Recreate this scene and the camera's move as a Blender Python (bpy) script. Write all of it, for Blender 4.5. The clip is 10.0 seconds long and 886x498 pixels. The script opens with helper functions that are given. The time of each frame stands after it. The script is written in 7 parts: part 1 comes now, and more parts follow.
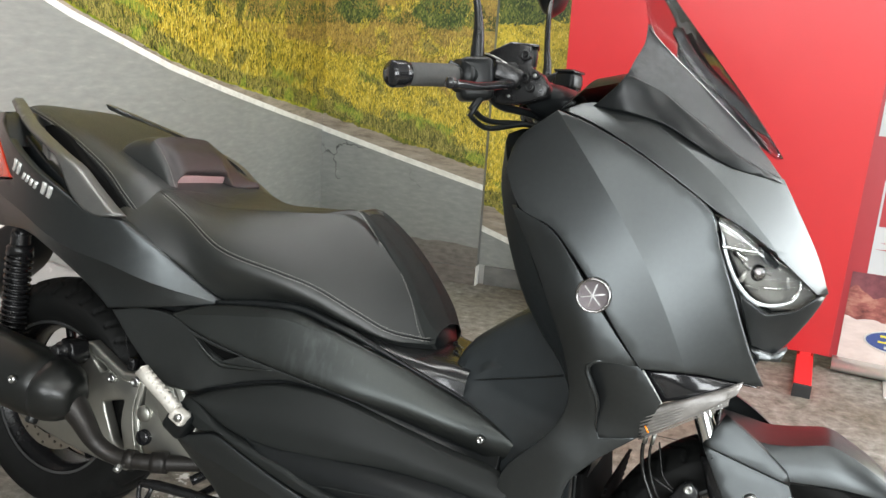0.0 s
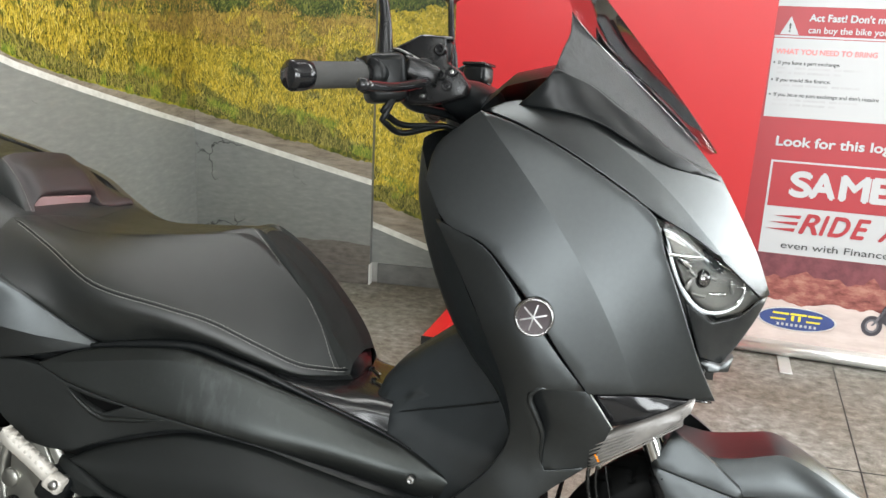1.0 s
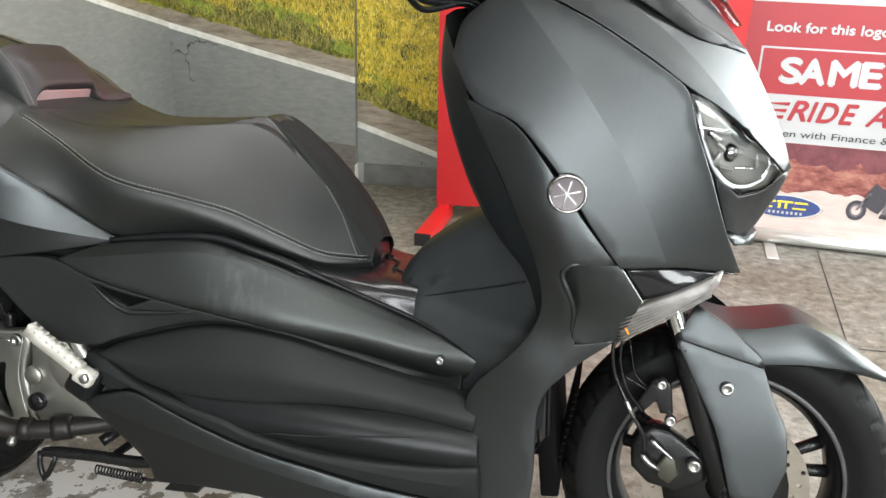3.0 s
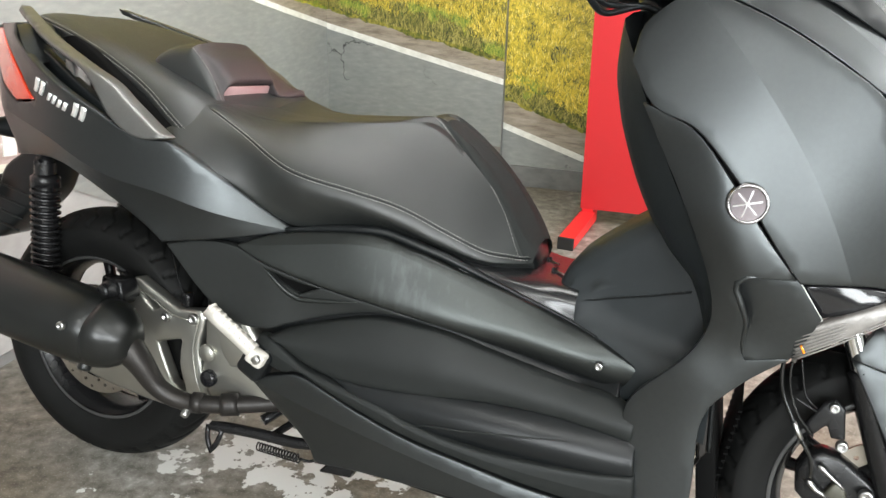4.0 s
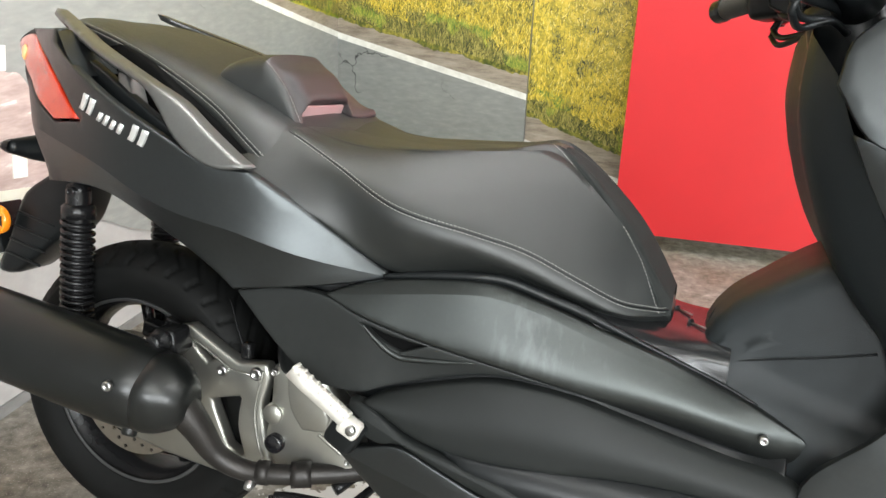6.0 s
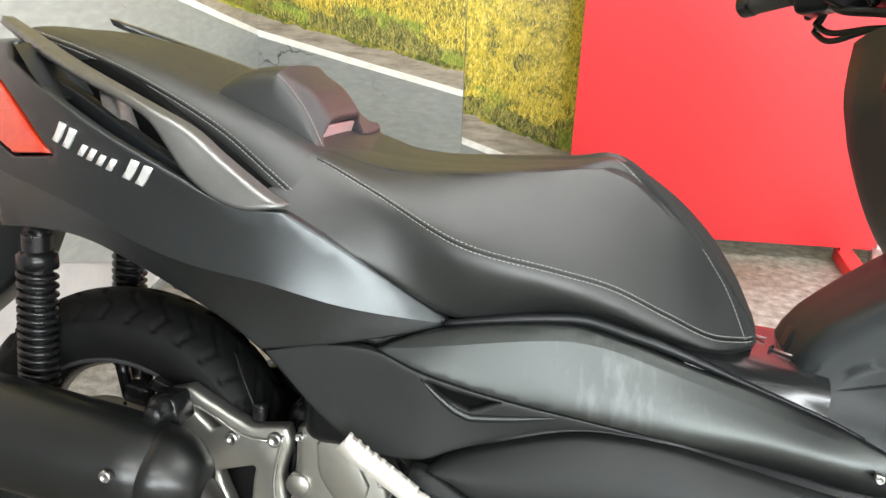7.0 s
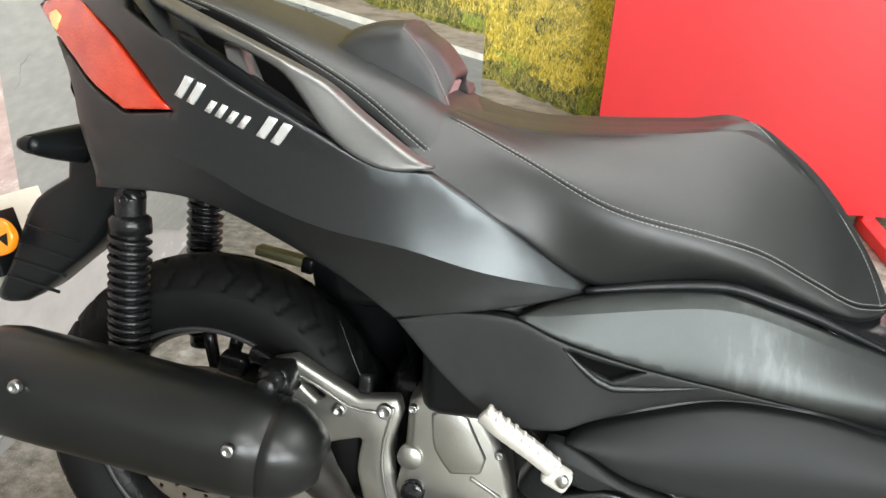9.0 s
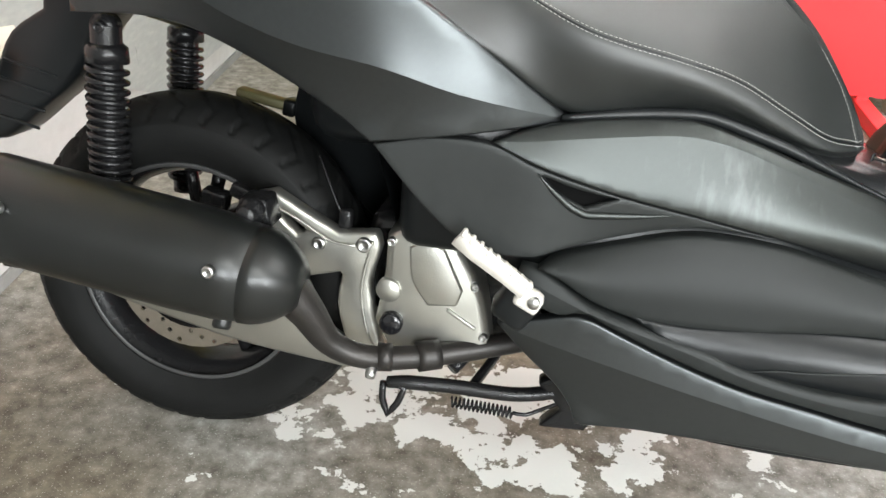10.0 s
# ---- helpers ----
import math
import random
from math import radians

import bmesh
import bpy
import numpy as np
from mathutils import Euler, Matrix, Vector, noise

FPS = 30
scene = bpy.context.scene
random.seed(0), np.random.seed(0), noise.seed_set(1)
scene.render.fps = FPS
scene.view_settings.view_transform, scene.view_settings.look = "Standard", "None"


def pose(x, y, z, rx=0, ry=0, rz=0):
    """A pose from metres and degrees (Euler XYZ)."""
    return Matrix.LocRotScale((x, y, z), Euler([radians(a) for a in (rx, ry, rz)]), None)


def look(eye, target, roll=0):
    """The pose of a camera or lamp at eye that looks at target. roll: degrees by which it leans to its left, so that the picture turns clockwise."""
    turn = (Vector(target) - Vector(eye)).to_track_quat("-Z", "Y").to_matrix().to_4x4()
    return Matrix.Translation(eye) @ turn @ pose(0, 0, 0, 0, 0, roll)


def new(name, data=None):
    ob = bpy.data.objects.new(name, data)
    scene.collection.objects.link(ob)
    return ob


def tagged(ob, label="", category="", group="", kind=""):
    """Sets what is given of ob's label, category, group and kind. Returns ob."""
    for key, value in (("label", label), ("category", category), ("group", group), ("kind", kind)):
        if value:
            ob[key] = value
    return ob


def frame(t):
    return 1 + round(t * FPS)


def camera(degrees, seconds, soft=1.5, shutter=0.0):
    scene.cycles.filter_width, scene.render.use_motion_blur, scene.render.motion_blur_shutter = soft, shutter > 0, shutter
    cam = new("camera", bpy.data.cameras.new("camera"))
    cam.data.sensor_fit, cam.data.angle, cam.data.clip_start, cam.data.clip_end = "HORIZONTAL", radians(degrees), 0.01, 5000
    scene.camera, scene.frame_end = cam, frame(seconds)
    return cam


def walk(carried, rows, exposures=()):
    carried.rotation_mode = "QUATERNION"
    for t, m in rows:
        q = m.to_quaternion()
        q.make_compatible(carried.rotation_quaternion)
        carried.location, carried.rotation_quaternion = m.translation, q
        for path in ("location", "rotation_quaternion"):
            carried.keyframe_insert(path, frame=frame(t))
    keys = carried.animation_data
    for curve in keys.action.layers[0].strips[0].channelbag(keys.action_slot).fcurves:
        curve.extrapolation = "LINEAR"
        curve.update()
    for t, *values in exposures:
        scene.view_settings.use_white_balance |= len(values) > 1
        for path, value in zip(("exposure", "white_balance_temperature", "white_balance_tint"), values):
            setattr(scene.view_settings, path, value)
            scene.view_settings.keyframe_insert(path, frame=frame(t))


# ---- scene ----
cam = camera(56.4, 10.0)
PATH = [
    (0, (0.0, 0.091, 1.147), (-0.593, 1.941, 0.673), 4.0),
    (0.5, (-0.062, 0.2, 1.146), (-0.525, 2.084, 0.661), 3.5),
    (1, (-0.102, 0.233, 1.157), (-0.411, 2.147, 0.666), 2.8),
    (1.5, (-0.141, 0.231, 1.138), (-0.368, 2.132, 0.56), 1.9),
    (2, (-0.162, 0.221, 1.117), (-0.366, 2.102, 0.468), 1.9),
    (3.5, (-0.206, 0.209, 1.119), (-0.463, 2.059, 0.403), 2.1),
    (4, (-0.24, 0.196, 1.119), (-0.759, 1.992, 0.409), 1.4),
    (4.5, (-0.288, 0.19, 1.114), (-0.903, 1.956, 0.406), 1.0),
    (5, (-0.375, 0.205, 1.089), (-0.966, 1.982, 0.389), 1.2),
    (5.5, (-0.441, 0.261, 1.096), (-0.956, 2.067, 0.41), 2.0),
    (7, (-0.785, 0.47, 1.087), (-0.961, 2.337, 0.391), 2.1),
    (7.5, (-0.937, 0.502, 1.092), (-0.941, 2.37, 0.377), 1.8),
    (8, (-1.006, 0.515, 1.107), (-1.045, 2.387, 0.404), 1.3),
    (8.5, (-1.009, 0.506, 1.1), (-1.061, 2.369, 0.374), 1.4),
    (9, (-0.993, 0.492, 1.058), (-1.09, 2.338, 0.294), 3.1),
    (9.5, (-0.972, 0.461, 1.01), (-1.08, 2.284, 0.193), 4.0),
    (10, (-0.964, 0.449, 0.984), (-1.027, 2.189, 0.0), 4.3),
]
walk(cam, [(t, look(eye, target, roll)) for t, eye, target, roll in PATH],
     [(0, -0.35), (0.5, -0.5), (1.5, -0.42), (2.2, -0.36), (3.5, -0.06), (4, 0.15), (5, 0.15), (5.6, 0.16), (7, 0.45), (8.5, 0.25), (9.3, 0.36), (10, 0.55)])

from mathutils.geometry import delaunay_2d_cdt

# ---- world and light ----
world = bpy.data.worlds.new("daylight")
scene.world = world
world.use_nodes = True
sky = world.node_tree.nodes.new("ShaderNodeTexSky")
sky.sky_type, sky.sun_disc = "NISHITA", False
sky.sun_elevation, sky.sun_rotation = radians(42), radians(120)
world.node_tree.links.new(sky.outputs[0], world.node_tree.nodes["Background"].inputs[0])
world.node_tree.nodes["Background"].inputs[1].default_value = 0.12

ROOM_X0, ROOM_X1, ROOM_Y0, ROOM_Y1, ROOM_H = -1.93, 4.6, -3.2, 3.94, 2.75


def fill_light(name, eye, target, w, h, power, color):
    lamp = bpy.data.lights.new(name, "AREA")
    lamp.shape, lamp.size, lamp.size_y, lamp.energy, lamp.color = "RECTANGLE", w, h, power, color
    new(name, lamp).matrix_world = look(eye, target)


# Area lamps added out of view to light the room and bodywork.
fill_light("east_window_light", (ROOM_X1 - 0.12, 2.6, 1.7), (0, 2.6, 1.7), 2.0, 1.5, 130, (0.95, 0.99, 1.0))
# Two southern lamps with a dark gap between, placed to shape panel reflections.
for wx, ww, power in ((0.0, 1.1, 140), (3.0, 2.8, 330)):
    fill_light("south_window_light", (wx, ROOM_Y0 + 0.12, 1.6), (wx, 3, 1.6), ww, 1.7, power, (0.95, 0.99, 1.0))
fill_light("north_window_light", (3.45, 3.84, 1.6), (3.45, 0, 1.6), 1.9, 1.8, 260, (0.95, 0.99, 1.0))
# Ceiling lamps added out of view, set where upward-facing panels need brightness.
LAMPS = [(-0.75, 2.0), (1.0, 2.4), (1.7, 0.7), (-0.15, -0.7), (1.4, -1.7), (2.9, 2.3)]
for lx, ly in LAMPS:
    fill_light("ceiling_tube_light", (lx, ly, ROOM_H - 0.075), (lx, ly, 0), 1.4, 0.5, 30, (0.98, 1.0, 0.98))


# ---- materials ----
def mat(name, color, rough=0.5, metal=0.0, vary=0.12, scale=30.0, bump=0.0, bscale=200.0, second=None, coat=0.0, spec=0.5, rvary=0.1):
    """A surface with colour and gloss that vary at two scales, and a fine relief."""
    m = bpy.data.materials.new(name)
    m.use_nodes = True
    n, l = m.node_tree.nodes, m.node_tree.links
    b = n["Principled BSDF"]
    b.inputs["Metallic"].default_value = metal
    b.inputs["Specular IOR Level"].default_value = spec
    b.inputs["Coat Weight"].default_value = coat
    b.inputs["Coat Roughness"].default_value = 0.15
    tc = n.new("ShaderNodeTexCoord")
    big, small = n.new("ShaderNodeTexNoise"), n.new("ShaderNodeTexNoise")
    big.inputs["Scale"].default_value, small.inputs["Scale"].default_value = scale * 0.15, scale
    big.inputs["Detail"].default_value, small.inputs["Detail"].default_value = 4, 6
    for t in (big, small):
        l.new(tc.outputs["Object"], t.inputs["Vector"])
    add = n.new("ShaderNodeMath")
    add.operation = "ADD"
    l.new(big.outputs[0], add.inputs[0])
    l.new(small.outputs[0], add.inputs[1])
    ramp = n.new("ShaderNodeMapRange")
    ramp.inputs[1].default_value, ramp.inputs[2].default_value = 0.6, 1.4
    l.new(add.outputs[0], ramp.inputs[0])
    mix = n.new("ShaderNodeMix")
    mix.data_type = "RGBA"
    c = Vector(color)
    lo = Vector(second) if second else c * (1 - vary)
    mix.inputs[6].default_value = (*lo, 1)
    mix.inputs[7].default_value = (*(c * (1 + (0 if second else vary))), 1)
    l.new(ramp.outputs[0], mix.inputs[0])
    l.new(mix.outputs[2], b.inputs["Base Color"])
    rr = n.new("ShaderNodeMapRange")
    rr.inputs[3].default_value, rr.inputs[4].default_value = max(0.02, rough * (1 - rvary)), min(1, rough * (1 + rvary))
    l.new(big.outputs[0], rr.inputs[0])
    l.new(rr.outputs[0], b.inputs["Roughness"])
    if bump:
        fine, bm_ = n.new("ShaderNodeTexNoise"), n.new("ShaderNodeBump")
        fine.inputs["Scale"].default_value = bscale
        fine.inputs["Detail"].default_value = 3
        l.new(tc.outputs["Object"], fine.inputs["Vector"])
        bm_.inputs["Strength"].default_value, bm_.inputs["Distance"].default_value = bump, 0.002
        l.new(fine.outputs[0], bm_.inputs["Height"])
        l.new(bm_.outputs[0], b.inputs["Normal"])
    return m


def glass(name, color, rough=0.02):
    m = mat(name, color, rough, vary=0.02)
    b = m.node_tree.nodes["Principled BSDF"]
    b.inputs["Transmission Weight"].default_value, b.inputs["IOR"].default_value = 1.0, 1.08
    b.inputs["Coat Weight"].default_value = 0.05
    return m


GREY = mat("matt_grey_paint", (0.062, 0.067, 0.0685), 0.35, 0.9, 0.06, 900, 0.06, 2500, spec=0.4)
DARKGREY = mat("dark_satin_grey_plastic", (0.0115, 0.013, 0.0126), 0.52, 0.08, 0.08, 60, 0.08, 1800, spec=0.22)
BLACK = mat("satin_black_plastic", (0.007, 0.008, 0.0085), 0.3, 0.0, 0.15, 40, 0.05, 1500, spec=0.22)
GRAIN = mat("grained_black_plastic", (0.05, 0.053, 0.056), 0.32, 0.0, 0.15, 620, 0.8, 850, second=(0.004, 0.004, 0.0045), spec=0.4)
GLOSS = mat("glossy_black_plastic", (0.008, 0.008, 0.009), 0.12, 0.0, 0.1, 20)
LEATHER = mat("black_seat_vinyl", (0.0105, 0.012, 0.0115), 0.43, 0.0, 0.2, 25, 0.25, 1100, spec=0.65)
INNER = mat("dark_grey_moulded_plastic", (0.0135, 0.0165, 0.018), 0.46, 0, 0.15, 40, 0.25, 900, spec=0.3)
COVER = mat("matt_grained_seat_cover", (0.024, 0.0258, 0.0248), 0.8, 0.0, 0.2, 40, 0.5, 1400, spec=0.1)
# Near-black without gloss: paints the shade inside openings into the colour.
HOLLOW = mat("painted_shade_black", (0.004, 0.004, 0.004), 0.9, 0, 0.2, 30, spec=0.05)
SUEDE = mat("dark_brown_seat_vinyl", (0.023, 0.0175, 0.0178), 0.4, 0.0, 0.2, 40, 0.35, 1400, spec=0.5)
THREAD = mat("pale_grey_thread", (0.3, 0.3, 0.28), 0.8, 0, 0.15, 300)
RUBBER = mat("tyre_rubber", (0.0048, 0.005, 0.0048), 0.62, 0, 0.3, 35, 0.25, 500, spec=0.16)
RIMGREY = mat("worn_rim_edge_grey", (0.05, 0.05, 0.05), 0.4, 0.3, 0.3, 40)
ALU = mat("cast_aluminium", (0.4, 0.395, 0.36), 0.36, 0.9, 0.14, 14, 0.12, 420)
STEEL = mat("bright_steel", (0.45, 0.45, 0.44), 0.3, 1.0, 0.1, 60)
CHROME = mat("chrome", (0.75, 0.75, 0.75), 0.08, 1.0, 0.05, 30)
BLACKMETAL = mat("black_enamelled_metal", (0.01, 0.01, 0.0105), 0.26, 0.1, 0.2, 30, 0.15, 300, spec=0.35)
EXHAUST = mat("black_exhaust_paint", (0.008, 0.0088, 0.0084), 0.32, 0.1, 0.25, 15, 0.1, 400)
RUST = mat("sooty_rusted_steel", (0.034, 0.03, 0.027), 0.42, 0.5, 0.5, 22, 0.2, 250, second=(0.013, 0.012, 0.0115))
DISC = mat("worn_brake_disc", (0.27, 0.24, 0.2), 0.4, 0.85, 0.12, 90, 0.1, 900)
REDLENS = mat("red_tail_lens", (0.36, 0.012, 0.008), 0.12, 0, 0.35, 28, 0.4, 260, second=(0.66, 0.06, 0.014), coat=0.8)
ORANGE = mat("amber_lens", (0.85, 0.25, 0.01), 0.15, 0, 0.1, 60, coat=0.5)
CLEAR = glass("clear_lens", (0.97, 0.98, 0.98))
SMOKE = glass("smoked_screen", (0.42, 0.43, 0.45))
RIBBED = mat("ribbed_silver_lens", (0.18, 0.17, 0.16), 0.3, 0.15, 0.35, 60, 0.3, 300, coat=0.15)
DARKRING = mat("dark_red_brown_badge_enamel", (0.03, 0.022, 0.024), 0.16, 0.5, 0.2, 200)
DARKCHROME = mat("dark_chrome", (0.25, 0.24, 0.24), 0.12, 1.0, 0.2, 200)
# Pale amber that paints the glint on the tail lens.
GLINT = mat("painted_amber_glint", (0.95, 0.55, 0.2), 0.2, 0, 0.2, 80, coat=0.5)
BOWL = mat("headlight_grey_bowl", (0.14, 0.14, 0.13), 0.28, 0.35, 0.3, 25)
LEDWHITE = mat("white_light_guide", (0.42, 0.44, 0.46), 0.2, 0, 0.03, 30)
RAILGREY = mat("grey_rail_casting_paint", (0.15, 0.15, 0.145), 0.38, 0.8, 0.08, 300, 0.1, 1500)
SCUFFED = mat("scuffed_matt_grey_paint", (0.042, 0.0455, 0.044), 0.36, 0.85, 0.06, 900, 0.06, 2500, spec=0.4)
n_, l_ = SCUFFED.node_tree.nodes, SCUFFED.node_tree.links
b_ = n_["Principled BSDF"]
old = b_.inputs["Base Color"].links[0].from_socket
co, mp_, rub, spot, fade, mul, mixs = (n_.new(k) for k in ("ShaderNodeTexCoord", "ShaderNodeMapping", "ShaderNodeTexNoise", "ShaderNodeVectorMath", "ShaderNodeMapRange", "ShaderNodeMath", "ShaderNodeMix"))
mp_.inputs["Scale"].default_value = (1, 1, 0.25)
rub.inputs["Scale"].default_value, rub.inputs["Detail"].default_value = 70, 4
l_.new(co.outputs["Object"], mp_.inputs[0])
l_.new(mp_.outputs[0], rub.inputs["Vector"])
spot.operation, spot.inputs[1].default_value = "DISTANCE", (0.71, -0.2, 0.56)
l_.new(co.outputs["Object"], spot.inputs[0])
fade.inputs[1].default_value, fade.inputs[2].default_value, fade.inputs[3].default_value, fade.inputs[4].default_value = 0.02, 0.15, 0.1, -0.12
l_.new(spot.outputs["Value"], fade.inputs[0])
mul.operation = "ADD"
l_.new(rub.outputs[0], mul.inputs[0])
l_.new(fade.outputs[0], mul.inputs[1])
gate_ = n_.new("ShaderNodeMapRange")
gate_.inputs[1].default_value, gate_.inputs[2].default_value = 0.55, 0.78
l_.new(mul.outputs[0], gate_.inputs[0])
mixs.data_type = "RGBA"
mixs.inputs[7].default_value = (0.06, 0.064, 0.063, 1)
l_.new(gate_.outputs[0], mixs.inputs[0])
l_.new(old, mixs.inputs[6])
l_.new(mixs.outputs[2], b_.inputs["Base Color"])
SIDEDARK = mat("dark_grey_satin_side_plastic", (0.024, 0.026, 0.0255), 0.44, 0.4, 0.1, 60, 0.08, 1800, spec=0.3)
SILVER = mat("silver_decal", (0.75, 0.76, 0.74), 0.3, 0.5, 0.05, 60)
REDPAINT = mat("red_board_paint", (0.48, 0.02, 0.024), 0.36, 0, 0.05, 6, 0.03, 300)
REDSTEEL = mat("red_painted_steel", (0.7, 0.02, 0.022), 0.35, 0, 0.08, 20, 0.1, 200)
BLACKTRIM = mat("black_edge_trim", (0.02, 0.02, 0.02), 0.5, 0, 0.1, 30)
PEGSILVER = mat("worn_silver_alloy", (0.6, 0.57, 0.52), 0.5, 0.15, 0.12, 80, 0.3, 500)
PLATE = mat("pale_yellow_plate", (0.7, 0.69, 0.58), 0.45, 0, 0.1, 30)


# ---- mesh helpers ----
def part(name, bm, material, parent, label="", smooth=True):
    me = bpy.data.meshes.new(name)
    bm.to_mesh(me)
    bm.free()
    me.materials.append(material)
    if smooth:
        me.polygons.foreach_set("use_smooth", [True] * len(me.polygons))
    ob = new(name, me)
    ob.parent = parent
    return tagged(ob, label)


def curve(pts, step=0.012, closed=False, corner=38):
    """A smooth line through the points; sharp turns stay corners."""
    P = [Vector(p) for p in pts]
    n = len(P)
    sharp = []
    for i in range(n):
        a, b = P[i] - P[i - 1], P[(i + 1) % n] - P[i]
        turn = a.angle(b, 0) if a.length > 1e-9 and b.length > 1e-9 else 0
        sharp.append(math.degrees(turn) > corner or (not closed and i in (0, n - 1)))
    out = []
    for i in range(n if closed else n - 1):
        p1, p2 = P[i], P[(i + 1) % n]
        p0 = p1 * 2 - p2 if sharp[i] else P[i - 1]
        p3 = p2 * 2 - p1 if sharp[(i + 1) % n] else P[(i + 2) % n]
        k = max(1, round((p2 - p1).length / step))
        for j in range(k):
            t = j / k
            out.append(0.5 * (2 * p1 + (p2 - p0) * t + (2 * p0 - 5 * p1 + 4 * p2 - p3) * t * t + (3 * p1 - p0 - 3 * p2 + p3) * t ** 3))
    if not closed:
        out.append(P[-1].copy())
    return out


def halfwidth(rows):
    """The body's half width as a smooth function of length and height, through design points (x, z, w)."""
    C = np.array(rows, float)
    X, n = C[:, :2], len(C)

    def u(r2):
        return np.where(r2 > 1e-12, r2 * np.log(r2 + 1e-12) * 0.5, 0)
    K = u(((X[:, None] - X[None]) ** 2).sum(-1)) + np.eye(n) * 2e-4
    Q = np.c_[np.ones(n), X]
    s = np.linalg.solve(np.block([[K, Q], [Q.T, np.zeros((3, 3))]]), np.r_[C[:, 2], 0, 0, 0])

    def f(q):
        q = np.asarray(q, float)
        return u(((q[:, None] - X[None]) ** 2).sum(-1)) @ s[:n] + np.c_[np.ones(len(q)), q] @ s[n:]
    return f


def fold(q, creases):
    """The height that the ridges (positive) and dents (negative) add at points q of a panel."""
    w = np.zeros(len(q))
    for pts, height, reach in creases:
        c = np.array([(p.x, p.y) for p in curve(pts, 0.004)])
        k = np.maximum(0, 1 - np.sqrt(((q[:, None] - c[None]) ** 2).sum(-1)).min(1) / reach)
        w = w + height * (k if height > 0 else k * k * (3 - 2 * k))
    return w


def eased(field, outline, degree=2, creases=()):
    """A calmer half width for one panel: the polynomial that, with its ridges, comes nearest to the field along the outline."""
    q = np.array([(p[0], p[1]) for p in curve(outline, 0.02, True)])
    c = q.mean(0)

    def base(p):
        x, z = (np.asarray(p, float) - c).T
        return np.stack([x ** i * z ** j for i in range(degree + 1) for j in range(degree + 1 - i)], 1)
    k = np.linalg.lstsq(base(q), field(q) - fold(q, creases), rcond=None)[0]
    return lambda p: base(p) @ k


def panel(name, outline, field, material, parent, off=0.0, rim=0.014, rnd=0.0035, step=0.016, both=True, label="", corner=38, creases=(), cuts=()):
    """A moulded body panel: the outline (x, z) filled, bent to the half width, its edge rounded and turned in."""
    line = curve([(x, z) for x, z in outline], step, True, corner)
    B = np.array([(p.x, p.y) for p in line])
    nb = len(B)
    A, D = B, np.roll(B, -1, 0) - B

    def dist(q):
        t = np.clip(((q[:, None] - A[None]) * D).sum(-1) / np.maximum((D ** 2).sum(-1), 1e-12), 0, 1)
        return np.sqrt((((A[None] + t[..., None] * D[None]) - q[:, None]) ** 2).sum(-1)).min(1)

    def inside(q):
        x, y = q[:, 0][:, None], q[:, 1][:, None]
        x1, y1, x2, y2 = A[:, 0], A[:, 1], A[:, 0] + D[:, 0], A[:, 1] + D[:, 1]
        cross = ((y1 > y) != (y2 > y)) & (x < (x2 - x1) * (y - y1) / np.where(y2 == y1, 1e-12, y2 - y1) + x1)
        return cross.sum(1) % 2 == 1
    tang = np.roll(B, -1, 0) - np.roll(B, 1, 0)
    nrm = np.c_[-tang[:, 1], tang[:, 0]] / np.maximum(np.linalg.norm(tang, axis=1)[:, None], 1e-9)
    if not inside(B[:1] + nrm[:1] * rnd * 0.5)[0]:
        nrm = -nrm
    rings = [q[inside(q) & (dist(q) > k * rnd * 0.8)] for k in (0.35, 1.0) for q in (B + nrm * rnd * k,)]
    lo, hi = B.min(0), B.max(0)
    gx, gz = np.meshgrid(np.arange(lo[0], hi[0], step), np.arange(lo[1], hi[1], step))
    g = np.c_[gx.ravel(), gz.ravel()]
    g = g[inside(g)]
    g = g[dist(g) > rnd + step * 0.5]
    folds, links, count = [], [(i, (i + 1) % nb) for i in range(nb)], nb + sum(len(q) for q in rings)
    for pts, _, _ in creases:
        c = np.array([(p.x, p.y) for p in curve(pts, step * 0.8)])
        c = c[inside(c)]
        c = c[dist(c) > rnd]
        links += [(count + i, count + i + 1) for i in range(len(c) - 1)]
        count += len(c)
        folds.append(c)
        g = g[np.sqrt(((g[:, None] - c[None]) ** 2).sum(-1)).min(1) > step * 0.5]
    holes = [np.array([(p.x, p.y) for p in curve(h, step * 0.6, True, 25)]) for h in cuts]
    for h in holes:
        links += [(count + i, count + (i + 1) % len(h)) for i in range(len(h))]
        count += len(h)
        g = g[np.sqrt(((g[:, None] - h[None]) ** 2).sum(-1)).min(1) > step * 0.4]
    allp = np.vstack([B, *rings, *folds, *holes, g])
    res = delaunay_2d_cdt([Vector(p) for p in allp], links, [], 1, 1e-6)
    V = np.array([(p.x, p.y) for p in res[0]])
    d = np.minimum(dist(V) / rnd, 1)
    w = field(V) + off - rnd * (1 - np.sqrt(np.maximum(0, 1 - (1 - d) ** 2)))
    w = w + fold(V, creases)
    bm = bmesh.new()
    vs = [bm.verts.new((x, -h, z)) for (x, z), h in zip(V, w)]
    for f in res[2]:
        if any(within(V[list(f)].mean(0), h) for h in holes):
            continue
        try:
            bm.faces.new([vs[i] for i in f])
        except ValueError:
            pass
    edge = [e for e in bm.edges if len(e.link_faces) == 1]
    ext = bmesh.ops.extrude_edge_only(bm, edges=edge)
    for v in ext["geom"]:
        if isinstance(v, bmesh.types.BMVert):
            v.co.y += rim
    bmesh.ops.recalc_face_normals(bm, faces=bm.faces)
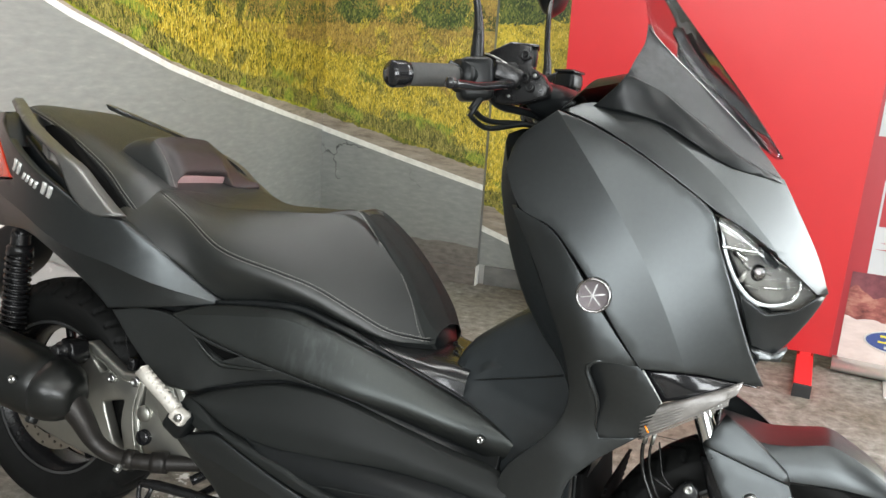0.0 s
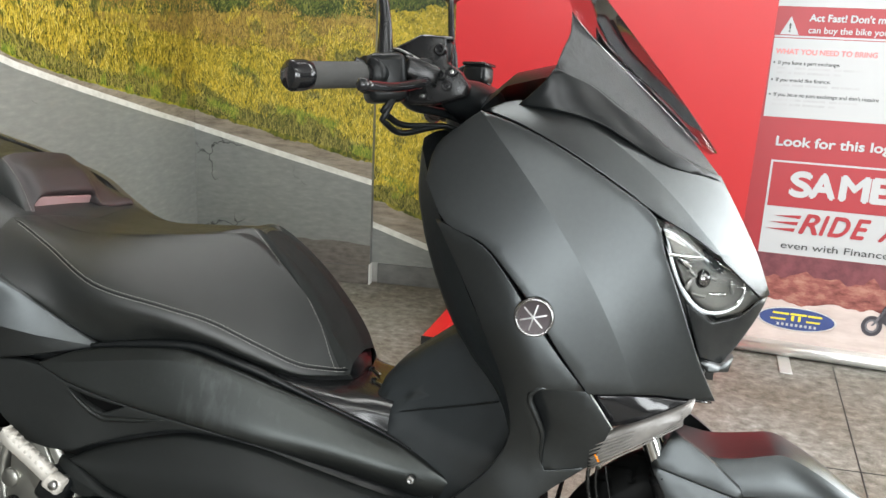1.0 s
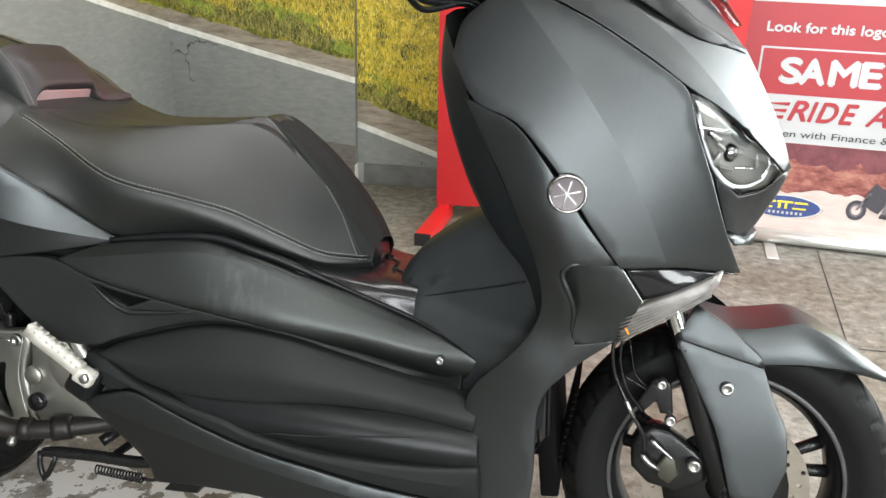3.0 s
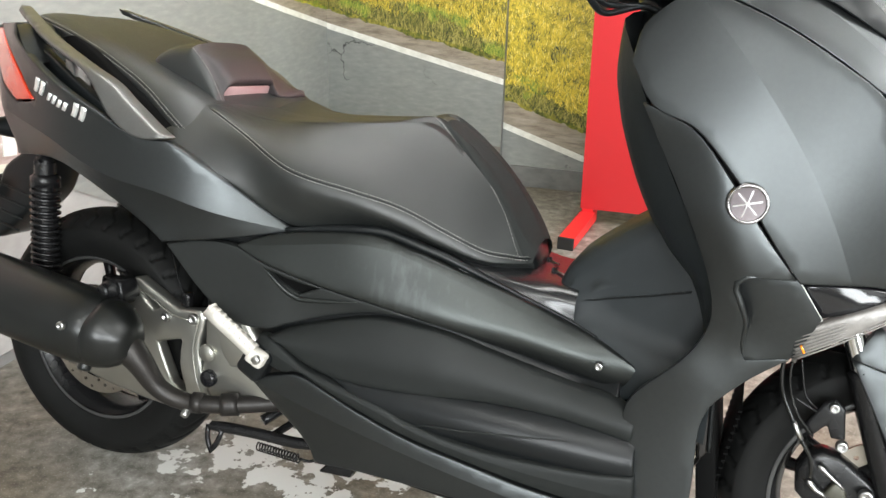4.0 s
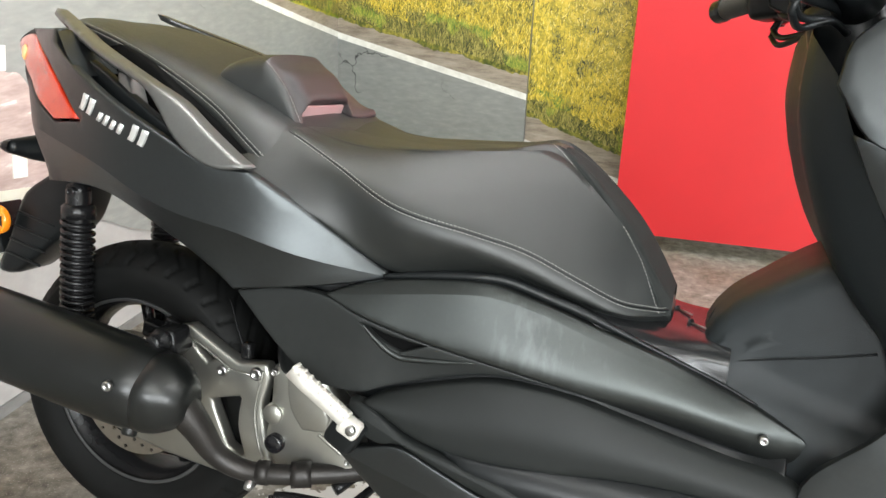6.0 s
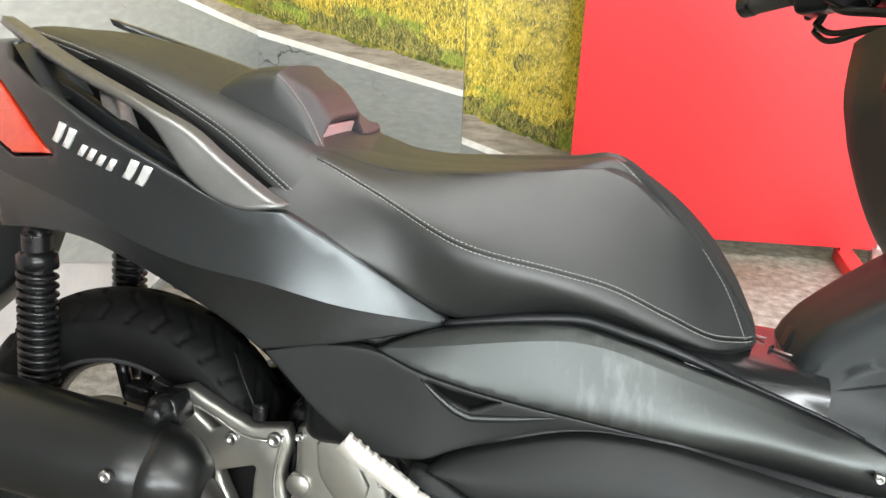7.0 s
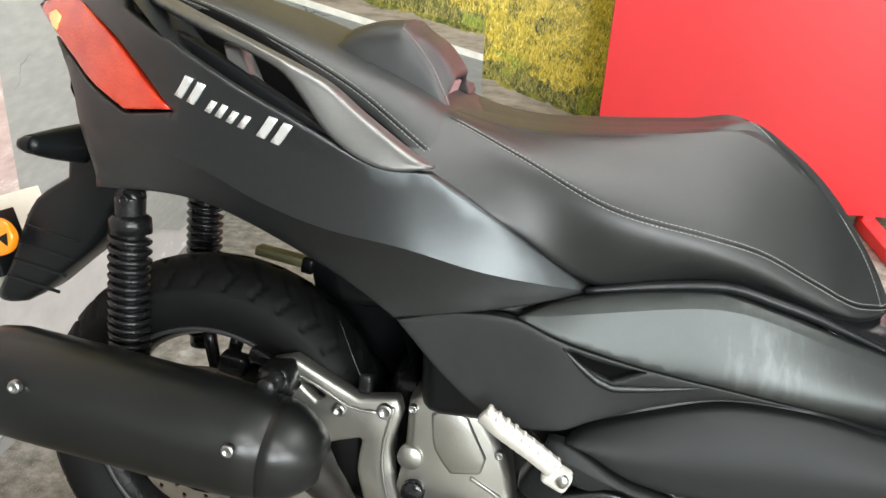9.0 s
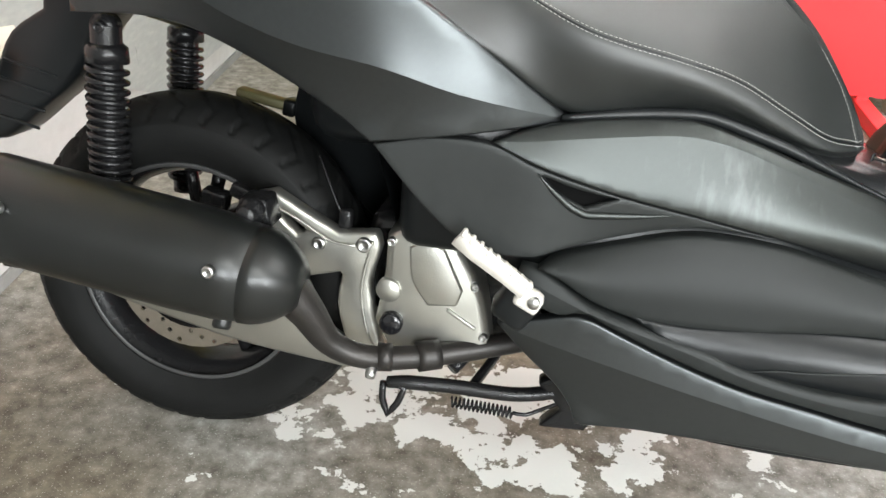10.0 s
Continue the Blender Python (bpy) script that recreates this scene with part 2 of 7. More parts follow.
    if sum(f.normal.y * f.calc_area() for f in bm.faces) > 0:
        bmesh.ops.reverse_faces(bm, faces=bm.faces)
    bmesh.ops.remove_doubles(bm, verts=[v for v in bm.verts if not v.link_faces], dist=1e-5)
    ridge = [np.array([(p.x, p.y) for p in curve(pts, 0.004)]) for pts, height, _ in creases if height > 0]
    for e in bm.edges:
        a, b = e.verts
        if ridge and len(e.link_faces) == 2 and all(min(np.hypot(*(r - (v.co.x, v.co.z)).T).min() for r in ridge) < 0.0025 for v in (a, b)):
            e.smooth = False
    ob = part(name, bm, material, parent, label)
    if both:
        mirrored(ob)
    return ob


def mirrored(ob):
    """The same part on the other side of the middle plane."""
    c = ob.copy()
    scene.collection.objects.link(c)
    c.scale = (1, -1, 1)
    return c


def loft(rings, closed_ring=False, caps=False):
    bm = bmesh.new()
    R = [[bm.verts.new(p) for p in r] for r in rings]
    n = len(R[0])
    for a, b in zip(R, R[1:]):
        for i in range(n if closed_ring else n - 1):
            j = (i + 1) % n
            bm.faces.new((a[i], a[j], b[j], b[i]))
    if caps:
        bm.faces.new(R[0][::-1])
        bm.faces.new(R[-1])
    bmesh.ops.recalc_face_normals(bm, faces=bm.faces)
    return bm


def tube(pts, radius, sides=14, step=0.012, smooth_line=True, bm=None):
    """A round bar along a line; radius may be a list, one for each given point."""
    P = curve(pts, step, False, 60) if smooth_line else [Vector(p) for p in pts]
    G = [Vector(p) for p in pts]
    if isinstance(radius, (int, float)):
        rad = [radius] * len(P)
    else:
        s = np.cumsum([0] + [(b - a).length for a, b in zip(G, G[1:])])
        q = np.cumsum([0] + [(b - a).length for a, b in zip(P, P[1:])])
        rad = list(np.interp(q / max(q[-1], 1e-9), s / s[-1], radius))
    up = Vector((0, 0, 1)) if abs((P[-1] - P[0]).normalized().z) < 0.9 else Vector((1, 0, 0))
    rings = []
    for i, p in enumerate(P):
        t = (P[min(i + 1, len(P) - 1)] - P[max(i - 1, 0)]).normalized()
        a = t.cross(up).normalized()
        b = a.cross(t)
        up = b
        rings.append([p + (a * math.cos(k) + b * math.sin(k)) * rad[i] for k in np.linspace(0, 2 * math.pi, sides, False)])
    made = loft(rings, True, True)
    if bm is None:
        return made
    join(bm, made)
    return bm


def join(bm, other, m=None):
    me = bpy.data.meshes.new("piece")
    other.to_mesh(me)
    other.free()
    if m is not None:
        me.transform(m)
    bm.from_mesh(me)
    bpy.data.meshes.remove(me)
    return bm


def box(size, at=(0, 0, 0), turn=(0, 0, 0), bevel=0.003, segs=2):
    bm = bmesh.new()
    bmesh.ops.create_cube(bm, size=1)
    bmesh.ops.scale(bm, vec=size, verts=bm.verts)
    if bevel:
        bmesh.ops.bevel(bm, geom=bm.edges, offset=bevel, segments=segs, affect="EDGES", profile=0.5)
    bmesh.ops.transform(bm, matrix=pose(*at, *turn), verts=bm.verts)
    return bm


def lathe(profile, seg=64, at=(0, 0, 0), axis="y", turn=(0, 0, 0)):
    """Profile (radius, height along the axis) turned round it."""
    rings = []
    for k in np.linspace(0, 2 * math.pi, seg, False):
        c, s = math.cos(k), math.sin(k)
        rings.append([(r * c, h, r * s) if axis == "y" else (r * c, r * s, h) for r, h in profile])
    rings.append(rings[0])
    bm = loft(rings)
    bmesh.ops.remove_doubles(bm, verts=bm.verts, dist=1e-6)
    bmesh.ops.recalc_face_normals(bm, faces=bm.faces)
    bmesh.ops.transform(bm, matrix=pose(*at, *turn), verts=bm.verts)
    return bm


def prism(outline, y0, y1, bevel=0.003, step=0.02, corner=30, holes=()):
    """A plate cut to the outline (x, z), from y0 to y1, with softened edges."""
    loops = [curve(o, step, True, corner) for o in (outline, *holes)]
    pts, edges = [], []
    for lp in loops:
        k = len(pts)
        pts += [Vector((p.x, p.y)) for p in lp]
        edges += [(k + i, k + (i + 1) % len(lp)) for i in range(len(lp))]
    res = delaunay_2d_cdt(pts, edges, [], 2 if holes else 1, 1e-6)
    bm = bmesh.new()
    vs = [bm.verts.new((p.x, y0, p.y)) for p in res[0]]
    H = [[(p.x, p.y) for p in lp] for lp in loops[1:]]
    for f in res[2]:
        c = sum((res[0][i] for i in f), Vector((0, 0))) / len(f)
        if any(within(c, h) for h in H) or not within(c, [(p.x, p.y) for p in loops[0]]):
            continue
        bm.faces.new([vs[i] for i in f])
    ret = bmesh.ops.extrude_face_region(bm, geom=bm.faces[:])
    for v in ret["geom"]:
        if isinstance(v, bmesh.types.BMVert):
            v.co.y = y1
    bmesh.ops.delete(bm, geom=[v for v in bm.verts if not v.link_faces], context="VERTS")
    bmesh.ops.recalc_face_normals(bm, faces=bm.faces)
    if bevel:
        hard = [e for e in bm.edges if len(e.link_faces) == 2 and e.calc_face_angle(0) > 1.2]
        bmesh.ops.bevel(bm, geom=hard, offset=bevel, segments=2, affect="EDGES", profile=0.5)
    return bm


def within(c, poly):
    odd, j = False, len(poly) - 1
    for i, (x, y) in enumerate(poly):
        x2, y2 = poly[j]
        if (y > c[1]) != (y2 > c[1]) and c[0] < (x2 - x) * (c[1] - y) / (y2 - y) + x:
            odd = not odd
        j = i
    return odd


def bolt_head(at, r=0.008, h=0.004, turn=(90, 0, 0)):
    """A domed socket-head screw facing the right-hand side."""
    return lathe([(0.001, h * 0.55), (r * 0.45, h * 0.55), (r * 0.5, h), (r * 0.85, h), (r, h * 0.5), (r, -0.004)], 20, at, "z", turn)

# ---- the room ----
def paint(name, stops, scale, stretch=(1, 1, 1), rough=0.35, detail=8, crack=None, bump=0.0, spec=0.4, big=None, grit=0.65):
    """A printed or mottled surface: colours along noise, with a coarse second layer and dark hairline cracks if wanted."""
    m = bpy.data.materials.new(name)
    m.use_nodes = True
    n, l = m.node_tree.nodes, m.node_tree.links
    b = n["Principled BSDF"]
    b.inputs["Roughness"].default_value, b.inputs["Specular IOR Level"].default_value = rough, spec
    tc, mp = n.new("ShaderNodeTexCoord"), n.new("ShaderNodeMapping")
    mp.inputs["Scale"].default_value = stretch
    l.new(tc.outputs["Object"], mp.inputs[0])
    t = n.new("ShaderNodeTexNoise")
    t.inputs["Scale"].default_value, t.inputs["Detail"].default_value, t.inputs["Roughness"].default_value = scale, detail, grit
    l.new(mp.outputs[0], t.inputs["Vector"])
    ramp = n.new("ShaderNodeValToRGB")
    while len(ramp.color_ramp.elements) < len(stops):
        ramp.color_ramp.elements.new(0.5)
    for e, (p, c) in zip(ramp.color_ramp.elements, stops):
        e.position, e.color = p, (*c, 1)
    l.new(t.outputs[0], ramp.inputs[0])
    out = ramp.outputs[0]
    if big:
        t2, r2, mx = n.new("ShaderNodeTexNoise"), n.new("ShaderNodeValToRGB"), n.new("ShaderNodeMix")
        t2.inputs["Scale"].default_value, t2.inputs["Detail"].default_value = big[0], 5
        l.new(tc.outputs["Object"], t2.inputs["Vector"])
        r2.color_ramp.elements[0].position, r2.color_ramp.elements[1].position = big[2], big[3]
        l.new(t2.outputs[0], r2.inputs[0])
        mx.data_type, mx.blend_type = "RGBA", "MULTIPLY"
        mx.inputs[7].default_value = (*big[1], 1)
        l.new(r2.outputs[0], mx.inputs[0])
        l.new(out, mx.inputs[6])
        out = mx.outputs[2]
    if crack:
        v, wob, vm, cr, mx = n.new("ShaderNodeTexVoronoi"), n.new("ShaderNodeTexNoise"), n.new("ShaderNodeVectorMath"), n.new("ShaderNodeMapRange"), n.new("ShaderNodeMix")
        v.feature = "DISTANCE_TO_EDGE"
        v.inputs["Scale"].default_value = crack[0]
        wob.inputs["Scale"].default_value, wob.inputs["Detail"].default_value = 9, 6
        vm.operation = "MULTIPLY_ADD"
        vm.inputs[1].default_value = (0.16, 0.16, 0.16)
        l.new(tc.outputs["Object"], wob.inputs["Vector"])
        l.new(wob.outputs[1], vm.inputs[0])
        l.new(tc.outputs["Object"], vm.inputs[2])
        l.new(vm.outputs[0], v.inputs["Vector"])
        gate, gr, mu = n.new("ShaderNodeTexNoise"), n.new("ShaderNodeMapRange"), n.new("ShaderNodeMath")
        gate.inputs["Scale"].default_value = 3.5
        l.new(tc.outputs["Object"], gate.inputs["Vector"])
        gr.inputs[1].default_value, gr.inputs[2].default_value = crack[2], crack[2] + 0.06
        l.new(gate.outputs[0], gr.inputs[0])
        cr.inputs[1].default_value, cr.inputs[2].default_value, cr.inputs[3].default_value, cr.inputs[4].default_value = 0.0, crack[1], 1, 0
        l.new(v.outputs["Distance"], cr.inputs[0])
        mu.operation = "MULTIPLY"
        l.new(cr.outputs[0], mu.inputs[0])
        l.new(gr.outputs[0], mu.inputs[1])
        mx.data_type = "RGBA"
        mx.inputs[7].default_value = (0.03, 0.03, 0.03, 1)
        l.new(mu.outputs[0], mx.inputs[0])
        l.new(out, mx.inputs[6])
        out = mx.outputs[2]
    l.new(out, b.inputs["Base Color"])
    if bump:
        bp = n.new("ShaderNodeBump")
        bp.inputs["Strength"].default_value, bp.inputs["Distance"].default_value = bump, 0.003
        l.new(t.outputs[0], bp.inputs["Height"])
        l.new(bp.outputs[0], b.inputs["Normal"])
    return m


ROAD_TONES = [(0.25, (0.235, 0.243, 0.23)), (0.5, (0.275, 0.283, 0.266)), (0.62, (0.3, 0.305, 0.285)), (0.8, (0.36, 0.36, 0.335))]
P_ROAD = paint("mural_print_road", ROAD_TONES, 22, (1, 1, 3), crack=(3.2, 0.012, 0.5), big=(0.9, (0.8, 0.81, 0.83), 0.3, 0.7), grit=0.55)
P_ROADFAR = paint("mural_print_far_road", ROAD_TONES, 16, (1, 1, 4), crack=(2.5, 0.006, 0.62), big=(0.8, (0.84, 0.85, 0.86), 0.3, 0.7), grit=0.55)
P_PALE = paint("mural_print_sunlit_road", [(0.35, (0.36, 0.275, 0.245)), (0.52, (0.46, 0.36, 0.33)), (0.6, (0.5, 0.41, 0.38)), (0.66, (0.72, 0.64, 0.6))], 9, (1, 1, 5), big=(1.0, (0.85, 0.8, 0.78), 0.4, 0.6))
P_LINE = paint("mural_print_white_line", [(0.3, (0.62, 0.61, 0.56)), (0.6, (0.8, 0.79, 0.74))], 30)
P_EDGE = paint("mural_print_verge", [(0.3, (0.13, 0.105, 0.08)), (0.5, (0.3, 0.255, 0.2)), (0.7, (0.44, 0.38, 0.31))], 7, (1, 1, 6), detail=12, grit=0.75)
P_TUFT = paint("mural_print_dark_grass", [(0.36, (0.02, 0.028, 0.006)), (0.46, (0.14, 0.15, 0.025)), (0.55, (0.42, 0.34, 0.055)), (0.68, (0.66, 0.55, 0.15))], 26, (1, 1, 0.8), detail=12, grit=0.82, big=(5, (0.5, 0.62, 0.45), 0.45, 0.6))
P_FIELD = paint("mural_print_yellow_field", [(0.36, (0.05, 0.055, 0.01)), (0.47, (0.22, 0.18, 0.02)), (0.56, (0.46, 0.34, 0.035)), (0.7, (0.6, 0.48, 0.12))], 20, (1, 1, 1.1), detail=12, grit=0.8, big=(3.2, (0.55, 0.66, 0.3), 0.48, 0.68))
# Lighter copy of P_FIELD: the light the recess loses is put into its colour.
P_BRIGHTFIELD = paint("mural_print_brightened_field", [(0.36, (0.12, 0.11, 0.015)), (0.46, (0.4, 0.32, 0.035)), (0.55, (0.66, 0.5, 0.05)), (0.7, (0.82, 0.68, 0.16))], 22, (1, 1, 1.1), detail=12, grit=0.8)
P_LAWN = paint("mural_print_green_verge", [(0.35, (0.07, 0.11, 0.015)), (0.47, (0.25, 0.28, 0.03)), (0.6, (0.56, 0.48, 0.05))], 18, (1, 1, 1.8), detail=12, grit=0.78, big=(4, (0.5, 0.7, 0.4), 0.45, 0.6))
P_BUSH = paint("mural_print_bushes", [(0.35, (0.012, 0.025, 0.006)), (0.5, (0.07, 0.1, 0.02)), (0.6, (0.22, 0.24, 0.05)), (0.7, (0.5, 0.42, 0.1))], 12, detail=12, grit=0.8)
P_FAR = paint("mural_print_far_meadow", [(0.33, (0.16, 0.12, 0.04)), (0.48, (0.32, 0.22, 0.055)), (0.6, (0.48, 0.35, 0.08)), (0.72, (0.6, 0.48, 0.18))], 12, (1, 1, 2.2), detail=12, grit=0.78, big=(2.2, (0.5, 0.6, 0.3), 0.5, 0.65))
P_BROWN = paint("mural_print_brown_road_foot", [(0.3, (0.10, 0.09, 0.08)), (0.6, (0.2, 0.18, 0.16))], 16, (1, 1, 3))
WALLPAINT = paint("scuffed_grey_wall_paint", [(0.3, (0.31, 0.3, 0.285)), (0.5, (0.37, 0.36, 0.345)), (0.66, (0.41, 0.4, 0.385)), (0.71, (0.62, 0.61, 0.59))], 5, (1, 1, 1.5), rough=0.45, bump=0.1)
# Kept dark so that the unseen walls reflect little into the bodywork.
PLASTER = paint("grey_plaster", [(0.3, (0.15, 0.15, 0.145)), (0.7, (0.2, 0.2, 0.19))], 6, rough=0.8)
SKIRT = paint("grey_skirting_paint", [(0.3, (0.12, 0.12, 0.115)), (0.7, (0.2, 0.2, 0.19))], 12, (1, 1, 2), rough=0.4)
WHITEEND = mat("bare_white_board_end", (0.75, 0.74, 0.7), 0.6)


def slab(name, size, at, material, bevel=0.0, label="", kind="structure", category=""):
    ob = part(name, box(size, at, bevel=bevel), material, None, smooth=False)
    return tagged(ob, label, category, kind=kind)


def wobble(u, seed, amp, freq=20.0):
    return amp * (noise.noise(Vector((u * freq, seed, 0.3))) + 0.6 * noise.noise(Vector((u * freq * 3.1, seed + 5, 0.7))))


def mural(name, u0, u1, bands, mats, place, label, step=0.008):
    """A printed sheet: for each place u along the wall, the heights at which one part of the picture meets the next."""
    bm = bmesh.new()
    n = max(2, int((u1 - u0) / step))
    cols = []
    for i in range(n + 1):
        u = u0 + (u1 - u0) * i / n
        h, zs = -1, []
        for b in bands:
            h = max(h + 0.0005, b(u))
            zs.append(h)
        cols.append([bm.verts.new(place(u, z)) for z in zs])
    for a, b in zip(cols, cols[1:]):
        for k in range(len(bands) - 1):
            bm.faces.new((a[k], b[k], b[k + 1], a[k + 1])).material_index = k
    ob = part(name, bm, mats[0], None, smooth=False)
    for m in mats[1:]:
        ob.data.materials.append(m)
    return tagged(ob, label, "wall mural", kind="structure")


def table(rows):
    xs, zs = zip(*sorted(rows))
    return lambda u: float(np.interp(u, xs, zs))


TOP = 2.5
line_b = table([(-1.93, 0.718), (-1.5, 0.614), (-1.05, 0.508)])
line_l = table([(3.94, 0.718), (3.53, 0.813), (3.06, 0.927), (2.697, 1.022), (2.205, 1.184), (1.9, 1.31), (1.2, 1.65), (0.4, 2.1)])
line_r = table([(-1.06, 0.303), (-0.68, 0.178), (-0.2, 0.04)])

mural("mural_back", -1.9265, -1.052,
      [lambda u: 0.09, lambda u: 0.2 + wobble(u, 1, 0.02, 4), lambda u: line_b(u) - 0.028, line_b,
       lambda u: line_b(u) + 0.06 + (u + 1.93) * 0.014 + wobble(u, 2, 0.012), lambda u: line_b(u) + 0.17 + wobble(u, 3, 0.03, 12),
       lambda u: 1.12 + wobble(u, 4, 0.05, 5), lambda u: 1.24 + wobble(u, 5, 0.02, 6), lambda u: 1.3 + max(0, wobble(u, 7, 0.14, 7)), lambda u: TOP],
      [P_BROWN, P_ROAD, P_LINE, P_EDGE, P_TUFT, P_FIELD, P_FAR, P_BUSH, P_FAR],
      lambda u, z: (u, 3.94, z), "photo mural of a country road and yellow meadow")
mural("mural_side", 1.25, 3.9395,
      [table([(0, 0.475), (1.97, 0.475), (2.3, 0.3), (2.8, 0.1), (3.94, 0.09)]), lambda u: 0.47 * (u < 2) + max(0, 1.9 - u) * 1.5 + max(0, 2.45 - u) * 0.6 + wobble(u, 8, 0.05, 6), lambda u: line_l(u) - 0.024, line_l,
       lambda u: line_l(u) + 0.012 + max(0, u - 2.9) * 0.045 + wobble(u, 2.5, 0.005), lambda u: line_l(u) + 0.06 + max(0, u - 2.6) * 0.06 + wobble(u, 3, 0.025, 9),
       lambda u: line_l(u) + 0.13 + max(0, u - 2.4) * 0.17 + wobble(u, 4, 0.03, 5), lambda u: 1.2 + max(0, wobble(u, 5, 0.06, 6)) + max(0, 2.5 - u) * 0.8,
       lambda u: 1.33 + max(0, 2.5 - u) + wobble(u, 9, 0.05, 5), lambda u: TOP],
      [P_PALE, P_ROADFAR, P_LINE, P_EDGE, P_LAWN, P_FIELD, P_FAR, P_BUSH, P_FAR],
      lambda u, z: (ROOM_X0 + 0.004, u, z), "photo mural of a sunlit country road and meadow")
mural("mural_recess", -1.07, 2.38,
      [lambda u: 0.1, lambda u: max(0.101, line_r(u) - 0.03), lambda u: max(0.102, line_r(u)),
       lambda u: max(0.103, line_r(u) + 0.105 + wobble(u, 12, 0.012)), lambda u: line_r(u) + 0.19 + wobble(u, 13, 0.03, 12), lambda u: 1.1 + wobble(u, 14, 0.05, 5), lambda u: 1.28 + wobble(u, 15, 0.04, 5), lambda u: TOP],
      [P_ROAD, P_LINE, P_EDGE, P_TUFT, P_BRIGHTFIELD, P_BRIGHTFIELD, P_BUSH],
      lambda u, z: (u, 3.98, z), "photo mural of a road verge and yellow grass")


def blades(name, tones, rough=0.35):
    """Printed grass: each stalk takes one of the tones."""
    m = bpy.data.materials.new(name)
    m.use_nodes = True
    n, l = m.node_tree.nodes, m.node_tree.links
    geo, ramp = n.new("ShaderNodeNewGeometry"), n.new("ShaderNodeValToRGB")
    ramp.color_ramp.interpolation = "CONSTANT"
    while len(ramp.color_ramp.elements) < len(tones):
        ramp.color_ramp.elements.new(0.5)
    for k, (e, c) in enumerate(zip(ramp.color_ramp.elements, tones)):
        e.position, e.color = k / len(tones), (*c, 1)
    l.new(geo.outputs["Random Per Island"], ramp.inputs[0])
    l.new(ramp.outputs[0], n["Principled BSDF"].inputs["Base Color"])
    n["Principled BSDF"].inputs["Roughness"].default_value = rough
    return m


G_EDGE = blades("printed_edge_grass", [(0.04, 0.045, 0.01), (0.16, 0.15, 0.03), (0.3, 0.26, 0.06), (0.09, 0.1, 0.02), (0.42, 0.36, 0.1)])
G_GREEN = blades("printed_green_grass", [(0.08, 0.15, 0.02), (0.16, 0.24, 0.03), (0.3, 0.34, 0.04), (0.22, 0.27, 0.04), (0.46, 0.44, 0.07)])
G_YELLOW = blades("printed_yellow_grass", [(0.66, 0.48, 0.045), (0.52, 0.38, 0.035), (0.82, 0.66, 0.15), (0.22, 0.2, 0.025), (0.08, 0.085, 0.012), (0.72, 0.53, 0.06), (0.36, 0.3, 0.035)])
G_DRY = blades("printed_dry_grass", [(0.46, 0.29, 0.06), (0.34, 0.21, 0.05), (0.6, 0.42, 0.11), (0.18, 0.13, 0.04), (0.5, 0.34, 0.06), (0.1, 0.09, 0.02)])
G_BUSH = blades("printed_bush_leaves", [(0.03, 0.06, 0.012), (0.07, 0.11, 0.02), (0.14, 0.17, 0.03), (0.02, 0.035, 0.01), (0.24, 0.25, 0.06)])


# Lighter copy of G_YELLOW, brightening the recess by colour.
G_BRIGHT = blades("printed_brightened_grass", [(0.8, 0.6, 0.06), (0.66, 0.49, 0.05), (0.9, 0.75, 0.2), (0.34, 0.3, 0.04), (0.12, 0.12, 0.02), (0.85, 0.64, 0.08), (0.56, 0.44, 0.06)])


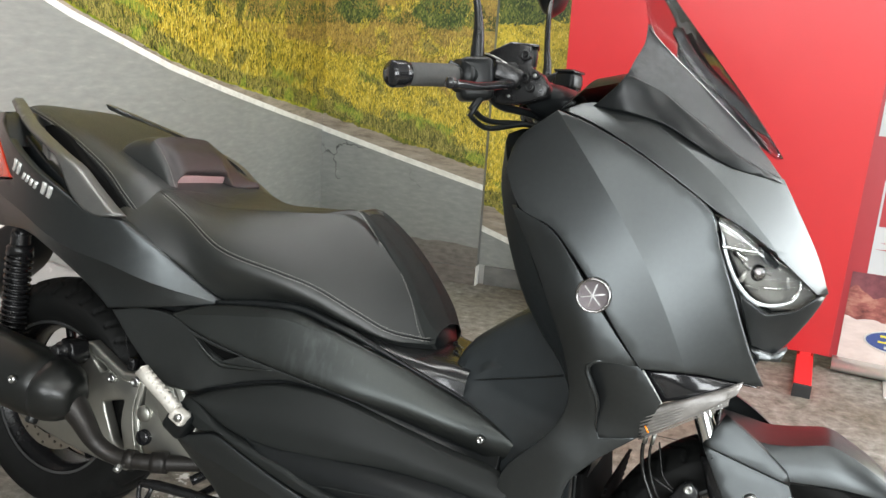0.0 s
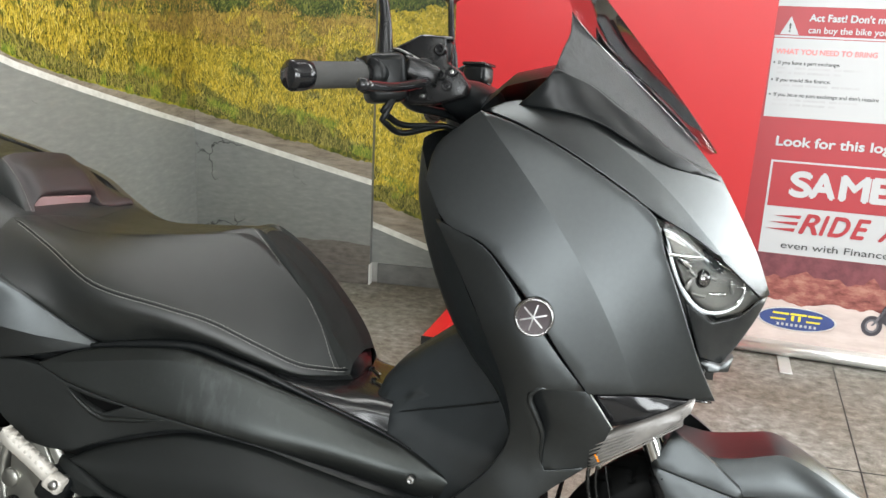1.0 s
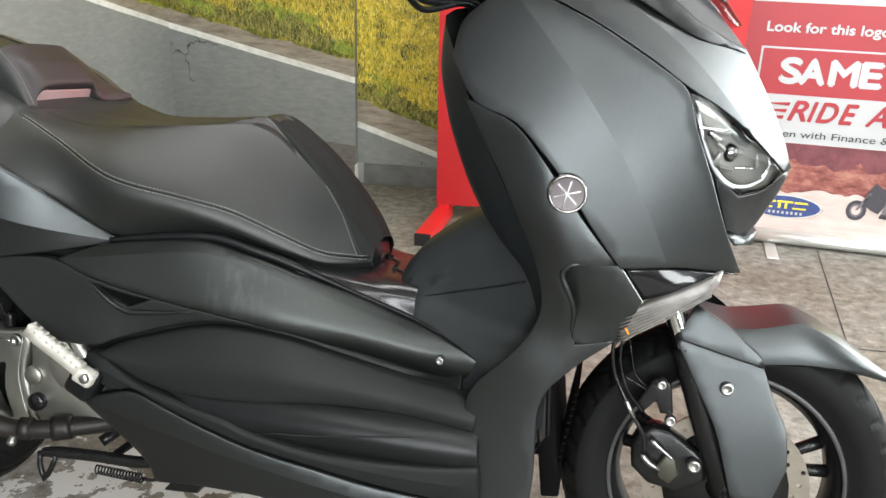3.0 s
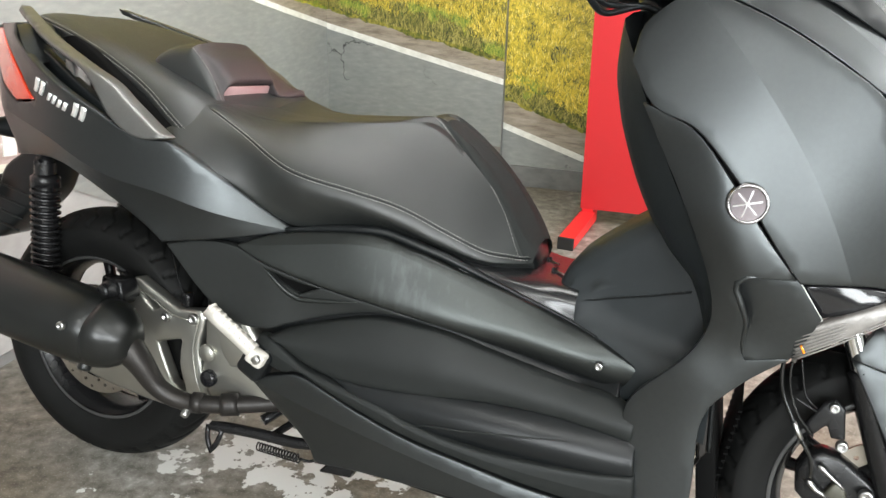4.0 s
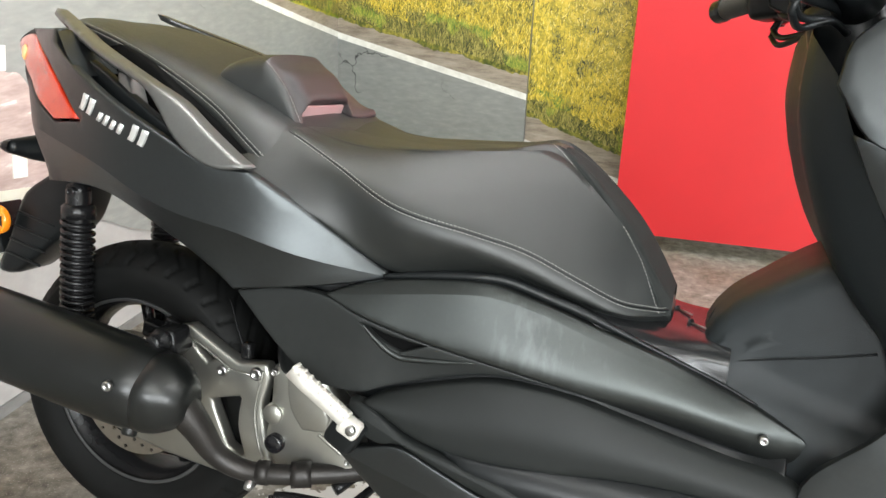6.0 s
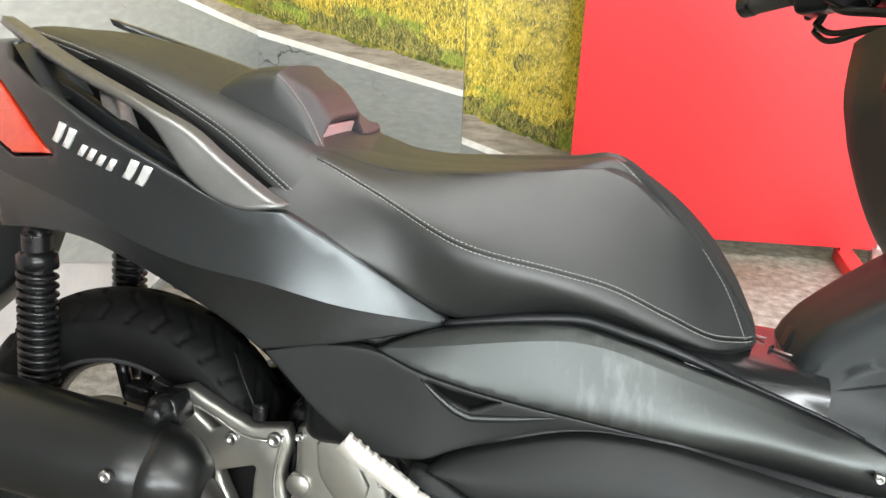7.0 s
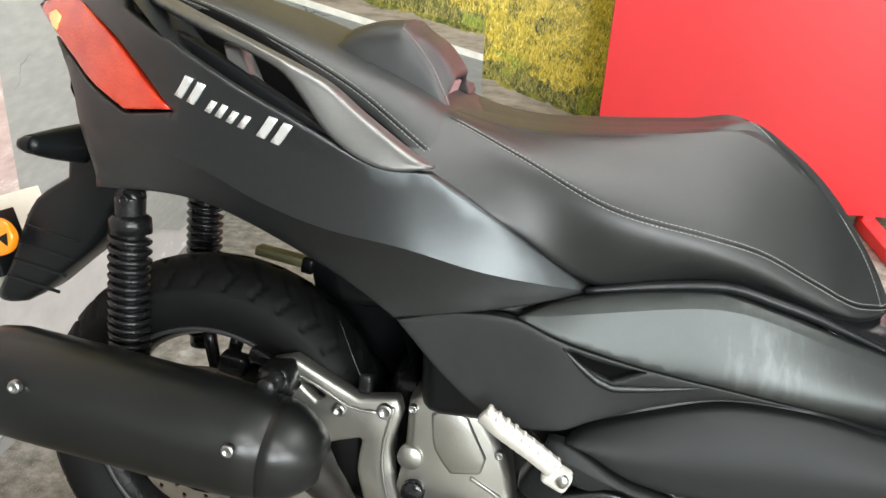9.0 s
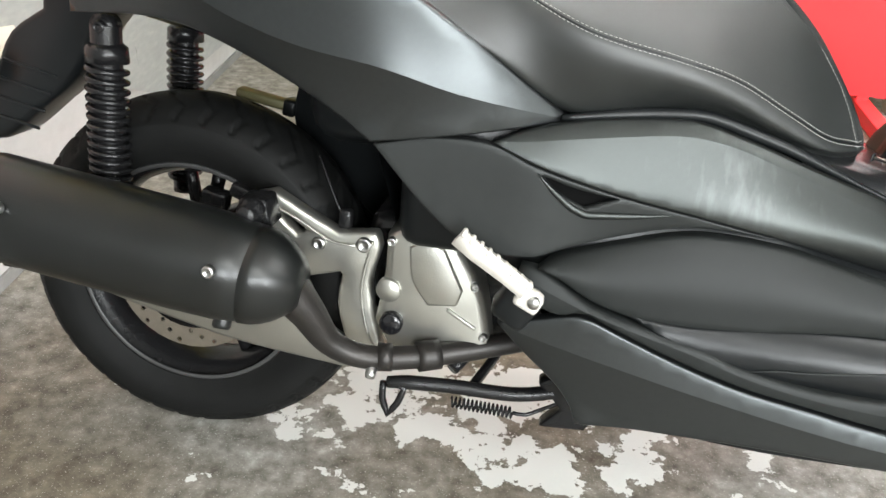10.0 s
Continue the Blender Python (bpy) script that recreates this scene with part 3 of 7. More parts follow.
def meadow(name, u0, u1, line, verge, place, count, seed, bushes, label, z_top=1.75, keep=lambda u: True, yellow=None):
    """The printed meadow of a mural: thousands of flat stalks, the lower ones over the upper ones."""
    rng = random.Random(seed)
    spots = []
    for _ in range(count):
        u = rng.uniform(u0, u1)
        low = line(u) + verge(u)
        if low > z_top or not keep(u):
            continue
        spots.append((low + (z_top - low) * rng.random() ** 1.25, u, low))
    for u in np.arange(u0, u1, 0.004):
        low = line(u) + verge(u)
        spots.append((low + 0.02 * (noise.noise(Vector((u * 30, seed, 0))) + 0.4) + rng.uniform(-.004, .012), u, low))
    spots.sort(reverse=True)
    verts, faces, kinds = [], [], []
    for i, (z, u, low) in enumerate(spots):
        up = z - low
        n1 = noise.noise(Vector((u * 3.0, z * 4.5, seed)))
        n2 = noise.noise(Vector((u * 9.0, z * 12.0, seed + 7)))
        far = min(1, up / 0.6)
        bush = max((1 - math.hypot((u - bu) / bw, (z - bz) / bh) for bu, bz, bw, bh in bushes), default=-1) + 0.5 * n2
        if bush > 0.1:
            k = 4
        elif up < 0.05 + 0.07 * max(0, n1 + 0.25):
            k = 0 if n2 > -0.3 else 1
        elif n2 + 0.4 * n1 < -0.34 - 0.1 * far:
            k = 0
        elif up < 0.12 and n1 > 0.05:
            k = 1
        elif up > 0.3 + 0.12 * n1 and n2 > -0.15:
            k = 3 if n1 > -0.3 else 2
        else:
            k = 2 if n2 > -0.5 else 1
        ln = rng.uniform(0.014, 0.042) * (1 - 0.45 * far)
        wd = rng.uniform(0.0012, 0.0034) * (1.9 if k == 4 else 1) * (1 - 0.2 * far)
        lean = rng.gauss(0, 0.55)
        du, dz = math.sin(lean) * ln, math.cos(lean) * ln
        pu, pz = math.cos(lean) * wd, -math.sin(lean) * wd
        d = 0.0012 + 0.0022 * i / len(spots)
        b = len(verts)
        lim = lambda q: min(u1, max(u0, q))
        verts += [place(lim(u - pu), z - pz, d), place(lim(u + pu), z + pz, d), place(lim(u + du), z + dz, d)]
        faces.append((b, b + 1, b + 2))
        kinds.append(k)
    me = bpy.data.meshes.new(name)
    me.from_pydata(verts, [], faces)
    for m in (G_EDGE, G_GREEN, yellow or G_YELLOW, yellow or G_DRY, G_BUSH):
        me.materials.append(m)
    me.polygons.foreach_set("material_index", kinds)
    return tagged(new(name, me), label, "wall mural", kind="stuff")


meadow("printed_grass_back", -1.926, -1.053, line_b, lambda u: 0.075 + (u + 1.93) * 0.02, lambda u, z, d: (u, 3.94 - d, z), 26000, 3,
       [(-1.3, 1.32, 0.16, 0.11), (-1.75, 1.3, 0.13, 0.08)], "printed yellow and green meadow grass of the mural")
meadow("printed_grass_side", 1.0, 3.939, line_l, lambda u: 0.016 + max(0, u - 2.9) * 0.05, lambda u, z, d: (ROOM_X0 + 0.004 + d, u, z), 42000, 5,
       [(3.05, 1.36, 0.2, 0.1), (2.75, 1.4, 0.16, 0.09)], "printed lime-green and yellow roadside grass of the mural")
meadow("printed_grass_recess", -1.05, 0.7, line_r, lambda u: 0.12, lambda u, z, d: (u, 3.98 - d, z), 30000, 9,
       [(-0.9, 1.35, 0.2, 0.1)], "printed yellow grass of the recessed mural", yellow=G_BRIGHT)
bm = bmesh.new()
for y, z, h in ((1.865, 0.8, 0.055), (1.89, 0.55, 0.09)):
    join(bm, box((0.003, 0.045, h), (ROOM_X0 + 0.006, y + 0.02, z + h / 2), (-8, 0, 0), 0.0))
tagged(part("road_marking_print", bm, P_LINE, None, smooth=False), "white dashes of the printed road centre line", "wall mural", kind="structure")

# Unseen dark wall, added to keep reflections on the tail dim.
slab("wall_west_near", (0.15, 4.4, ROOM_H), (ROOM_X0 - 0.075, -1.0, ROOM_H / 2), PLASTER, label="unseen dark grey wall that dims reflections", category="wall")
slab("wall_west", (0.15, 2.92, ROOM_H), (ROOM_X0 - 0.075, 2.66, ROOM_H / 2), WALLPAINT, label="scuffed grey painted wall below a photo mural", category="wall")
slab("wall_north_board", (0.876, 0.038, ROOM_H), (-1.49, 3.961, ROOM_H / 2), SKIRT, label="grey wall board carrying a photo mural", category="wall")
slab("wall_north", (4.37, 0.15, ROOM_H), (0.215, 4.06, ROOM_H / 2), WALLPAINT, label="grey wall behind a photo mural", category="wall")
slab("baseboard_north", (0.87, 0.012, 0.088), (-1.492, 3.935, 0.044), P_BROWN, 0.002, "brown-grey skirting board under the mural", category="skirting")
slab("baseboard_end", (0.006, 0.05, 0.1), (-1.051, 3.952, 0.05), WHITEEND, 0.001, "bare white end of the wall board", category="trim")
slab("baseboard_recess", (3.4, 0.014, 0.098), (0.68, 3.976, 0.049), SKIRT, 0.003, "grey painted skirting board", category="skirting")
slab("baseboard_west", (0.008, 6.9, 0.03), (ROOM_X0 + 0.004, 0.4, 0.015), SKIRT, 0.002, "dark grey strip along the wall foot", category="skirting")


def holed_wall(name, along, fixed, span, holes, label):
    """A wall with large window openings, made of the parts round them."""
    bm = bmesh.new()
    a = span[0]
    blocks = []
    for h0, h1, z0, z1 in holes:
        blocks += [(a, h0, 0, ROOM_H), (h0, h1, 0, z0), (h0, h1, z1, ROOM_H)]
        a = h1
    for c0, c1, b, t in blocks + [(a, span[1], 0, ROOM_H)]:
        size = (c1 - c0, 0.2, t - b) if along == "x" else (0.2, c1 - c0, t - b)
        at = ((c0 + c1) / 2, fixed, (b + t) / 2) if along == "x" else (fixed, (c0 + c1) / 2, (b + t) / 2)
        join(bm, box(size, at, bevel=0))
    return tagged(part(name, bm, PLASTER, None, smooth=False), label, "wall", kind="structure")


# Unseen walls; their openings are added to match the fill lamps.
holed_wall("wall_south", "x", ROOM_Y0 - 0.1, (ROOM_X0 - 0.15, ROOM_X1 + 0.2), [(-0.6, 0.6, 0.7, 2.5), (1.55, 4.45, 0.7, 2.5)], "unseen dark grey wall with two added light openings")
holed_wall("wall_north_window", "x", 4.085, (2.4, ROOM_X1 + 0.2), [(2.5, 4.4, 0.65, 2.5)], "unseen dark grey wall with an added light opening")
holed_wall("wall_east", "y", ROOM_X1 + 0.1, (ROOM_Y0, 4.1), [(1.55, 3.65, 0.9, 2.5)], "unseen dark grey wall with a wide added light opening")
# Unseen ceiling, kept pale to brighten what upward faces reflect.
slab("ceiling", (6.9, 7.6, 0.12), (1.33, 0.4, ROOM_H + 0.06), paint("white_ceiling_paint", [(0.3, (0.5, 0.5, 0.49)), (0.7, (0.58, 0.58, 0.57))], 4, rough=0.8), label="unseen off-white ceiling that brightens reflections", category="ceiling")
# Glowing face of the added ceiling lamps.
TUBE = mat("added_lamp_diffuser", (0.9, 0.9, 0.88), 0.5)
TUBE.node_tree.nodes["Principled BSDF"].inputs["Emission Color"].default_value = (1, 0.97, 0.92, 1)
TUBE.node_tree.nodes["Principled BSDF"].inputs["Emission Strength"].default_value = 2.0
for lx, ly in LAMPS:
    fit_ = tagged(new("ceiling_light"), "added flat ceiling lamp with a white diffuser, out of view", "ceiling light", "ceiling lamps")
    fit_.matrix_world = pose(lx, ly, ROOM_H)
    part("housing", box((1.5, 0.56, 0.04), (0, 0, -0.021), bevel=0.004), PLASTER, fit_, smooth=False)
    part("diffuser", box((1.44, 0.52, 0.02), (0, 0, -0.05), bevel=0.004), TUBE, fit_, smooth=False)
ALUFRAME = mat("white_window_profile", (0.7, 0.7, 0.7), 0.35)
# Profiles round the added openings, all out of view.
for nm, horiz, c0, c1, fixed, z0, z1 in (("window_1", True, 1.55, 4.45, ROOM_Y0 - 0.1, 0.7, 2.5), ("window_4", True, -0.6, 0.6, ROOM_Y0 - 0.1, 0.7, 2.5), ("window_3", True, 2.5, 4.4, 4.085, 0.65, 2.5), ("window_2", False, 1.55, 3.65, ROOM_X1 + 0.1, 0.9, 2.5)):
    root = tagged(new(nm), "added white framed window, out of view", "window", kind="structure")
    n = 3
    for k in range(n + 1):
        c = c0 + (c1 - c0) * k / n
        part("mullion", box((0.05, 0.06, z1 - z0), (c, fixed, (z0 + z1) / 2) if horiz else (fixed, c, (z0 + z1) / 2), bevel=0.004), ALUFRAME, root, smooth=False)
    for z in (z0 + 0.025, z1 - 0.025):
        part("window_bar", box((c1 - c0, 0.05, 0.05) if horiz else (0.05, c1 - c0, 0.05), ((c0 + c1) / 2, fixed, z) if horiz else (fixed, (c0 + c1) / 2, z), bevel=0.004), ALUFRAME, root, smooth=False)


def floor_material():
    """Worn brown-grey concrete: grit, stains, polished patches and flakes of old white paint near the stand."""
    m = paint("worn_concrete", [(0.3, (0.075, 0.068, 0.053)), (0.46, (0.185, 0.175, 0.152)), (0.58, (0.27, 0.26, 0.234)), (0.72, (0.43, 0.418, 0.38)), (0.85, (0.6, 0.59, 0.56))], 26, detail=10, grit=0.66, rough=0.5, bump=0.35, big=(1.4, (0.6, 0.53, 0.44), 0.4, 0.62))
    n, l = m.node_tree.nodes, m.node_tree.links
    b = n["Principled BSDF"]
    base = b.inputs["Base Color"].links[0].from_socket
    tc = n.new("ShaderNodeTexCoord")
    gr, rr, mxg = n.new("ShaderNodeTexNoise"), n.new("ShaderNodeMapRange"), n.new("ShaderNodeMix")
    gr.inputs["Scale"].default_value, gr.inputs["Detail"].default_value = 260, 2
    l.new(tc.outputs["Object"], gr.inputs["Vector"])
    rr.inputs[1].default_value, rr.inputs[2].default_value = 0.62, 0.7
    l.new(gr.outputs[0], rr.inputs[0])
    mxg.data_type = "RGBA"
    mxg.inputs[7].default_value = (0.55, 0.53, 0.49, 1)
    mu = n.new("ShaderNodeMath")
    mu.operation, mu.inputs[1].default_value = "MULTIPLY", 0.5
    l.new(rr.outputs[0], mu.inputs[0])
    l.new(mu.outputs[0], mxg.inputs[0])
    l.new(base, mxg.inputs[6])
    flake, dist, sub, mr, mx = n.new("ShaderNodeTexNoise"), n.new("ShaderNodeVectorMath"), n.new("ShaderNodeMath"), n.new("ShaderNodeMapRange"), n.new("ShaderNodeMix")
    flake.inputs["Scale"].default_value, flake.inputs["Detail"].default_value, flake.inputs["Roughness"].default_value = 8.5, 6, 0.64
    l.new(tc.outputs["Object"], flake.inputs["Vector"])
    sc = n.new("ShaderNodeVectorMath")
    sc.operation = "MULTIPLY"
    sc.inputs[1].default_value = (0.62, 1.15, 1)
    l.new(tc.outputs["Object"], sc.inputs[0])
    dist.operation = "DISTANCE"
    dist.inputs[1].default_value = (-0.92 * 0.62, 1.6 * 1.15, 0)
    l.new(sc.outputs[0], dist.inputs[0])
    sub.operation = "MULTIPLY_ADD"
    sub.inputs[1].default_value = -0.58
    l.new(dist.outputs["Value"], sub.inputs[0])
    l.new(flake.outputs[0], sub.inputs[2])
    mr.inputs[1].default_value, mr.inputs[2].default_value = 0.415, 0.425
    l.new(sub.outputs[0], mr.inputs[0])
    mx.data_type = "RGBA"
    mx.inputs[7].default_value = (0.6, 0.6, 0.57, 1)
    l.new(mr.outputs[0], mx.inputs[0])
    l.new(mxg.outputs[2], mx.inputs[6])
    l.new(mx.outputs[2], b.inputs["Base Color"])
    r2 = n.new("ShaderNodeMapRange")
    r2.inputs[3].default_value, r2.inputs[4].default_value = 0.38, 0.7
    l.new(flake.outputs[0], r2.inputs[0])
    l.new(r2.outputs[0], b.inputs["Roughness"])
    return m


slab("floor", (6.9, 7.6, 0.12), (1.33, 0.4, -0.06), floor_material(), label="worn brown-grey concrete floor with flakes of white paint", category="floor")
slab("ground", (400, 400, 0.1), (0, 0, -0.2), paint("pavement_outside", [(0.3, (0.2, 0.2, 0.19)), (0.7, (0.32, 0.31, 0.3))], 3, rough=0.8), label="grey paved ground outside the added windows", category="ground")
bm = bmesh.new()
for a, b in (((0.93, 3.45), (0.55, 1.3)), ((-0.5, 2.62), (3.2, 2.5))):
    a, b = Vector((*a, 0)), Vector((*b, 0))
    d = b - a
    join(bm, box((d.length, 0.0035, 0.002), ((a.x + b.x) / 2, (a.y + b.y) / 2, 0.0005), (0, 0, math.degrees(math.atan2(d.y, d.x))), 0))
tagged(part("floor_joint", bm, BLACKTRIM, None, smooth=False), "dark hairline joints in the concrete floor", "floor joint", kind="structure")

# ---- red display board on feet ----
board = tagged(new("display_board"), "tall plain red display board on two red feet", "display board")
board.matrix_world = pose(-0.038, 3.525, 0)
LEANB = 0.1
for nm, size, at, material, label in (("board_face", (1.14, 0.004, 2.3), (0, 0, 1.15), REDPAINT, ""), ("board_core", (1.134, 0.026, 2.297), (0, 0.016, 1.15), BLACKTRIM, "black back and sides of the board")):
    bm = box(size, at, bevel=0.001)
    bmesh.ops.transform(bm, matrix=Matrix.Translation((0, 0, 0.064)) @ Matrix.Rotation(math.atan(LEANB), 4, "X"), verts=bm.verts)
    part(nm, bm, material, board, label, smooth=False)
for x in (-0.555, 0.47):
    foot = part("foot", box((0.062, 0.4, 0.048), (x, -0.145, 0.025), (0, 0, -6), 0.003), REDSTEEL, board, "bright red steel foot", smooth=False)
    part("foot_cap", box((0.064, 0.008, 0.05), (x - 0.0212, -0.347, 0.025), (0, 0, -6), 0.002), BLACKTRIM, foot, "black plastic end cap", smooth=False)
    part("foot_post", box((0.045, 0.03, 0.06), (x + 0.015, 0.016, 0.075), bevel=0.003), REDSTEEL, board, smooth=False)

# ---- roll-up banner ----
BANNER_RED = mat("banner_red_print", (0.35, 0.022, 0.03), 0.4, 0, 0.05, 8)
BANNER_WHITE = mat("banner_white_print", (0.47, 0.475, 0.485), 0.4, 0, 0.02, 8)
INK = mat("dark_grey_ink", (0.06, 0.06, 0.06), 0.5)
PALEINK = mat("grey_ink", (0.45, 0.45, 0.46), 0.5)
PINKINK = mat("soft_red_ink", (0.75, 0.25, 0.25), 0.5)
BLUEINK = mat("blue_ink", (0.04, 0.065, 0.21), 0.4)
YELLOWINK = mat("yellow_ink", (0.8, 0.66, 0.05), 0.4)
HILL = paint("banner_print_red_hillside", [(0.3, (0.09, 0.02, 0.02)), (0.5, (0.28, 0.09, 0.075)), (0.65, (0.42, 0.2, 0.15))], 14, (1, 1, 2))
DUSK = paint("banner_print_dark_red_trees", [(0.3, (0.08, 0.02, 0.03)), (0.6, (0.2, 0.06, 0.07))], 10)
ROADPRINT = paint("banner_print_pale_road", [(0.3, (0.5, 0.4, 0.37)), (0.7, (0.68, 0.58, 0.54))], 6, (1, 1, 4))
SILVERALU = mat("brushed_silver_cassette", (0.72, 0.72, 0.7), 0.3, 0.7, 0.05, 40)

banner = tagged(new("roll_up_banner"), "red and white printed roll-up banner in a silver cassette", "banner")
banner.matrix_world = pose(0.6, 3.545, 0, 0, 0, -8.4)
W = 0.85
sheet = part("printed_sheet", box((W + 0.1, 0.001, 2.0), (W / 2 - 0.05, 0, 1.05), bevel=0), BANNER_RED, banner, smooth=False)


def patch(name, x0, x1, z0, z1, material, lift=0.002, parent=None, rough_top=0.0, seed=0):
    """One printed field of the banner, a hair in front of the sheet."""
    bm = bmesh.new()
    n = 60 if rough_top else 1
    top = [z1 + (wobble(x0 + (x1 - x0) * i / n, seed, rough_top, 9) if rough_top else 0) for i in range(n + 1)]
    lo = [bm.verts.new((x0 + (x1 - x0) * i / n, -lift, z0)) for i in range(n + 1)]
    hi = [bm.verts.new((x0 + (x1 - x0) * i / n, -lift, top[i])) for i in range(n + 1)]
    for i in range(n):
        bm.faces.new((lo[i], lo[i + 1], hi[i + 1], hi[i]))
    return part(name, bm, material, parent or banner, smooth=False)


def words(text, x, z, size, material, lift, bold=0.0, lean=0.0, width=None, kind="stuff"):
    """Printed words: x, z of the start of the line, capital height."""
    c = bpy.data.curves.new("words", "FONT")
    c.body, c.size, c.shear = text, size / 0.69, lean
    ob = bpy.data.objects.new("words", c)
    scene.collection.objects.link(ob)
    me = bpy.data.meshes.new_from_object(ob.evaluated_get(bpy.context.evaluated_depsgraph_get()))
    bpy.data.objects.remove(ob)
    xs = [v.co.x for v in me.vertices]
    k = width / (max(xs) - min(xs)) if width else 1
    me.transform(Matrix.Translation((x, -lift, z)) @ Matrix.Rotation(radians(90), 4, "X") @ Matrix.Diagonal((k, 1, 1, 1)))
    if bold:
        stroke, me2 = bmesh.new(), me
        for i, (dx, dz) in enumerate(((-bold, 0), (bold, 0), (0, -bold), (0, bold))):
            stroke.from_mesh(me2)
            bmesh.ops.translate(stroke, vec=(dx, -.0001 * i, dz), verts=stroke.verts[-len(me2.vertices):])
        me = bpy.data.meshes.new("lettering")
        stroke.to_mesh(me)
        stroke.free()
    me.materials.append(material)
    o = new("lettering", me)
    o.parent = banner
    return tagged(o, kind=kind)


def letters(text, x, z, size, material, lift, width, bold=0.0, lean=0.0):
    """Large printed words, each letter a part; the advance of a letter follows its width."""
    wide = {" ": .42, "I": .36, "M": 1.12, "W": 1.3, "E": .82, "R": .92, "S": .84, "A": 1.0, "D": .98, "Y": .92}
    unit = width / sum(wide[c] for c in text)
    for c in text:
        if c != " ":
            words(c, x, z, size, material, lift, bold, lean, wide[c] * unit * .88, "")
        x += wide[c] * unit


patch("white_field", -0.036, W, 1.225, 1.232, BANNER_WHITE)
patch("white_field", -0.036, W, 0.935, 1.222, BANNER_WHITE)
patch("white_field", -0.04, W, 1.335, 1.72, BANNER_WHITE)
words("Act Fast! Don't miss out", 0.075, 1.285, 0.024, BANNER_WHITE, 0.003, 0.0012)
words("can buy the bike you have", 0.075, 1.243, 0.022, BANNER_WHITE, 0.003, 0.0004)
tri_bm = prism([(-0.02, 1.235), (0.045, 1.235), (0.0125, 1.3)], -0.003, -0.002, 0, corner=20)
warning = part("warning_triangle", tri_bm, BANNER_WHITE, banner, "white warning triangle", smooth=False)
words("!", 0.0065, 1.245, 0.03, INK, 0.0035, 0.001)
words("WHAT YOU NEED TO BRING", -0.025, 1.166, 0.018, PINKINK, 0.003, 0.001)
for i, (z, lead) in enumerate(((1.128, "If you have a part exchange:"), (1.066, "If you would like finance:"), (1.012, "If you have no part exchange and don't require"))):
    words(lead, -0.012, z, 0.013, INK, 0.003, 0.0002)
    patch("bullet", -0.028, -0.022, z + 0.003, z + 0.009, INK, 0.003)
    for k in range(2 if i != 1 else 1):
        x = -0.012
        for wd in (0.06, 0.045, 0.09, 0.03, 0.075, 0.05)[:5 - k]:
            patch("text_bar", x, x + wd * 0.85, z - 0.017 - 0.017 * k, z - 0.009 - 0.017 * k, PALEINK, 0.003)
            x += wd
words("Look for this logo on", 0.018, 0.83, 0.034, BANNER_WHITE, 0.003, 0.0016, width=0.5)
patch("white_field", 0.014, W, 0.413, 0.774, BANNER_WHITE)
patch("red_field", 0.022, W, 0.598, 0.767, BANNER_RED, 0.003)
letters("SAME DAY", 0.09, 0.645, 0.088, BANNER_WHITE, 0.004, 0.66, 0.006)
letters("RIDE AWAY", 0.14, 0.502, 0.075, BANNER_RED, 0.004, 0.63, 0.003, 0.3)
for k in range(3):
    part("speed_stripe", prism([(0.05 - k * 0.012, 0.562 - k * 0.026), (0.15 - k * 0.008, 0.57 - k * 0.026), (0.146 - k * 0.008, 0.556 - k * 0.026)], -0.005, -0.004, 0, corner=10), BANNER_RED, banner, smooth=False)
words("even with Finance & Part Ex", 0.09, 0.437, 0.026, INK, 0.004, 0.0003, width=0.6)
patch("red_dusk_print", -0.036, W, 0.24, 0.412, DUSK, 0.002)
patch("hillside_print", -0.036, W, 0.2, 0.335, HILL, 0.003, None, 0.05, 31)
patch("road_print", -0.036, W, 0.06, 0.225, ROADPRINT, 0.004, None, 0.02, 37)
ring = [(0.19 + 0.145 * math.cos(a), 0.158 + 0.048 * math.sin(a)) for a in np.linspace(0, 2 * math.pi, 28, False)]
part("oval_badge_rim", prism(ring, -0.006, -0.005, 0, 0.03, 80), SILVERALU, banner, smooth=False)
part("oval_badge", prism([(0.19 + (x - 0.19) * 0.95, 0.158 + (z - 0.158) * 0.9) for x, z in ring], -0.0075, -0.0065, 0, 0.03, 80), BLUEINK, banner, "blue oval badge with yellow bars", smooth=False)
for x0, x1, z0, z1 in ((0.1, 0.16, 0.173, 0.181), (0.095, 0.15, 0.15, 0.157), (0.165, 0.225, 0.174, 0.182), (0.17, 0.18, 0.15, 0.172), (0.195, 0.205, 0.15, 0.172), (0.23, 0.28, 0.173, 0.181), (0.225, 0.275, 0.15, 0.157)):
    patch("badge_bar", x0, x1, z0, z1, YELLOWINK, 0.009)
for x in np.linspace(0.12, 0.255, 9):
    patch("badge_bar", x, x + 0.009, 0.128, 0.139, BANNER_WHITE, 0.009)
# the small printed motorcycle, as dark plain shapes
BIKEINK = mat("dark_violet_ink", (0.045, 0.04, 0.05), 0.5, 0, 0.3, 60)
BIKEGREY = mat("grey_violet_ink", (0.16, 0.15, 0.165), 0.5, 0, 0.3, 90)
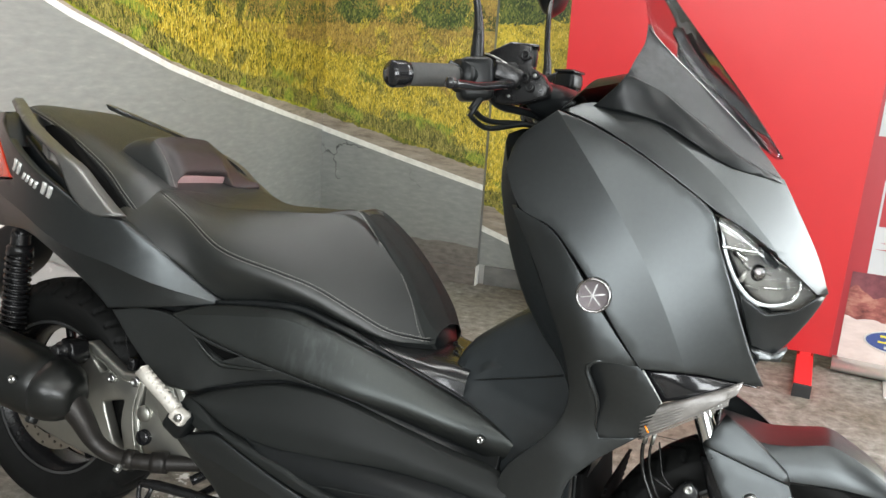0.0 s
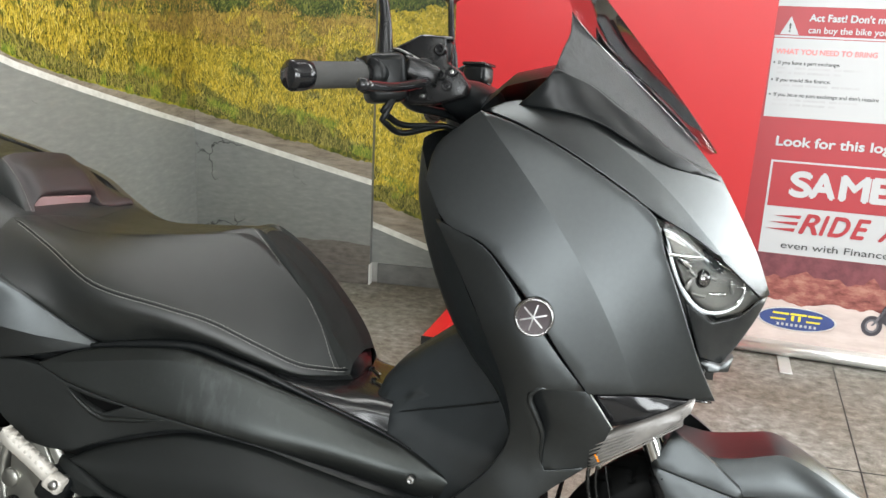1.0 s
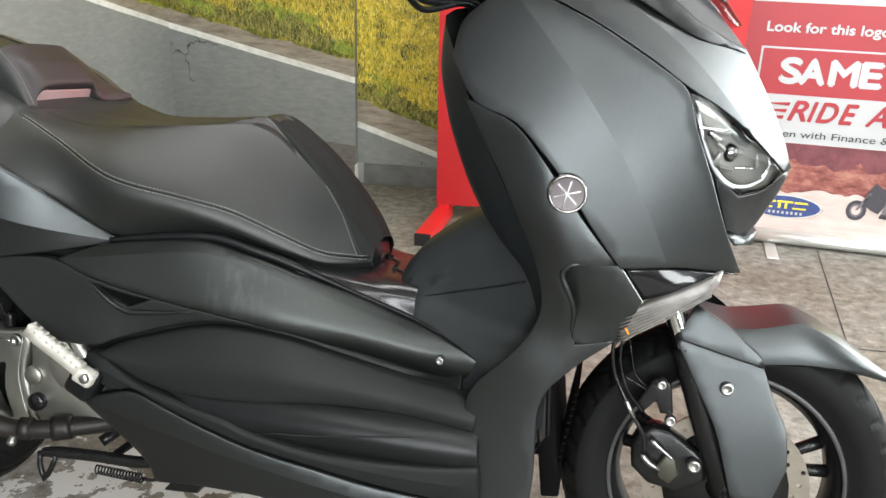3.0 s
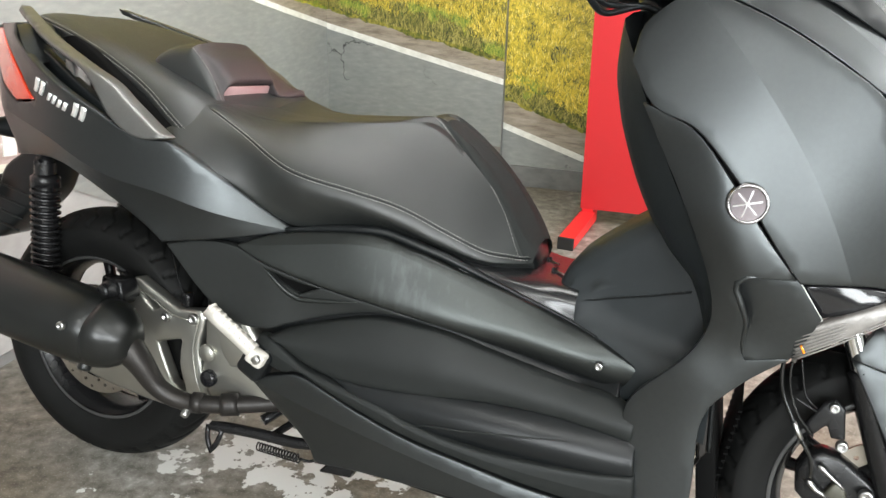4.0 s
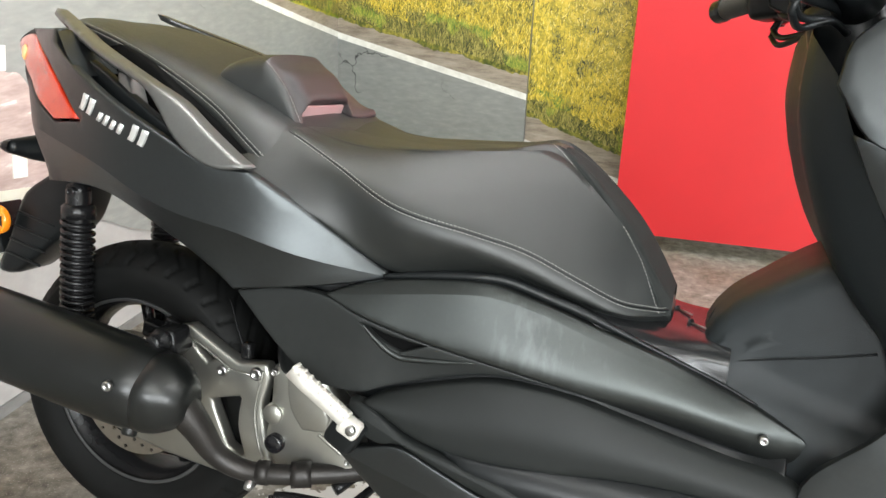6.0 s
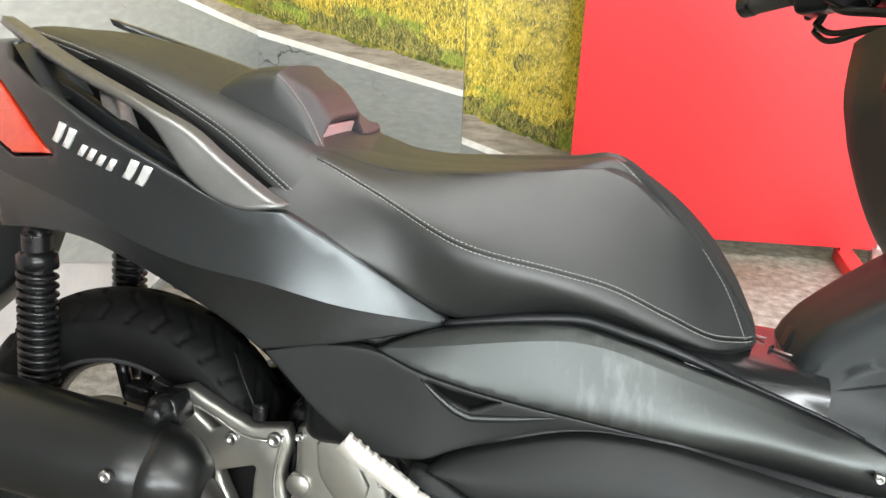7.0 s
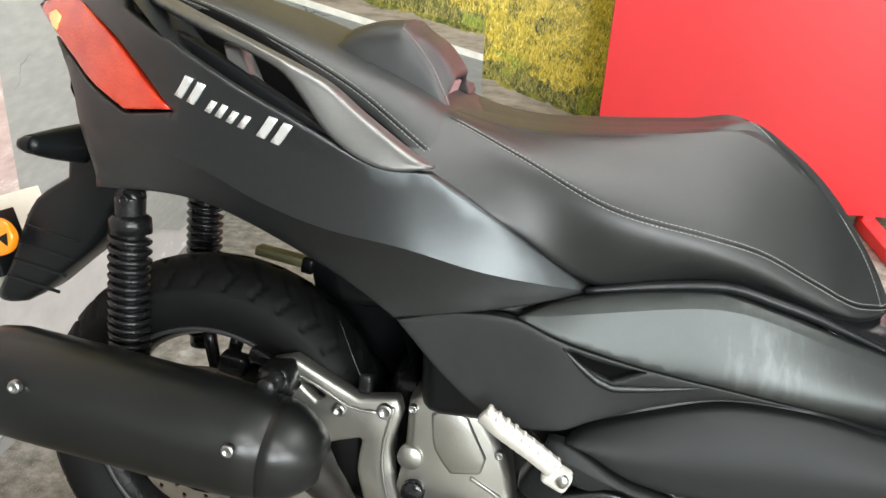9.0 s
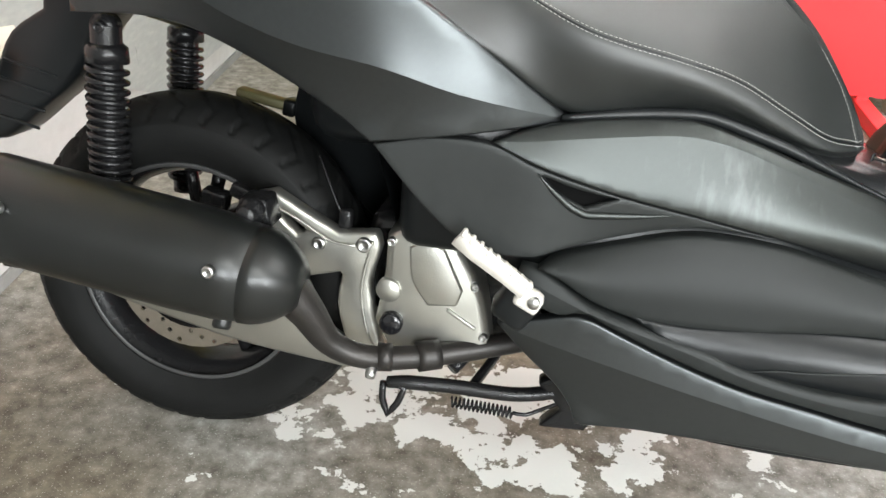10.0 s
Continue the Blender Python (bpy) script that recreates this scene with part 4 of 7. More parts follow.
for cx in (0.456, 0.665):
    disc = [(math.cos(a), math.sin(a)) for a in np.linspace(0, 2 * math.pi, 18, False)]
    part("printed_wheel", prism([(cx + .037 * c, .172 + .041 * d) for c, d in disc], -.006, -.005, 0, .03, 80, [[(cx + .024 * c, .172 + .027 * d) for c, d in disc]]), BIKEINK, banner, smooth=False)
    part("printed_rim", prism([(cx + .024 * c, .172 + .027 * d) for c, d in disc], -.0055, -.005, 0, .03, 80, [[(cx + .017 * c, .172 + .019 * d) for c, d in disc]]), BIKEGREY, banner, smooth=False)
for nm, ink, pts in (("printed_fairing", BIKEINK, [(.475, .2), (.485, .245), (.508, .285), (.535, .268), (.56, .262), (.56, .215), (.535, .165), (.505, .178)]),
                     ("printed_tank", BIKEINK, [(.556, .262), (.585, .282), (.62, .27), (.66, .268), (.715, .285), (.7, .262), (.65, .235), (.6, .225), (.556, .23)]),
                     ("printed_engine", BIKEGREY, [(.556, .232), (.6, .226), (.645, .232), (.64, .17), (.6, .143), (.545, .15)]),
                     ("printed_exhaust", BIKEINK, [(.54, .15), (.6, .143), (.66, .152), (.712, .178), (.704, .19), (.65, .168), (.6, .16), (.545, .166)]),
                     ("printed_fork", BIKEGREY, [(.452, .172), (.463, .176), (.5, .243), (.49, .248)])):
    part(nm, prism(pts, -.0075, -.0065, 0, .03, 60), ink, banner, smooth=False)
cass = part("cassette", loft([[(x, -0.045 + 0.09 * (0.5 - 0.5 * math.cos(a)) - 0.0, 0.032 + 0.03 * math.sin(a)) for a in np.linspace(0, 2 * math.pi, 20, False)] for x in (-0.05, W + 0.05)], True, True), SILVERALU, banner)
for x in (0.16, 0.7):
    part("stabiliser_foot", box((0.045, 0.24, 0.006), (x, -0.09, 0.004), bevel=0.002), SILVERALU, banner, smooth=False)

# ---- the scooter: x ahead of the rear axle, y to its left, z up; it leans on its side stand ----
scooter = tagged(new("scooter"), "dark matt grey scooter with a black seat, leaning on its stand", "scooter")
scooter.matrix_world = pose(-1.355, 1.57, 0, -8, 0, -5)

REAR = halfwidth([(.065, .822, .300), (.167, .78, .318), (.002, .797, .268), (-.185, .843, .186), (-.267, .905, .085), (-.139, .683, .176), (.279, .572, .258),
                  (.516, .615, .206), (.319, .759, .285), (.422, .582, .25), (.483, .553, .256), (.545, .507, .25), (.531, .432, .256), (1.047, .465, .15),
                  (.978, .519, .125), (.8, .603, .14), (.656, .629, .18), (.556, .38, .263), (1.088, .43, .195), (.572, .143, .19), (.8, .53, .205),
                  (.85, .3, .25), (1.1, .15, .2), (.1, .68, .26), (.3, .68, .30)])
FRONT = halfwidth([(1.228, .769, .278), (1.306, .668, .235), (1.481, .658, .168), (1.372, .915, .225), (1.534, .798, .06), (1.12, 1.045, .218), (1.074, .891, .229),
                   (1.317, .55, .21), (1.176, 1.063, .17), (1.43, 1.04, .05), (1.558, .8, .02), (1.5, .692, .09), (1.088, .43, .195), (1.2, .5, .22),
                   (1.13, .25, .2), (1.462, .98, .03), (1.3, .85, .262), (1.2, .93, .262)])
SCREEN = halfwidth([(1.456, 1.007, .02), (1.396, 1.082, .02), (1.319, 1.17, .02), (1.24, 1.26, .02), (1.16, 1.36, .02), (1.227, 1.197, .125), (1.197, 1.118, .2),
                    (1.386, 1.006, .12), (1.3, 1.05, .165), (1.17, 1.27, .13), (1.1, 1.34, .13)])

# tail
TAIL_RIDGE = [([(-.121, .767), (.03, .735), (.119, .701), (.197, .68), (.29, .666), (.383, .641), (.5, .617)], .026, .085)]
TAIL_COWL = [(-.2, .925), (-.068, .928), (-.062, .905), (.027, .864), (.101, .829), (.16, .803), (.204, .782), (.252, .759), (.314, .754), (.387, .705), (.454, .656),
                    (.515, .614), (.418, .597), (.278, .572), (.191, .625), (.089, .668), (-.006, .684), (-.155, .672), (-.154, .709), (-.165, .798), (-.205, .865), (-.162, .834), (-.12, .808), (-.07, .784), (.007, .793), (-.031, .828), (-.078, .869), (-.122, .894), (-.17, .917)]
tail_face = eased(REAR, TAIL_COWL, 3, TAIL_RIDGE)


def tail_skin(q):
    return tail_face(q) + fold(np.asarray(q, float), TAIL_RIDGE)


panel("tail_cowl", TAIL_COWL, tail_face, GREY, scooter, label="matt grey rear side cowl", corner=22, creases=TAIL_RIDGE)
lamp = panel("tail_light", [(-.25, .902), (-.217, .914), (-.165, .915), (-.12, .892), (-.081, .866), (-.034, .824), (.003, .796), (-.07, .788), (-.12, .812), (-.162, .838), (-.203, .869)], tail_skin, REDLENS, scooter, 0.001, corner=30, label="red tail light lens", both=False)
# The glint is a coloured patch laid on the lens, no separate part.
panel("bulb_glint", [(-.222, .893), (-.205, .898), (-.192, .89), (-.2, .872), (-.21, .877)], tail_skin, GLINT, lamp, 0.0035, 0.004, 0.0015, 0.008, False, corner=20, label="pale amber patch painting a glint on the tail light")
mirrored(lamp)
deck = []
for x, z in ((-.25, .902), (-.235, .912), (-.2, .922), (-.13, .926), (-.064, .924), (-.02, .892), (.02, .86)):
    w = float(tail_skin([(x, z)])[0]) - .001
    deck.append([(x, y, z + .012 * (1 - (y / w) ** 2)) for y in np.linspace(-w, w, 13)])
part("tail_bridge", loft(deck), GREY, scooter, "grey rear deck between the tail lights")
part("tail_back", loft([[(x, y, z) for y in np.linspace(-w, w, 9)] for x, w, z in ((-.243, .085, .903), (-.205, .13, .86), (-.185, .17, .8), (-.14, .17, .7), (-.1, .12, .68))]), BLACK, scooter)
RAIL = halfwidth([(-.142, .954, .157), (.019, .917, .235), (.149, .85, .285), (.222, .827, .279), (.279, .793, .284), (.319, .757, .298), (.235, .745, .315), (.1, .83, .285)])
rail = panel("grab_rail", [(-.145, .961), (-.09, .943), (.005, .911), (.084, .884), (.15, .86), (.193, .84), (.233, .811), (.286, .777), (.319, .76), (.276, .754), (.238, .764), (.198, .789), (.171, .819), (.143, .848), (.1, .867), (.032, .888), (-.038, .911), (-.087, .928), (-.142, .95)],
             RAIL, RAILGREY, scooter, 0.008, 0.022, 0.007, 0.012, label="grey passenger grab rail", corner=60, both=False)
far_rail = mirrored(rail)
far_rail.location = (-.02, 0, .013)
panel("rail_bracket", [(.056, .876), (.08, .87), (.112, .822), (.076, .834)], RAIL, RAILGREY, scooter, -0.012, 0.03, 0.003, 0.01)
# Dark sheet behind the rail, standing in for the shade in the gap.
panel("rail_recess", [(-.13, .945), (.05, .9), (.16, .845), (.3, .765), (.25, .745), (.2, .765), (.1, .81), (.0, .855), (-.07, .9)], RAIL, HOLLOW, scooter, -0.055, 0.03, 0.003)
for s, h, w in ((0, .034, .01), (.018, .034, .01), (.044, .018, .007), (.058, .02, .007), (.073, .018, .007), (.088, .02, .007), (.112, .034, .01), (.13, .034, .01)):
    x0, z0 = .016 + s * .952 - .004, .816 - s * .307 - .002
    panel("decal_bar", [(x0, z0), (x0 + w, z0 - w * .32), (x0 + w + h * .55, z0 - w * .32 + h * .7), (x0 + h * .55, z0 + h * .7)], tail_skin, SILVER, scooter, 0.0035, 0.004, 0.0008, 0.012, corner=10)

# sides
SIDE_PANEL_UPPER = [(.422, .586), (.46, .602), (.512, .616), (.572, .625), (.64, .63), (.682, .625), (.75, .604), (.81, .583), (.91, .549), (.978, .521), (1.02, .506), (1.06, .49), (1.1, .471), (1.112, .456), (1.1, .442), (1.078, .427),
                    (1.006, .44), (.93, .458), (.874, .473), (.794, .496), (.681, .519), (.619, .53), (.556, .543), (.479, .564)]
SIDE_PANEL_LOWER = [(.279, .567), (.35, .583), (.421, .583), (.479, .562), (.556, .5415), (.619, .5285), (.681, .5175), (.785, .497), (.71, .504), (.657, .5), (.592, .483), (.527, .461), (.48, .445), (.409, .451), (.347, .495)]


def glide(rows):
    """A smooth curve through a few (x, value) rows."""
    xs, vs = np.array(rows, float).T
    grid = np.linspace(xs[0], xs[-1], 200)
    v = np.interp(grid, xs, vs)
    k = np.hanning(27)
    v = np.convolve(np.pad(v, 13, "reflect", reflect_type="odd"), k / k.sum(), "valid")
    return lambda x: np.interp(x, grid, v)


crest_z = glide([(.27, .63), (.38, .6), (.422, .583), (.479, .564), (.556, .543), (.619, .53), (.681, .52), (.794, .505), (.9, .495), (1.0, .477), (1.16, .45)])
crest_w = glide([(.27, .257), (.35, .253), (.42, .252), (.48, .254), (.556, .246), (.62, .241), (.68, .237), (.794, .226), (.9, .198), (1.0, .173), (1.16, .16)])
ridge_z = glide([(.27, .63), (.38, .6), (.422, .584), (.507, .597), (.574, .606), (.628, .613), (.662, .614), (.713, .604), (.788, .577), (.866, .549), (1.0, .5), (1.16, .47)])
ridge_w = glide([(.27, .257), (.38, .252), (.422, .25), (.507, .24), (.574, .229), (.628, .221), (.662, .214), (.713, .204), (.788, .192), (.866, .175), (1.0, .15), (1.16, .16)])
under = glide([(.27, .0), (.5, .03), (.6, .25), (.7, .6), (.8, .75), (.9, .75), (1.0, .6), (1.16, .4)])
soft = glide([(.27, .002), (.48, .002), (.58, .005), (.68, .016), (.8, .03), (1.16, .03)])


def side_face(q):
    """The side panel: a sloping upper face, folded over a crest that softens towards the front, and a narrow top facet."""
    x, z = np.asarray(q, float).T
    cz, cw, rz, rw, r = crest_z(x), crest_w(x), ridge_z(x), ridge_w(x), soft(x)
    slope = np.clip((cw - rw) / np.maximum(rz - cz, .01), 0, 1.1)
    low, high = cw + under(x) * (z - cz), cw - slope * (z - cz)
    w = (low + high - np.sqrt((low - high) ** 2 + r * r)) / 2
    top = rw - 0.68 * (z - rz)
    return np.where(x > .4, (w + top - np.sqrt((w - top) ** 2 + .0012 ** 2)) / 2, w)


SIDE_RIDGE = [([(x, float(ridge_z(x))) for x in np.arange(.435, 1.03, .03)], .0003, .005)]
SLOT = [(.484, .553), (.499, .55), (.521, .543), (.556, .536), (.584, .533), (.558, .522), (.542, .515), (.526, .522), (.503, .535)]
panel("side_panel_upper", SIDE_PANEL_UPPER, side_face, SCUFFED, scooter, 0.0, 0.012, 0.0025, 0.007, label="matt grey upper side panel with scuff marks", corner=30, creases=SIDE_RIDGE)
panel("side_panel_lower", SIDE_PANEL_LOWER, side_face, SIDEDARK, scooter, -0.002, 0.014, 0.002, 0.0055, label="dark satin side panel with an air slot", cuts=[SLOT])
# Black sheet behind the cut, standing in for the shade inside the slot.
panel("air_slot", [(.47, .56), (.52, .546), (.59, .532), (.61, .52), (.53, .505), (.49, .52)], side_face, HOLLOW, scooter, -0.016, 0.01, 0.001, 0.012, corner=20, label="black sheet painting the shade inside the air slot")
slot_edge = [(x, -float(side_face([(x, z)])[0]) + .002, z) for x, z in ((.481, .555), (.503, .534), (.526, .516), (.542, .509), (.56, .509), (.6, .512), (.65, .518))]
mirrored(part("slot_lip", tube(slot_edge, [.0012, .0035, .0045, .005, .005, .004, .0008], 12), SCUFFED, scooter, "grey lip round the air slot"))
BULGE = [(.497, .437), (.527, .453), (.592, .475), (.657, .492), (.71, .496), (.79, .488), (.874, .466), (.93, .451), (1.006, .433), (1.085, .42), (1.118, .4), (1.115, .366), (1.042, .377), (.951, .386), (.857, .388), (.761, .382), (.68, .38), (.63, .384), (.6, .391), (.565, .403), (.524, .427)]
bulge_top = glide([(.49, .44), (.527, .455), (.592, .477), (.657, .493), (.71, .497), (.79, .489), (.874, .467), (.93, .452), (1.006, .434), (1.13, .414)])
bulge_foot = glide([(.49, .435), (.524, .425), (.565, .402), (.61, .388), (.68, .379), (.761, .381), (.857, .387), (.951, .385), (1.042, .376), (1.13, .364)])
bulge_w = glide([(.49, .256), (.6, .25), (.7, .242), (.8, .231), (.9, .213), (1.0, .198), (1.13, .192)])


def bulge_face(q):
    """The footboard side: swelling under its seam, then hollow, and flaring out again along its lower lip."""
    x, z = np.asarray(q, float).T
    t = np.clip((z - bulge_foot(x)) / np.maximum(bulge_top(x) - bulge_foot(x), .012), 0, 1)
    return bulge_w(x) + .012 * np.sin(math.pi * t ** .8) - .014 * t * t + .007 * np.maximum(0, 1 - t / .28) ** 2


panel("footboard_side", BULGE, bulge_face, DARKGREY, scooter, -0.001, 0.02, 0.004, 0.009, label="dark bulged footboard side panel")
BAND = [(.47, .412), (.476, .437), (.5, .435), (.522, .424), (.563, .399), (.6, .387), (.64, .377), (.666, .369), (.717, .357), (.765, .339), (.86, .319), (.955, .312), (1.047, .311), (1.128, .317), (1.135, .24),
        (.961, .271), (.865, .292), (.765, .314), (.68, .341), (.611, .367), (.56, .386), (.53, .38), (.497, .39)]
panel("footboard_edge", BAND, eased(REAR, BAND, 2), DARKGREY, scooter, 0.0, 0.016, 0.005, 0.01, label="dark moulded edge of the footboard",
      creases=[([(.5, .415), (.56, .392), (.62, .374), (.7, .352), (.78, .326), (.88, .305), (1.0, .29), (1.1, .282)], .004, .03)])
POCKET = [(.6, .395), (.68, .385), (.761, .387), (.857, .393), (.951, .391), (1.042, .382), (1.122, .37), (1.128, .305), (.955, .3), (.86, .307), (.765, .328), (.68, .36)]
pocket_face = eased(REAR, POCKET, 2)
panel("footboard_pocket", POCKET, pocket_face, BLACK, scooter, -0.012, label="black recessed footwell trim")
ROCKER = [(.454, .35), (.511, .369), (.559, .38), (.611, .363), (.68, .337), (.765, .31), (.865, .288), (.961, .266), (1.09, .245), (1.115, .215), (1.09, .19), (.98, .205), (.87, .215), (.78, .217), (.709, .214), (.636, .209), (.575, .2), (.566, .225), (.54, .262), (.49, .31)]
ROCKER_RIDGE = [([(.46, .349), (.508, .338), (.56, .327), (.62, .315), (.69, .3), (.765, .284), (.865, .262), (.95, .244), (1.11, .215)], .02, .09)]
panel("rocker_panel", ROCKER, eased(REAR, ROCKER, 2, ROCKER_RIDGE), GREY, scooter, 0.0, step=0.012, label="matt grey lower rocker panel", creases=ROCKER_RIDGE)
lip = part("pocket_lip", tube([(x, -float(pocket_face([(x, z)])[0]) + .0115, z) for x, z in ((.754, .33), (.803, .341), (.852, .343), (.947, .351), (1.021, .356))], [.0008, .0016, .0016, .0016, .0008], 8), DARKGREY, scooter, "thin moulded line in the footwell trim")
mirrored(lip)
panel("inner_shell", [(-.1, .70), (-.06, .9), (.05, .865), (.2, .79), (.5, .63), (.66, .635), (.9, .56), (1.08, .47), (1.1, .17), (.62, .2), (.5, .37), (.44, .44), (.3, .55), (.1, .66)], REAR, BLACK, scooter, -0.035, label="black inner frame cover")
for at, r in (((1.047, -.166, .467), .0065), ((1.228, -.2, .2), .006)):
    part("panel_screw", bolt_head(at, r), STEEL, scooter)

# front
FRONT_PANEL = [(1.119, 1.043), (1.179, 1.024), (1.248, .993), (1.32, .952), (1.373, .915), (1.392, .864), (1.421, .797), (1.453, .719), (1.484, .657), (1.43, .664), (1.387, .67), (1.309, .667), (1.263, .725), (1.224, .78),
                      (1.186, .823), (1.146, .86), (1.089, .883), (1.05, .94), (1.059, .99), (1.091, 1.021)]
FRONT_RIDGE = [([(1.11, 1.053), (1.209, .941), (1.285, .841), (1.336, .754), (1.374, .672), (1.378, .66)], .028, .22)]
front_face = eased(FRONT, FRONT_PANEL, 2, FRONT_RIDGE)
panel("front_panel", FRONT_PANEL, front_face, GREY, scooter, 0.002, rnd=0.002, label="large matt grey front side panel", creases=FRONT_RIDGE)
NOSE_PANEL = [(1.12, 1.0455), (1.161, 1.064), (1.227, 1.057), (1.297, 1.046), (1.386, 1.006), (1.463, .979), (1.506, .909), (1.535, .858), (1.559, .802), (1.54, .801), (1.449, .876), (1.378, .917), (1.32, .9545), (1.248, .9955), (1.179, 1.0265)]
NOSE_RIDGE = [([(1.235, 1.06), (1.36, .975), (1.457, .882), (1.47, .866)], .022, .12)]
panel("nose_panel", NOSE_PANEL, eased(FRONT, NOSE_PANEL, 2, NOSE_RIDGE), GREY, scooter, 0.0, rnd=0.002, label="matt grey nose panel", creases=NOSE_RIDGE)
panel("front_backing", [(1.073, .885), (1.075, .98), (1.12, 1.03), (1.2, 1.05), (1.38, 1.0), (1.45, .96), (1.5, .9), (1.545, .8), (1.5, .72), (1.46, .67), (1.33, .66), (1.25, .72), (1.19, .75), (1.13, .8), (1.095, .838)], FRONT, BLACK, scooter, -0.06, 0.01, label="black inner fairing")
shape = [(1.374, .912), (1.406, .902), (1.449, .874), (1.495, .838), (1.54, .799), (1.514, .775), (1.474, .768), (1.437, .794), (1.411, .835), (1.389, .88)]
for side in (1, -1):
    bowl = panel("headlight", shape, FRONT, BOWL, scooter, -0.045, 0.02, 0.012, 0.012, False, "headlight with bright light guide behind a clear lens")
    pane = panel("lens", shape, FRONT, CLEAR, bowl, 0.0, 0.006, 0.003, 0.012, False, "clear headlight lens")
    pane.visible_shadow = False
    trail = [Vector((x, -float(FRONT([(x, z)])[0]) + 0.016, z)) for x, z in ((1.388, .895), (1.403, .85), (1.424, .81), (1.45, .785), (1.48, .78), (1.505, .79), (1.512, .805))]
    part("light_guide", tube(trail, [.0015, .0022, .003, .003, .0026, .002, .0015], 10), LEDWHITE, bowl, "white daytime light guide")
    trail = [Vector((x, -float(FRONT([(x, z)])[0]) + 0.014, z)) for x, z in ((1.385, .9), (1.41, .886), (1.445, .86), (1.47, .845))]
    part("light_guide", tube(trail, [.0015, .002, .002, .0015], 10), LEDWHITE, bowl)
    for rail in (((1.395, .866), (1.425, .862), (1.452, .861), (1.47, .854)), ((1.468, .853), (1.492, .838), (1.511, .823), (1.513, .809), (1.5, .79))):
        part("reflector_rim", tube([Vector((x, -float(FRONT([(x, z)])[0]) + 0.015, z)) for x, z in rail], .0026, 10), CHROME, bowl)
    panel("upper_reflector", [(1.382, .902), (1.406, .895), (1.44, .872), (1.452, .858), (1.43, .855), (1.4, .868)], FRONT, BOWL, bowl, -0.016, 0.004, 0.004, 0.008, False, "bright faceted upper reflector", creases=[([(1.39, .89), (1.45, .86)], .006, .012)])
    part("projector", lathe([(.0, .009), (.008, .0075), (.013, .002), (.0145, -.014), (.019, -.016), (.019, -.03)], 24, (1.446, -.118, .828), "z", (90, 0, 28)), DARKCHROME, bowl)
    for k, (fx, fz, fw, fh, ta, tb) in enumerate(((1.418, .852, .024, .008, 30, 30), (1.408, .874, .02, .004, 20, 40), (1.425, .868, .022, .004, 50, 35), (1.427, .822, .008, .02, 10, 25), (1.462, .83, .012, .008, -30, 20), (1.47, .806, .03, .004, 55, 0), (1.492, .815, .006, .022, 20, -15), (1.43, .838, .018, .006, -25, 35), (1.442, .806, .024, .006, 40, 10), (1.47, .845, .026, .005, 35, 38))):
        part("reflector_facet", box((fw, .004, fh), (fx, -float(FRONT([(fx, fz)])[0]) + .03, fz), (ta, tb, 20), .001, 1), CHROME if k in (0, 1, 2, 5) else BOWL, bowl)
    part("projector_hood", box((.05, .04, .012), (1.45, -.11, .855), (0, 35, 30), 0.004), BLACK, bowl)
    if side < 0:
        for o in (bowl, *bowl.children):
            if o is bowl:
                o.scale = (1, -1, 1)
panel("beak", [(1.425, .8), (1.47, .766), (1.51, .773), (1.54, .796), (1.556, .8), (1.541, .767), (1.51, .718), (1.49, .7), (1.456, .715)], FRONT, BLACK, scooter, -0.008, label="black beak under the headlight")
panel("beak_tip", [(1.455, .714), (1.49, .702), (1.51, .71), (1.503, .69), (1.47, .695)], FRONT, GREY, scooter, 0.004, 0.03)
LEG = halfwidth([(x, z, float(front_face([(x, z)])[0] + fold(np.array([(x, z)]), FRONT_RIDGE)[0])) for x, z in ((1.089, .883), (1.146, .86), (1.186, .823), (1.224, .78), (1.263, .725), (1.309, .667))]
                + [(1.317, .55, .21), (1.236, .549, .215), (1.2, .5, .215), (1.088, .43, .195), (1.13, .25, .2), (1.2, .16, .2), (1.141, .763, .243), (1.105, .827, .24), (1.185, .674, .238), (1.19, .752, .268), (1.222, .69, .262), (1.248, .62, .246)])
panel("leg_shield", [(1.074, .886), (1.089, .881), (1.146, .857), (1.184, .819), (1.222, .771), (1.261, .722), (1.305, .67), (1.247, .668), (1.235, .664), (1.229, .65), (1.239, .627), (1.25, .598), (1.248, .56), (1.257, .536), (1.316, .55), (1.25, .49), (1.212, .43), (1.212, .3), (1.2, .16), (1.12, .15), (1.118, .27), (1.098, .39), (1.108, .444), (1.17, .517), (1.199, .57),
                     (1.201, .621), (1.177, .69), (1.141, .763), (1.105, .827)], LEG, GREY, scooter, -0.001, .012, .001, label="matt grey leg shield side")


def scoop(q):
    """The air duct: level with the leg shield in front, sunk behind its rear edge."""
    q = np.asarray(q, float)
    sunk = np.clip((1.315 - q[:, 0]) / .07, 0, 1) * np.clip((q[:, 1] - .535) / .07, 0, 1)
    return LEG(q) - .0018 - .02 * sunk


panel("air_duct", [(1.222, .65), (1.228, .672), (1.247, .676), (1.306, .672), (1.345, .618), (1.321, .552), (1.255, .528), (1.24, .56), (1.242, .598), (1.231, .627)], scoop, GREY, scooter, 0.0, 0.006, 0.001, label="grey scooped air duct")
lip = [(x, -float(LEG([(x, z)])[0]) + .0035, z) for x, z in ((1.262, .6695), (1.25, .669), (1.241, .667), (1.231, .657), (1.231, .646), (1.24, .627), (1.2505, .598), (1.2495, .57), (1.252, .545))]
